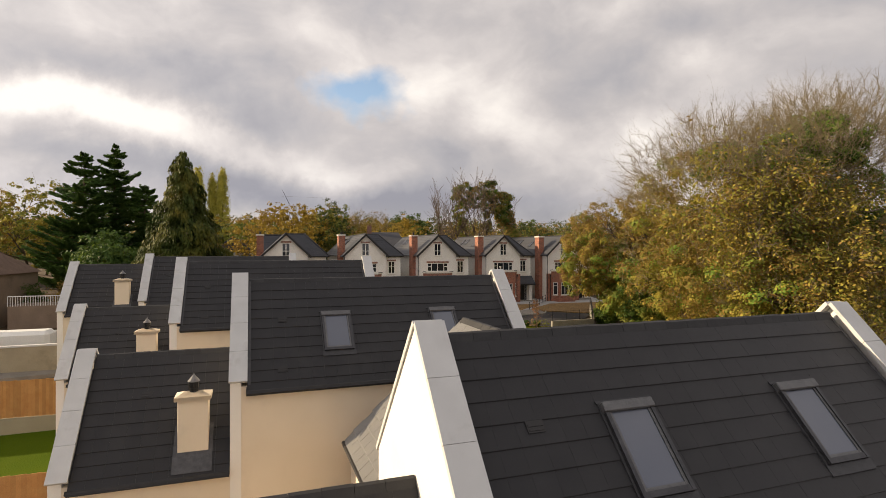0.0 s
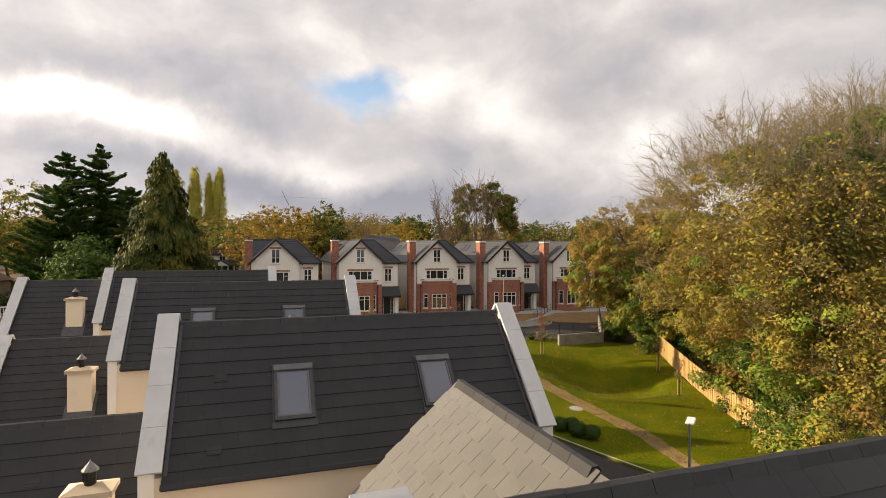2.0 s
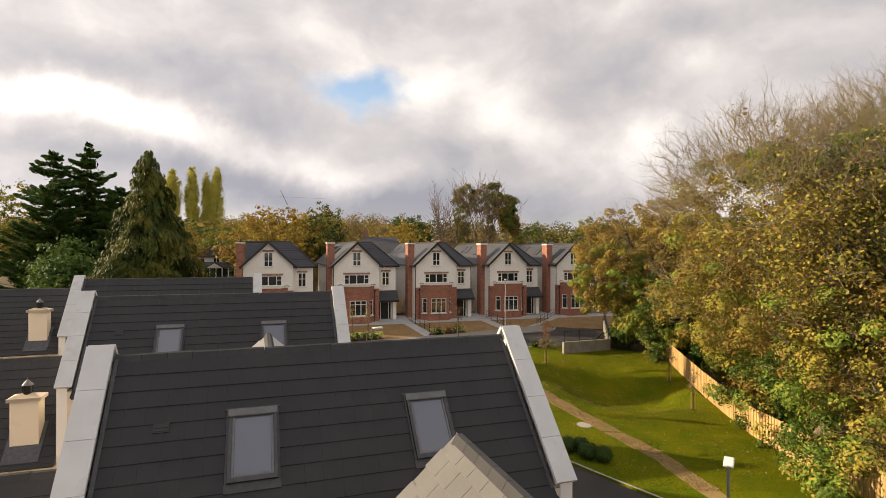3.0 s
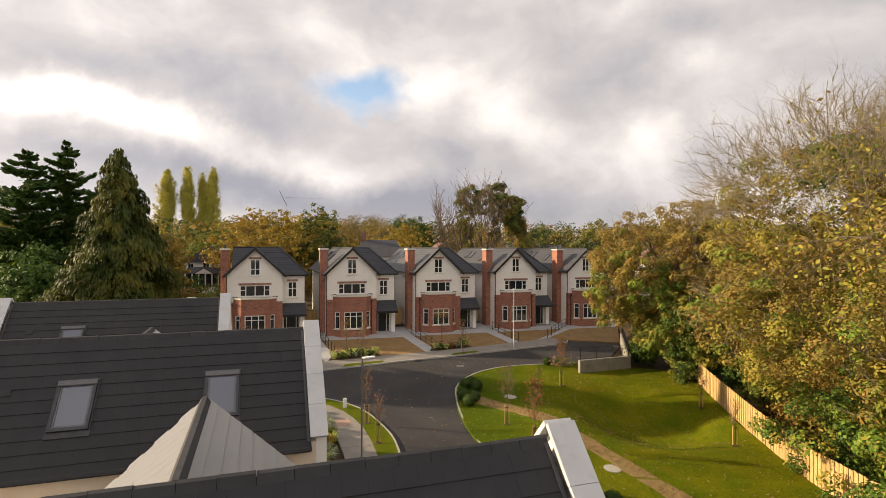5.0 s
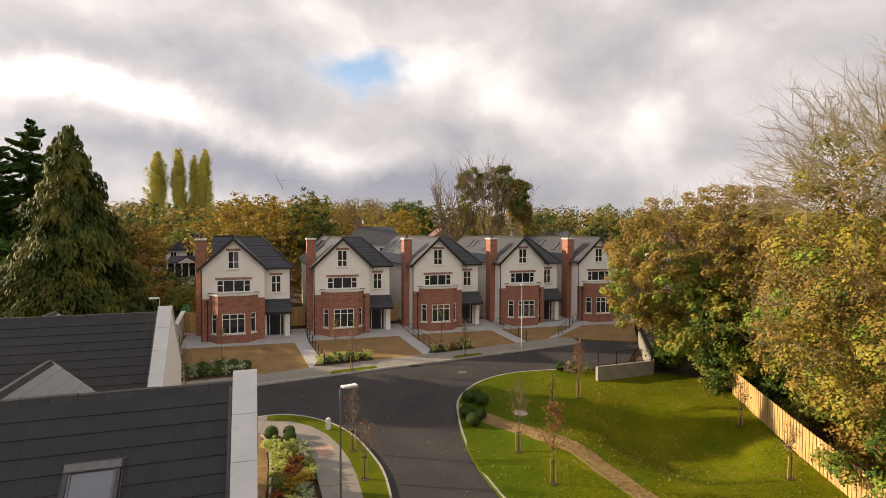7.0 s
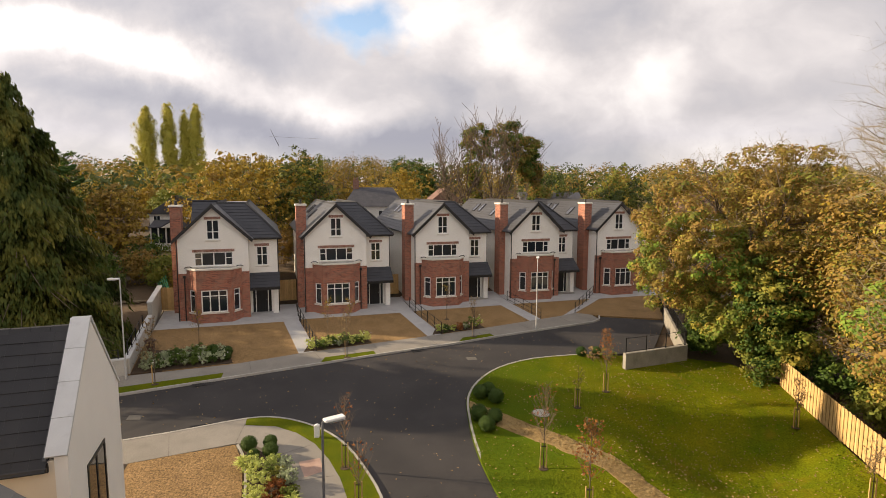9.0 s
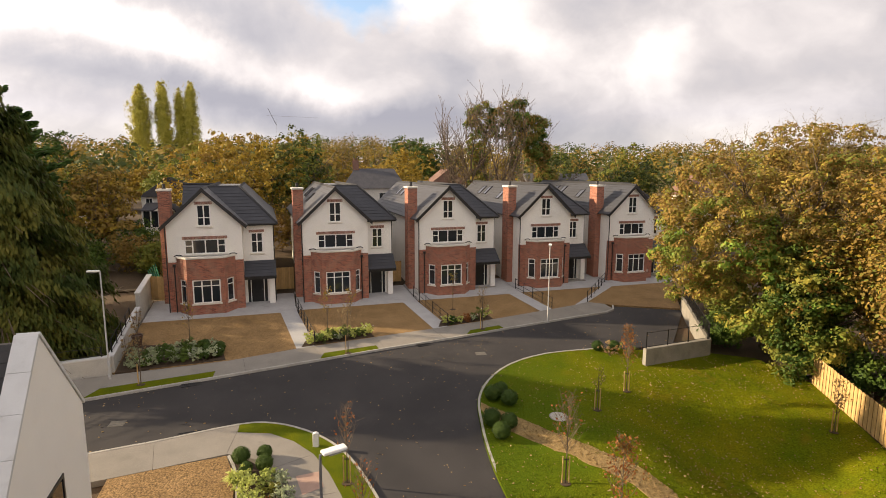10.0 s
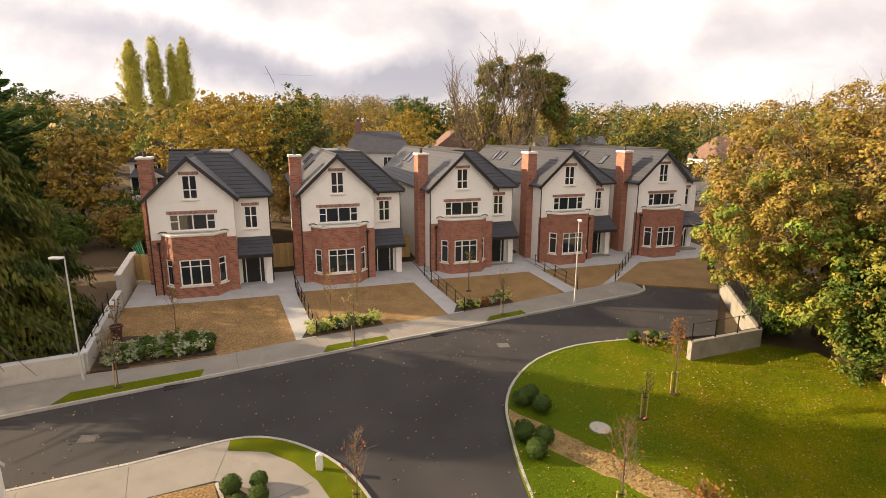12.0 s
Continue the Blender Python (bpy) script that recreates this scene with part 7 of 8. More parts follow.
def bush(at, r, h, material, label, n=700, size=0.09, seed=1, name="garden_shrub", up=0.12, flowers=0):
    rng = np.random.default_rng(seed)
    e = thing(name, Matrix.Translation((at[0], at[1], gz(*at) + up)), label, "shrub", "bedding plants")
    bm = bmesh.new()
    for k in range(7):
        a = rng.random() * 6.28
        tube(bm, [(0, 0, -0.05), (math.cos(a) * r * 0.4, math.sin(a) * r * 0.4, h * 0.5), (math.cos(a) * r * 0.7, math.sin(a) * r * 0.7, h * 0.85)], [0.014, 0.01, 0.004], 3)
    part("stem", bm, BARK, e)
    p = crown_points(rng, [(0, 0, h * 0.52, r * 0.85, r * 0.85, h * 0.46)], n, clump=r * 0.16, per=14, shell=0.4)
    leaf_mesh("foliage", p[p[:, 2] > 0], size, material, e, seed)
    if flowers:
        p = crown_points(rng, [(0, 0, h * 0.6, r, r, h * 0.5)], flowers, clump=0.04, per=6, shell=0.9)
        leaf_mesh("blossom", p[p[:, 2] > h * 0.2], 0.07, L_FLOWER, e, seed + 1)
    return e


def young_tree(at, h, leaves, label, seed, stakes=2, n=160, size=0.10, up=0.0, twigs=26, guard=True):
    """A staked sapling with thin upright twigs."""
    rng = np.random.default_rng(seed)
    z = gz(*at) + 0.1 + up
    e = thing("young_tree", Matrix.Translation((at[0], at[1], z)), label, "young tree", "staked young trees")
    bm = bmesh.new()
    tube(bm, [(0, 0, -0.1), (0.02, 0.01, h * 0.5), (0, 0, h)], [0.028, 0.02, 0.005], 5)
    tips = []
    for k in range(twigs):
        f = 0.34 + 0.6 * rng.random()
        a = rng.random() * 6.28
        L = h * 0.34 * (1.15 - f) * rng.uniform(0.7, 1.3) + 0.1
        d = Vector((math.cos(a) * 0.58, math.sin(a) * 0.58, 0.85)).normalized()
        p0 = Vector((0, 0, h * f))
        p1 = p0 + d * L * 0.5 + Vector(rng.normal(size=3) * 0.03)
        p2 = p0 + d * L + Vector((0, 0, L * 0.15))
        tube(bm, [p0, p1, p2], [0.011, 0.008, 0.004], 3)
        tips += [p1, p2]
        for j in range(3):
            q = p1.lerp(p2, rng.random())
            tube(bm, [q, q + Vector((rng.normal() * 0.14, rng.normal() * 0.14, 0.2))], [0.006, 0.003], 3)
    part("trunk", bm, BARK, e, "thin twiggy stem")
    for k in range(stakes):
        x = -0.13 + 0.26 * k
        part("stake", boxes((x - 0.022, -0.022, -0.3, x + 0.022, 0.022, 1.15)), TIMBER, e, "timber stake")
    if stakes == 2:
        part("tie", boxes((-0.13, -0.012, 1.0, 0.13, 0.012, 1.04)), GUTTER, e)
    if n:
        t = np.array([tuple(p) for p in tips])
        p = t[rng.integers(0, len(t), n)] + rng.normal(size=(n, 3)) * 0.10
        leaf_mesh("leaves", p, size, leaves, e, seed)
    disc = bmesh.new()
    bmesh.ops.create_circle(disc, cap_ends=True, radius=0.22, segments=10)
    for v in disc.verts:
        v.co.z += 0.012
        v.co.x *= 1 + 0.12 * math.sin(v.index * 2.1)
    r = bmesh.ops.extrude_face_region(disc, geom=disc.faces[:])
    for v in r["geom"]:
        if isinstance(v, bmesh.types.BMVert):
            v.co.z += 0.02
            v.co *= 0.97
    part("mulch", disc, SOIL, e)
    return e


def hl(x, y):
    return hollow(x, y)


def planting():
    # the green: staked trees and clipped balls
    young_tree((9.1, 52.3), 3.6, L_REDLEAF, "staked young tree with bare reddish twigs", 201, n=260, up=hl(9.1, 52.3), twigs=46)
    young_tree((3.95, 43.9), 3.7, L_REDLEAF, "staked young tree with bare upright twigs", 202, n=70, up=hl(3.95, 43.9), twigs=44)
    young_tree((5.2, 41.1), 3.7, L_REDLEAF, "staked young tree with orange leaves", 203, n=420, up=hl(5.2, 41.1), twigs=40)
    young_tree((6.9, 50.1), 2.2, L_DRY, "short staked sapling on the lawn", 204, n=20, up=hl(6.9, 50.1), twigs=10)
    for k, (x, y) in enumerate(((18.4, 49.3), (17.3, 42.7))):
        young_tree((x, y), 2.6, L_DRY, "staked sapling before the timber fence", 205 + k, n=110, up=hl(x, y), twigs=20)
    for k, (x, y) in enumerate(((-4.65, 43.7), (-3.62, 41.0))):
        young_tree((x, y), 3.2 - 0.5 * k, L_REDLEAF, "staked bare young tree on the grass strip", 220 + k, n=40, twigs=34 - 8 * k)
    for k, (x, y) in enumerate(((-16.9, 51.1), (-6.85, 56.05), (1.75, 60.95))):
        young_tree((x, y), 3.0, L_DRY, "staked slender tree in the footway grass", 230 + k, stakes=1, n=60, twigs=16)
    for k, (x, y, n) in enumerate(((-16.7, 56.2, 150), (-8.9, 59.6, 260), (-0.3, 64.9, 130), (-7.3, 59.6, 160))):
        young_tree((x, y), 2.9, L_GOLD, "slender garden tree with a few yellow leaves", 240 + k, stakes=0, n=n // 2, twigs=20, size=0.09)
    for x, y, r in ((1.62, 50.8, 0.42), (2.1, 51.25, 0.40), (2.45, 50.3, 0.44), (1.4, 48.3, 0.45), (2.2, 48.1, 0.40), (1.75, 47.2, 0.42), (9.0, 57.75, 0.36), (10.1, 57.85, 0.36), (6.9, 34.5, 0.45), (7.7, 33.6, 0.48), (8.4, 33.2, 0.44), (7.6, 34.6, 0.42)):
        ball_shrub((x, y), r)
    bush((9.6, 57.0), 0.9, 0.9, L_DRY, "thin brown-leaved shrub by the kerb", seed=310, n=260)
    bush((10.7, 57.2), 0.8, 0.9, L_OLIVE, "sparse shrub beside the retaining wall", seed=311, n=240)
    # corner bed
    for x, y, r in ((-9.2, 44.75, 0.36), (-8.35, 45.1, 0.30), (-8.1, 44.35, 0.34), (-8.75, 44.05, 0.26)):
        ball_shrub((x, y), r, n=1100, size=0.055)
    rnd = random.Random(9)
    row = [(-8.5, 43.2, L_VARIEG, 0.42), (-7.7, 43.4, L_VARIEG, 0.40), (-7.15, 43.45, L_SILVER, 0.36), (-8.1, 42.5, L_VARIEG, 0.45), (-7.3, 42.6, L_OLIVE, 0.40), (-6.75, 42.35, L_SILVER, 0.42), (-7.75, 41.7, L_VARIEG, 0.46), (-7.05, 41.6, L_REDLEAF, 0.46),
           (-6.35, 41.4, L_OLIVE, 0.36), (-7.5, 40.8, L_VARIEG, 0.46), (-6.85, 40.5, L_REDLEAF, 0.5), (-6.25, 40.3, L_GOLD, 0.42), (-7.2, 39.6, L_OLIVE, 0.5), (-6.5, 39.3, L_GOLD, 0.46), (-5.95, 39.2, L_SILVER, 0.4), (-6.9, 38.4, L_REDLEAF, 0.46), (-6.15, 38.2, L_VARIEG, 0.5), (-6.5, 37.3, L_IVY, 0.5), (-5.8, 37.0, L_SILVER, 0.46), (-6.2, 36.2, L_OLIVE, 0.5), (-5.4, 36.0, L_VARIEG, 0.4)]
    for k, (x, y, m, r) in enumerate(row):
        bush((x, y), r * 1.25, r * rnd.uniform(1.5, 2.1), m, {"leaves_variegated": "yellow variegated shrub in the corner bed", "leaves_silver": "pale silvery shrub in the corner bed", "leaves_red": "red-leaved shrub in the corner bed"}.get(m.name, "low green shrub in the corner bed"), seed=320 + k, n=900, size=0.08)
    for k, (x, y) in enumerate(((-6.15, 40.9), (-5.75, 38.6), (-7.0, 37.6), (-5.3, 37.0), (-8.95, 43.3))):
        tuft((x, y), 0.5, 0.6, L_SILVER if k % 2 else L_VARIEG, "spiky striped plant in the corner bed", seed=k)
    # beds before the houses
    def bed(poly, label="dark soil bed along the footway"):
        tagged(sheet("garden_bed", poly, 0.135, SOIL, depth=0.1), label, "garden bed", kind="structure")
    bed([(-19.0, 52.3), (-13.8, 54.45), (-14.7, 56.2), (-18.9, 56.2), (-20.3, 55.9)])
    bed([(-9.9, 56.65), (-5.6, 58.85), (-6.3, 60.1), (-9.9, 58.4)])
    bed([(-1.35, 61.0), (2.7, 63.1), (2.3, 63.9), (-1.2, 62.2)])
    mats = [L_SILVER, L_IVY, L_VARIEG, L_BOX, L_OLIVE, L_REDLEAF]
    k = 0
    for (x0, y0), (x1, y1), depth, rows, cols, pick in (((-18.6, 52.75), (-14.2, 54.65), 2.2, 4, 9, (0, 1, 2, 1, 4, 3)), ((-9.6, 57.0), (-5.95, 58.9), 0.95, 2, 9, (2, 2, 5, 1, 2, 3)), ((-1.0, 61.35), (2.3, 63.05), 0.6, 1, 7, (2, 1, 2, 5))):
        for j in range(rows):
            for i in range(cols):
                x = lerp(x0, x1, (i + rnd.uniform(-0.25, 0.25) + 0.5) / cols) - depth * 0.45 * j / max(rows, 1)
                y = lerp(y0, y1, (i + 0.5) / cols) + depth * 0.9 * (j + rnd.uniform(0, 0.5)) / max(rows, 1)
                m = mats[pick[(i * 2 + j * 3 + k) % len(pick)]]
                k += 1
                r = rnd.uniform(0.32, 0.48)
                if m is L_BOX:
                    ball_shrub((x, y), r * 0.95, n=500)
                elif k % 6 == 5:
                    tuft((x, y), 0.45, 0.5, L_SILVER, "spiky silver-green plant in the house bed", seed=k, blades=46)
                else:
                    bush((x, y), r * 1.25, r * rnd.uniform(1.4, 2.1), m, "low mixed shrub in the house bed", seed=400 + k, n=520, size=0.085, flowers=14 if j == 0 else 0)
    for x, y in ((-14.6, 55.6), (-15.1, 55.1), (-14.4, 54.9), (-15.6, 55.8)):
        ball_shrub((x, y), 0.36, n=500)
    # pot with a reddish shrub
    e = thing("plant_pot", Matrix.Translation((-19.6, 55.6, gz(-19.6, 55.6) + 0.13)), "tall dark brown pot with a thin shrub", "plant pot")
    part("pot", lathe(bmesh.new(), [(0.20, 0), (0.30, 0.75), (0.34, 0.78), (0.34, 0.86), (0.28, 0.86), (0.27, 0.78)], sides=16), TERRACOTTA, e)
    bush((-19.6, 55.6), 0.5, 1.9, L_DRY, "thin orange-leaved shrub growing in the pot", seed=470, n=260, up=0.95)
    bush((-18.9, 53.4), 0.5, 2.0, L_DRY, "sparse orange shrub by the garden wall", seed=471, n=220)


def bollard(at):
    e = thing("bollard", Matrix.Translation((at[0], at[1], gz(*at) + 0.1)), "white square bollard in the grass strip", "bollard")
    part("shaft", boxes((-0.12, -0.09, -0.1, 0.12, 0.09, 0.60), bevel=0.012), FRAME, e)
    part("top", prisms(([(-0.12, -0.09, 0.601), (0.12, -0.09, 0.601), (0.0, -0.09, 0.65)], (0, 0.18, 0))), FRAME, e)


def disc_cover(at, r, material, label, up=0.004, square=False, name="manhole_cover"):
    z = gz(*at) + up + (hollow(*at) if material is MANHOLE else 0)
    e = thing(name, Matrix.Translation((at[0], at[1], z)) @ pose(0, 0, 0, 4.0, 1.7, 12), label, "manhole cover")
    bm = bmesh.new()
    if square:
        box(bm, -r, -r * 0.75, -0.03, r, r * 0.75, 0.012, bevel=0.006)
    else:
        lathe(bm, [(r, -0.03), (r, 0.012), (r * 0.93, 0.018)], sides=20)
    part("cover", bm, material, e)
    part("rim", lathe(bmesh.new(), [(r * 1.12, -0.03), (r * 1.12, 0.006), (r * 1.02, 0.006)], sides=20) if not square else boxes((-r * 1.1, -r * 0.85, -0.03, r * 1.1, r * 0.85, 0.004)), CONCRETE if not square else ROADPATCH, e)


def gully(at, ang):
    e = thing("road_gully", pose(at[0], at[1], gz(*at) + 0.006, 4, 1.7, ang), "black slotted drain grating by the kerb", "drain")
    part("frame", boxes((-0.65, -0.18, -0.02, 0.65, -0.14, 0.012), (-0.65, 0.14, -0.02, 0.65, 0.18, 0.012)), BLACK_METAL, e)
    for k in range(14):
        x = -0.62 + k * 0.092
        part("bar", boxes((x, -0.14, -0.02, x + 0.04, 0.14, 0.01)), BLACK_METAL, e)


def wall_rail(name, line, h0, label, h=1.0, bars=0.12, step=1.8):
    """A black railing on top of a wall."""
    e = thing(name, Matrix(), label, "railing", "wall railings")
    p = resample(line, step)
    P3 = [Vector((q.x, q.y, gz(q.x, q.y) + h0)) for q in p]
    for q in P3:
        part("post", boxes((q.x - 0.025, q.y - 0.025, q.z - 0.05, q.x + 0.025, q.y + 0.025, q.z + h)), BLACK_METAL, e)
    for z in (h - 0.05, 0.12):
        part("rail", tube(bmesh.new(), [q + Vector((0, 0, z)) for q in P3], [0.018] * len(P3), 4), BLACK_METAL, e)
    if bars:
        bm = boxes((-0.007, -0.007, 0.12, 0.007, 0.007, h - 0.05))
        me = bpy.data.meshes.new("bar")
        bm.to_mesh(me)
        bm.free()
        me.materials.append(BLACK_METAL)
        for q in resample(line, bars):
            share("bar", me, e, Matrix.Translation((q.x, q.y, gz(q.x, q.y) + h0)))
    return e


def timber_gate(a, b, h, label, name="side_gate"):
    """A boarded screen between two points."""
    a, b = Vector(a), Vector(b)
    L = (b - a).length
    ang = math.degrees(math.atan2(b.y - a.y, b.x - a.x))
    e = thing(name, pose(a.x, a.y, gz(a.x, a.y) + 0.1, 0, 0, ang), label, "gate", "side gates")
    n = max(3, round(L / 0.14))
    for k in range(n):
        part("board", boxes((L * k / n + 0.003, -0.012, 0.03, L * (k + 1) / n - 0.003, 0.012, h - 0.015 * (k % 2))), TIMBER, e)
    for z in (0.3, h - 0.3):
        part("rail", boxes((0, 0.013, z, L, 0.05, z + 0.09)), TIMBER, e)


def garden_fence(a, b, z0, h0, h1, label):
    """Rendered plinth with upright boards above."""
    a, b = Vector(a), Vector(b)
    L = (b - a).length
    ang = math.degrees(math.atan2(b.y - a.y, b.x - a.x))
    e = thing("board_fence", pose(a.x, a.y, z0, 0, 0, ang), label, "fence", "back garden fences")
    part("plinth", boxes((0, -0.1, -0.6, L, 0.1, h0)), STAINWALL, e, "stained concrete plinth")
    n = round(L / 0.16)
    me = None
    for k in range(n):
        if me is None:
            me = part("board", boxes((0.004, -0.016, h0 + 0.01, 0.152, 0.016, h1), (0.13, -0.03, h0 + 0.01, 0.17, -0.017, h1)), TIMBER_O, e).data
        else:
            share("board", me, e, Matrix.Translation((k * L / n, 0, 0.01 * (k % 3))))
    return e


def simple_house(at, ang, w, d, base, eave, ridge, wallm, roofm, label, along=True, chim=None, wins=(), hip=0.0, name="far_house"):
    """A distant house: walls, overhanging gabled or hipped roof, windows, a chimney. Local x is the front."""
    e = thing(name, pose(at[0], at[1], base, 0, 0, ang), label, "house", "houses beyond")
    ev, rg = eave - base, ridge - base
    part("wall", boxes((0, 0, -1.5, w, d, ev)), wallm, e)
    o = 0.3
    bm = bmesh.new()
    if along:
        r = [(-o + hip, d / 2, rg), (w + o - hip, d / 2, rg)]
    else:
        r = [(w / 2, -o + hip, rg), (w / 2, d + o - hip, rg)]
    c = [(-o, -o, ev - 0.15), (w + o, -o, ev - 0.15), (w + o, d + o, ev - 0.15), (-o, d + o, ev - 0.15)]
    v = [bm.verts.new(p) for p in c + r]
    for f in ([(0, 1, 5, 4), (1, 2, 5), (2, 3, 4, 5), (3, 0, 4)] if along else [(0, 1, 4), (1, 2, 5, 4), (2, 3, 5), (3, 0, 4, 5)]):
        bm.faces.new([v[i] for i in f])
    bm.faces.new((v[3], v[2], v[1], v[0]))
    bmesh.ops.recalc_face_normals(bm, faces=bm.faces[:])
    part("roof", bm, roofm, e)
    if not hip:
        if along:
            for x in (-0.01, w - 0.19):
                part("gable", prisms(([(x, 0, ev), (x, d, ev), (x, d / 2, rg - 0.25)], (0.2, 0, 0))), wallm, e)
        else:
            part("gable", prisms(([(0, -0.01, ev), (w, -0.01, ev), (w / 2, -0.01, rg - 0.25)], (0, 0.2, 0))), wallm, e)
    for x, z, ww, hh in wins:
        q = new("window")
        q.parent = e
        part("frame", boxes((x, -0.04, z, x + 0.08, 0.02, z + hh), (x + ww - 0.08, -0.04, z, x + ww, 0.02, z + hh), (x + 0.08, -0.04, z, x + ww - 0.08, 0.02, z + 0.08), (x + 0.08, -0.04, z + hh - 0.08, x + ww - 0.08, 0.02, z + hh), (x + ww / 2 - 0.03, -0.04, z + 0.08, x + ww / 2 + 0.03, 0.02, z + hh - 0.08)), FRAME, q)
        part("pane", boxes((x + 0.08, -0.02, z + 0.08, x + ww - 0.08, -0.012, z + hh - 0.08)), GLASS, q)
    if chim:
        x, y, top = chim
        q = new("chimney")
        q.parent = e
        part("shaft", boxes((x, y, ev, x + 0.9, y + 0.6, top - base)), BRICK_BROWN, q)
        for k in range(2):
            part("pot", lathe(bmesh.new(), [(0.12, top - base), (0.10, top - base + 0.4)], (x + 0.25 + 0.4 * k, y + 0.3, 0), 8), RED_TILE, q)
    return e


def villa_beyond():
    """The white house among the trees: a gable with small windows and a pedimented porch before it."""
    e = simple_house((-40.6, 94.0), 10, 7.0, 9, 4.3, 8.9, 11.3, RENDER_FAR, DARK_SLATE, "white gabled house with a slate roof and a glazed porch", along=False, wins=((2.7, 3.5, 1.0, 0.9), (0.5, 3.2, 0.9, 1.1), (5.5, 3.2, 0.9, 1.1)), chim=(5.4, 4.0, 12.6))
    p = new("porch")
    p.parent = e
    p["label"] = "glazed white porch with a slate roof"
    part("roof", prisms(([(0.6, -2.3, 2.75), (6.6, -2.3, 2.75), (6.6, -0.05, 3.6), (0.6, -0.05, 3.6)], (0, 0, 0.12))), DARK_SLATE, p)
    part("pediment", prisms(([(1.9, -2.5, 2.75), (5.1, -2.5, 2.75), (3.5, -2.5, 3.75)], (0, 1.8, 0))), DARK_SLATE, p)
    part("pediment_face", prisms(([(2.2, -2.53, 2.78), (4.8, -2.53, 2.78), (3.5, -2.53, 3.55)], (0, 0.025, 0))), RENDER_FAR, p)
    part("wall", boxes((0.7, -2.15, -1.5, 6.5, -2.0, 0.7)), RENDER_FAR, p)
    for k in range(7):
        x = 0.7 + k * 0.95
        part("column", boxes((x, -2.2, 0.7, x + 0.16, -1.98, 2.75)), FRAME, p)
    part("glazing", boxes((0.8, -2.06, 0.7, 6.5, -2.03, 2.72)), GLASS, p)


def scatter_leaves(name, n, region, up, size, seed, material, label):
    """Fallen leaves lying on a piece of ground."""
    rng = np.random.default_rng(seed)
    x0, x1, y0, y1 = region
    out = []
    poly = [Vector(p) for p in {"lawn_leaves": GREEN, "wood_chips": PATH_RAGGED}.get(name, ROAD)]

    def inside(x, y):
        c = False
        for a, b in zip(poly, poly[1:] + poly[:1]):
            if (a.y > y) != (b.y > y) and x < (b.x - a.x) * (y - a.y) / (b.y - a.y) + a.x:
                c = not c
        return c
    while len(out) < n:
        x, y = rng.uniform(x0, x1), rng.uniform(y0, y1)
        if name == "lawn_leaves" and rng.random() > 0.25 + 0.75 * math.exp(-((x - 14) ** 2 + (y - 49) ** 2) / 60):
            continue
        if inside(x, y):
            out.append((x, y, gz(x, y) + up + (hollow(x, y) if name != "road_leaves" else 0)))
    o = leaf_mesh(name, np.array(out), size, material, None, seed, squash=0.15)
    return tagged(o, label, "fallen leaves", kind="stuff")


def grass_blades(n=75000):
    rng = np.random.default_rng(12)
    poly = [Vector(p) for p in GREEN]
    xy = np.stack([rng.uniform(0.8, 21, n), rng.uniform(30, 58.5, n)], 1)
    ins = np.zeros(n, bool)
    for a, b in zip(poly, poly[1:] + poly[:1]):
        if a.y != b.y:
            ins ^= ((a.y > xy[:, 1]) != (b.y > xy[:, 1])) & (xy[:, 0] < (b.x - a.x) * (xy[:, 1] - a.y) / (b.y - a.y) + a.x)
    xy = xy[ins]
    z = np.array([gz(x, y) + hollow(x, y) + 0.12 for x, y in xy])
    keep = np.array([not (abs(((x - 1.0) * 0.72 + (y - 49.6) * 0.69)) < 0.75 and x < 9) for x, y in xy])
    p = np.column_stack([xy, z])[keep]
    o = leaf_mesh("grass_tufts", p, 0.05, L_GRASS, None, 3, squash=1.2, droop=-0.5)
    tagged(o, "short blades of mown grass", "grass", kind="stuff")


def crane():
    e = thing("tower_crane", Matrix.Translation((-75.0, 262.0, 3.5)), "thin far-off tower crane above the trees", "crane")
    part("mast", tube(bmesh.new(), [(0, 0, 0), (0, 0, 30)], [0.035, 0.03], 4), LAMP_GREY, e)
    part("jib", tube(bmesh.new(), [(-4, 0, 31.5), (19, 0, 30.5)], [0.06, 0.05], 4), LAMP_GREY, e)
    part("counter_jib", tube(bmesh.new(), [(0, 0, 27.5), (-3.4, 0, 34.5)], [0.16, 0.10], 4), LAMP_DARK, e)


LOGS = (((-29.6, 66.0), (-25.8, 67.9), 0.14), ((-29.0, 67.4), (-26.8, 67.0), 0.10))


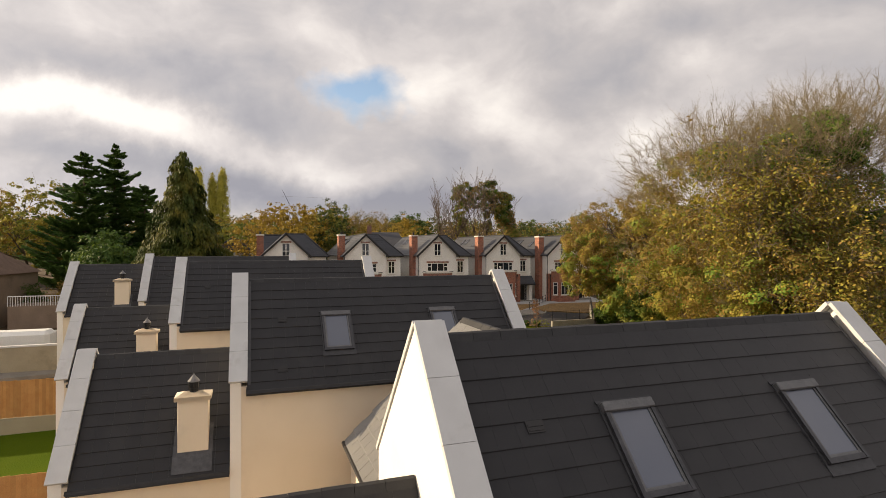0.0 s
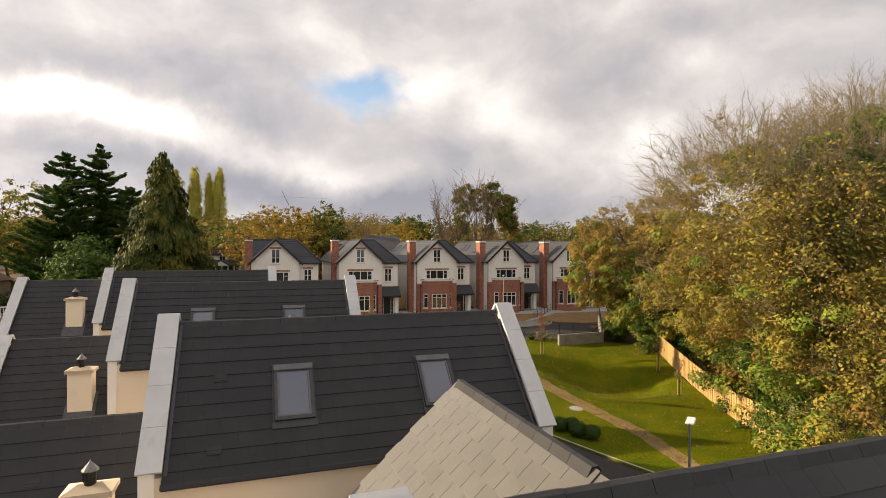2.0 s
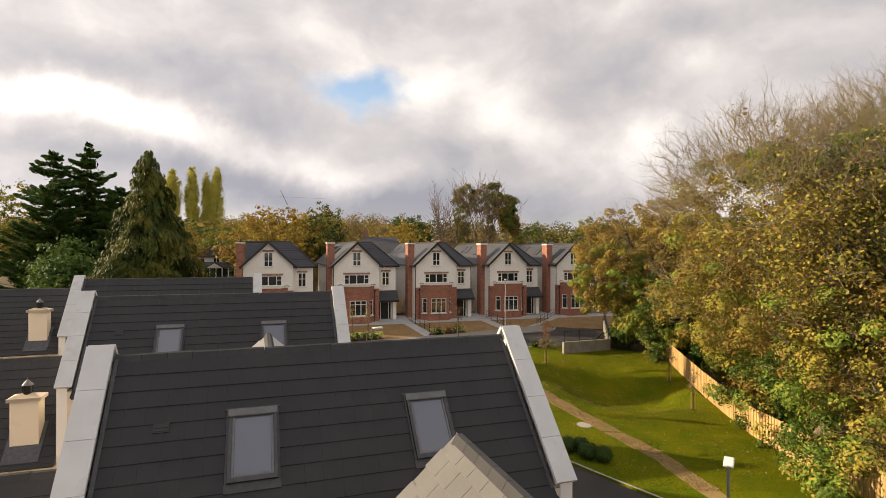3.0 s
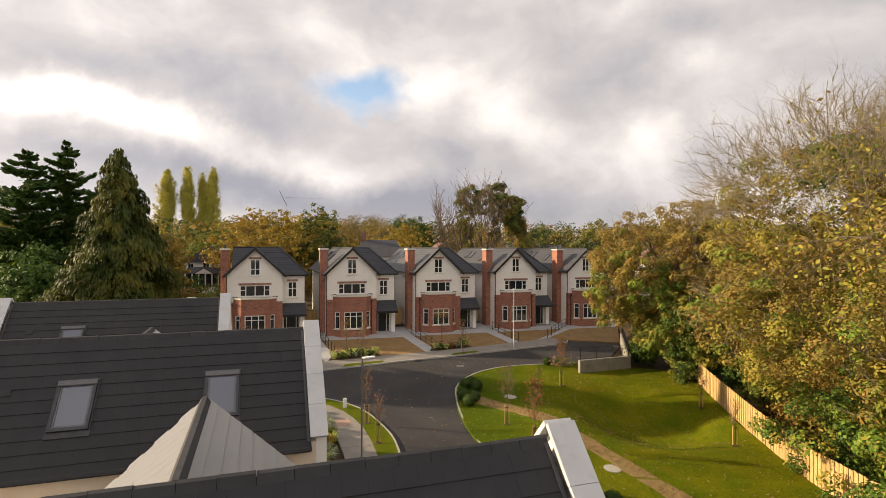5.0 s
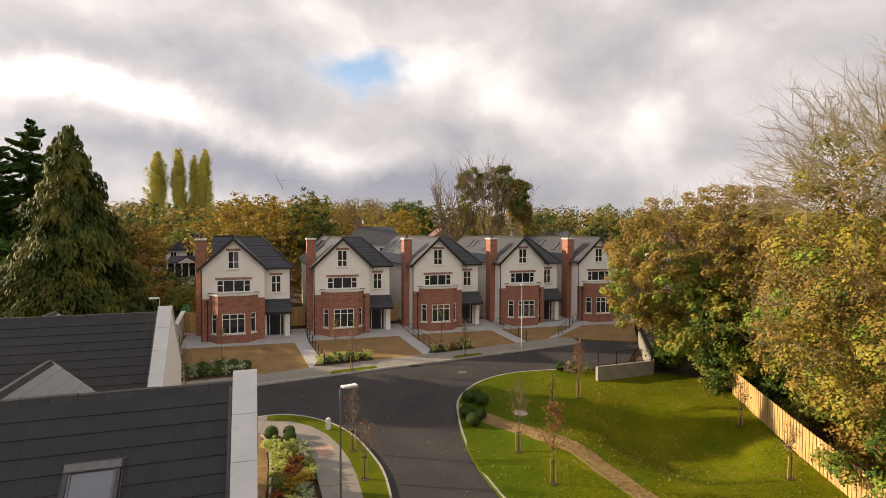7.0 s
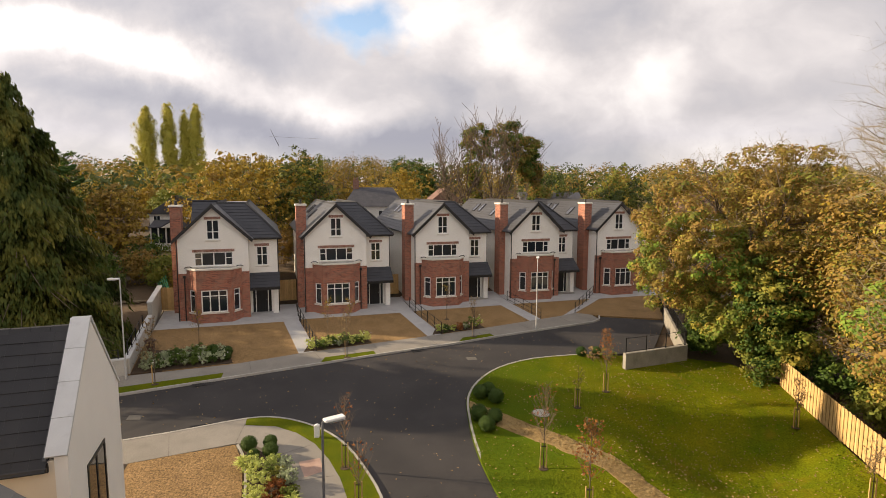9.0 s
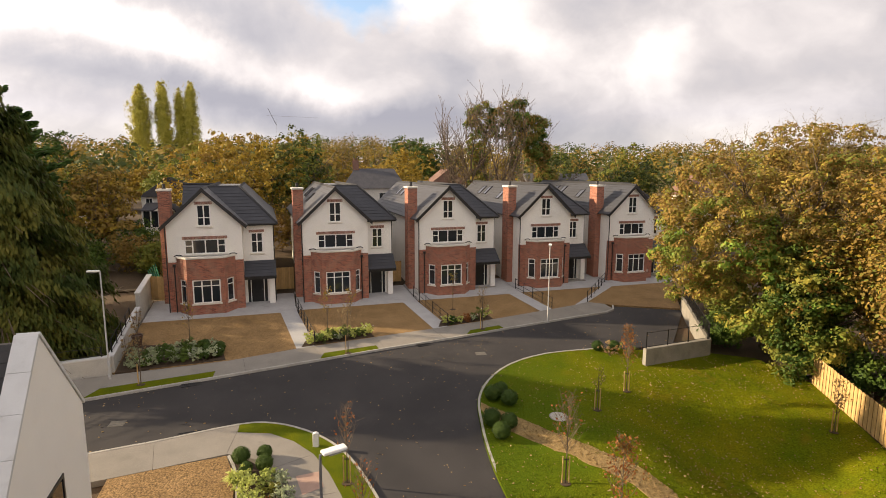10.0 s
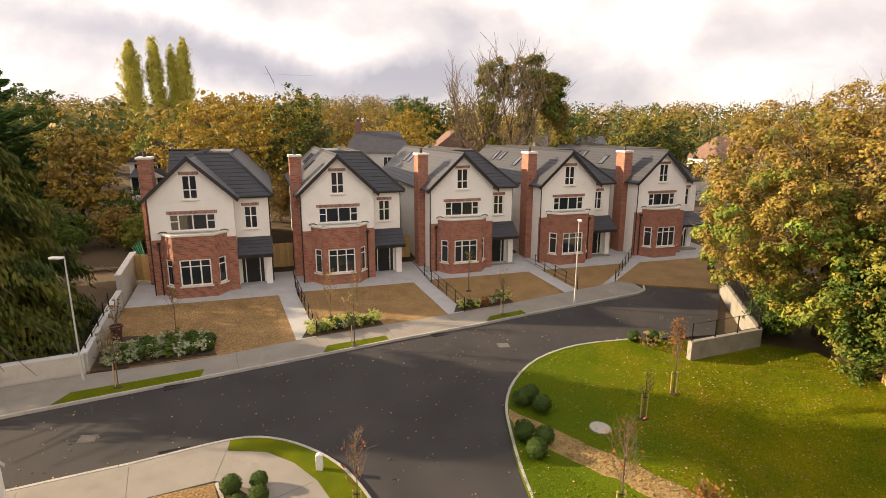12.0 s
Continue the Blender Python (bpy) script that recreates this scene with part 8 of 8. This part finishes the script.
def build_details():
    planting()
    bollard((-6.45, 46.1))
    disc_cover((4.78, 49.25), 0.42, MANHOLE, "round concrete manhole cover in the lawn", up=0.118)
    disc_cover((8.9, 38.9), 0.42, MANHOLE, "round concrete manhole cover in the lawn", up=0.118)
    disc_cover((-16.0, 47.5), 0.30, ROADPATCH, "square worn manhole cover in the road", square=True)
    disc_cover((1.4, 56.9), 0.30, ROADPATCH, "square manhole cover in the road", square=True)
    gully((-12.2, 46.95), 26)
    gully((-14.3, 51.55), 28)
    gully((-2.1, 58.05), 26)
    wall_rail("retaining_wall_railing", [(16.15, 57.75), (18.4, 66.8)], 1.13, "black metal railing on the retaining wall", h=1.05)
    wall_rail("retaining_wall_railing", [(11.4, 55.8), (16.05, 57.7)], 1.13, "black metal railing on the retaining wall", h=1.05, bars=0)
    wall_rail("garden_wall_railing", [(-19.4, 52.8), (-21.3, 57.8)], 1.05, "black metal railing on the garden wall", h=0.85, bars=0, step=1.2)
    wall_rail("garden_wall_railing", [(-26.0, 49.1), (-19.6, 52.2)], 1.05, "black metal railing on the garden wall", h=0.6, bars=0, step=3.0)
    wall_rail("garden_railing", [(18.4, 67.2), (19.6, 71.5)], 0.1, "black metal railing beside the gravel", h=1.1)
    U = Vector((math.cos(radians(HYAW)), math.sin(radians(HYAW))))
    V = Vector((-U.y, U.x))
    for i, at in enumerate(HOUSES):
        o = Vector(at)
        if i < 4:
            timber_gate(o + U * 7.35 + V * 4.2, o + U * 8.9 + V * 4.2, 1.9, "closed timber side gate between the houses")
        else:
            timber_gate(o + U * 7.35 + V * 4.0, o + U * 12.5 + V * 3.2, 1.9, "timber board screen beside the last house", "board_screen")
    timber_gate((-23.7, 64.7), (-21.4, 64.6), 1.9, "closed timber side gate beside the end house")
    # green netting by the building ground
    e = thing("debris_net", Matrix.Translation((-23.6, 66.4, gz(-23.6, 66.4))), "crumpled green netting on stakes", "netting")
    bm = bmesh.new()
    for k in range(5):
        tube(bm, [(-0.2 * k, 0.2 * k, 0), (-0.55 - 0.3 * k, 0.25 * k, 2.6 - 0.2 * k)], [0.06, 0.03], 5)
    part("net", bm, GREEN_PLASTIC, e)
    # back gardens to the west
    for a, b, r in (LOGS):
        lg = thing("fallen_log", Matrix(), "weathered log lying on the bare soil", "log", "fallen logs")
        A, B = Vector((a[0], a[1], gz(*a) - 0.06)), Vector((b[0], b[1], gz(*b) - 0.06))
        part("trunk", tube(bmesh.new(), [A, A.lerp(B, 0.5) + Vector((0.1, 0.15, 0.04)), B], [r, r * 0.9, r * 0.7], 8), BARK_PALE, lg)
        part("branch", tube(bmesh.new(), [A.lerp(B, 0.4), A.lerp(B, 0.4) + Vector((0.5, 0.5, 0.3))], [r * 0.5, r * 0.2], 6), BARK_PALE, lg)
    garden_fence((-33.0, 24.9), (-17.6, 29.9), -0.85, 1.15, 3.1, "orange-brown board fence on a stained concrete plinth")
    garden_fence((-24.0, 16.2), (-12.6, 19.9), -1.0, 0.4, 2.15, "orange-brown board fence between the gardens")
    wall_run("boundary_wall", [(-46.0, 32.4), (-23.6, 39.6)], 1.9, 0.3, "stained concrete boundary wall with white coping", cap=0.12, material=STAINWALL)
    van = thing("white_van", pose(-33.5, 42.2, gz(-33.5, 42.2), 0, 0, 18), "white van roof seen behind the wall", "van")
    part("body", boxes((-2.4, -0.95, 0.4, 2.4, 0.95, 1.82), bevel=0.30), FRAME, van)
    for x in (-1.5, 1.5):
        for y in (-0.9, 0.9):
            w = part("wheel", lathe(bmesh.new(), [(0.33, -0.1), (0.33, 0.1)], sides=14), GUTTER, van)
            w.matrix_basis = Matrix.Translation((x, y, 0.33)) @ pose(0, 0, 0, 90, 0, 0)
    simple_house((-52.0, 47.0), 14, 10.5, 9, 1.4, 6.9, 9.6, RENDER_OLD, OLD_TILE, "older house with a brown tiled hipped roof", hip=3.0, wins=((6.5, 2.6, 1.4, 1.3), (2.0, 2.6, 1.4, 1.3)))
    wb = thing("balustrade", pose(-41.0, 50.5, gz(-41, 50.5), 0, 0, 20), "white terrace balustrade before the older house", "balustrade")
    part("terrace", boxes((0, 0, -0.5, 6, 4, 2.0)), RENDER_OLD, wb)
    part("rail", boxes((0, -0.02, 2.9, 6, 0.08, 2.98)), FRAME, wb)
    for k in range(31):
        part("baluster", boxes((k * 0.2 - 0.02, 0, 2.0, k * 0.2 + 0.02, 0.05, 2.9)), FRAME, wb)
    # houses beyond the row
    villa_beyond()
    simple_house((-15.6, 101.5), 8, 8.8, 8, 3.6, 9.8, 12.5, RENDER_FAR, DARK_SLATE, "white house with dark slate roof and brick chimney", hip=1.8, wins=((5.0, 4.2, 1.2, 1.3), (7.0, 4.2, 1.2, 1.3)), chim=(1.2, 3.6, 13.7))
    simple_house((-4.0, 130.0), 12, 7, 7, 4.0, 9.6, 12.4, RENDER_FAR, RED_TILE, "white gabled house with a red tiled roof", along=False, wins=((2.6, 3.0, 1.4, 1.3),))
    simple_house((12.4, 107.0), 10, 10, 8, 3.0, 9.0, 11.8, RENDER_FAR, GREY_SLATE, "white gabled house with a dark slate roof", chim=(2.4, 3.4, 14.0))
    simple_house((37.5, 108.0), 10, 8, 8, 3.0, 8.6, 11.8, RENDER_FAR, RED_TILE, "house with a red tiled hipped roof", hip=2.5)
    simple_house((-58.0, 92.0), 16, 9, 8, 3.5, 8.4, 11.2, RENDER_FAR, GREY_SLATE, "rendered house among the trees", wins=((2.0, 3.0, 1.4, 1.3), (5.6, 3.0, 1.4, 1.3)))
    for x, y in ((57, 158), (60.5, 160), (71, 158), (-95, 130)):
        street_lamp((x, y), 12.5, 200, "tall far street lamp above the trees")
    crane()
    scatter_leaves("road_leaves", 420, (-20, 18, 40, 67), 0.012, 0.085, 21, L_DRY, "dry leaves scattered on the asphalt")
    scatter_leaves("lawn_leaves", 3000, (1, 20, 32, 58), 0.16, 0.08, 22, L_DRY, "dry leaves scattered on the lawn")
    scatter_leaves("wood_chips", 3600, (1, 13, 30, 50.5), 0.14, 0.075, 23, L_DRY, "loose pale wood chips on the footpath")
    grass_blades()

# ---- put it together ----
build_terrace()
build_villas()
front_gardens()
fence_east()
wall_run("retaining_wall", WALL_E, 1.15, 0.28, "stained concrete retaining wall beside the green", material=RETCON)
wall_run("garden_wall", [(-38.0, 43.3), (-22.0, 51.0), (-19.2, 52.35), (-21.6, 58.6), (-22.22, 60.35)], 1.0, 0.25, "pale rendered garden wall with flat coping", cap=0.08)
wall_run("garden_wall", [(-22.26, 60.45), (-24.0, 65.2)], 1.95, 0.28, "taller pale garden wall beside the end house", cap=0.08)
street_lamp((-3.75, 36.05), 6.12, 35, "grey steel street lamp with white head", LAMP_DARK)
street_lamp((6.75, 63.0), 5.9, -100, "tall pale street lamp by the footway")
street_lamp((-18.85, 51.6), 6.0, 180, "pale street lamp beside the garden wall")
street_lamp((7.5, 19.6), 5.6, 60, "grey street lamp beside the lower road", LAMP_DARK)
build_details()
build_trees()
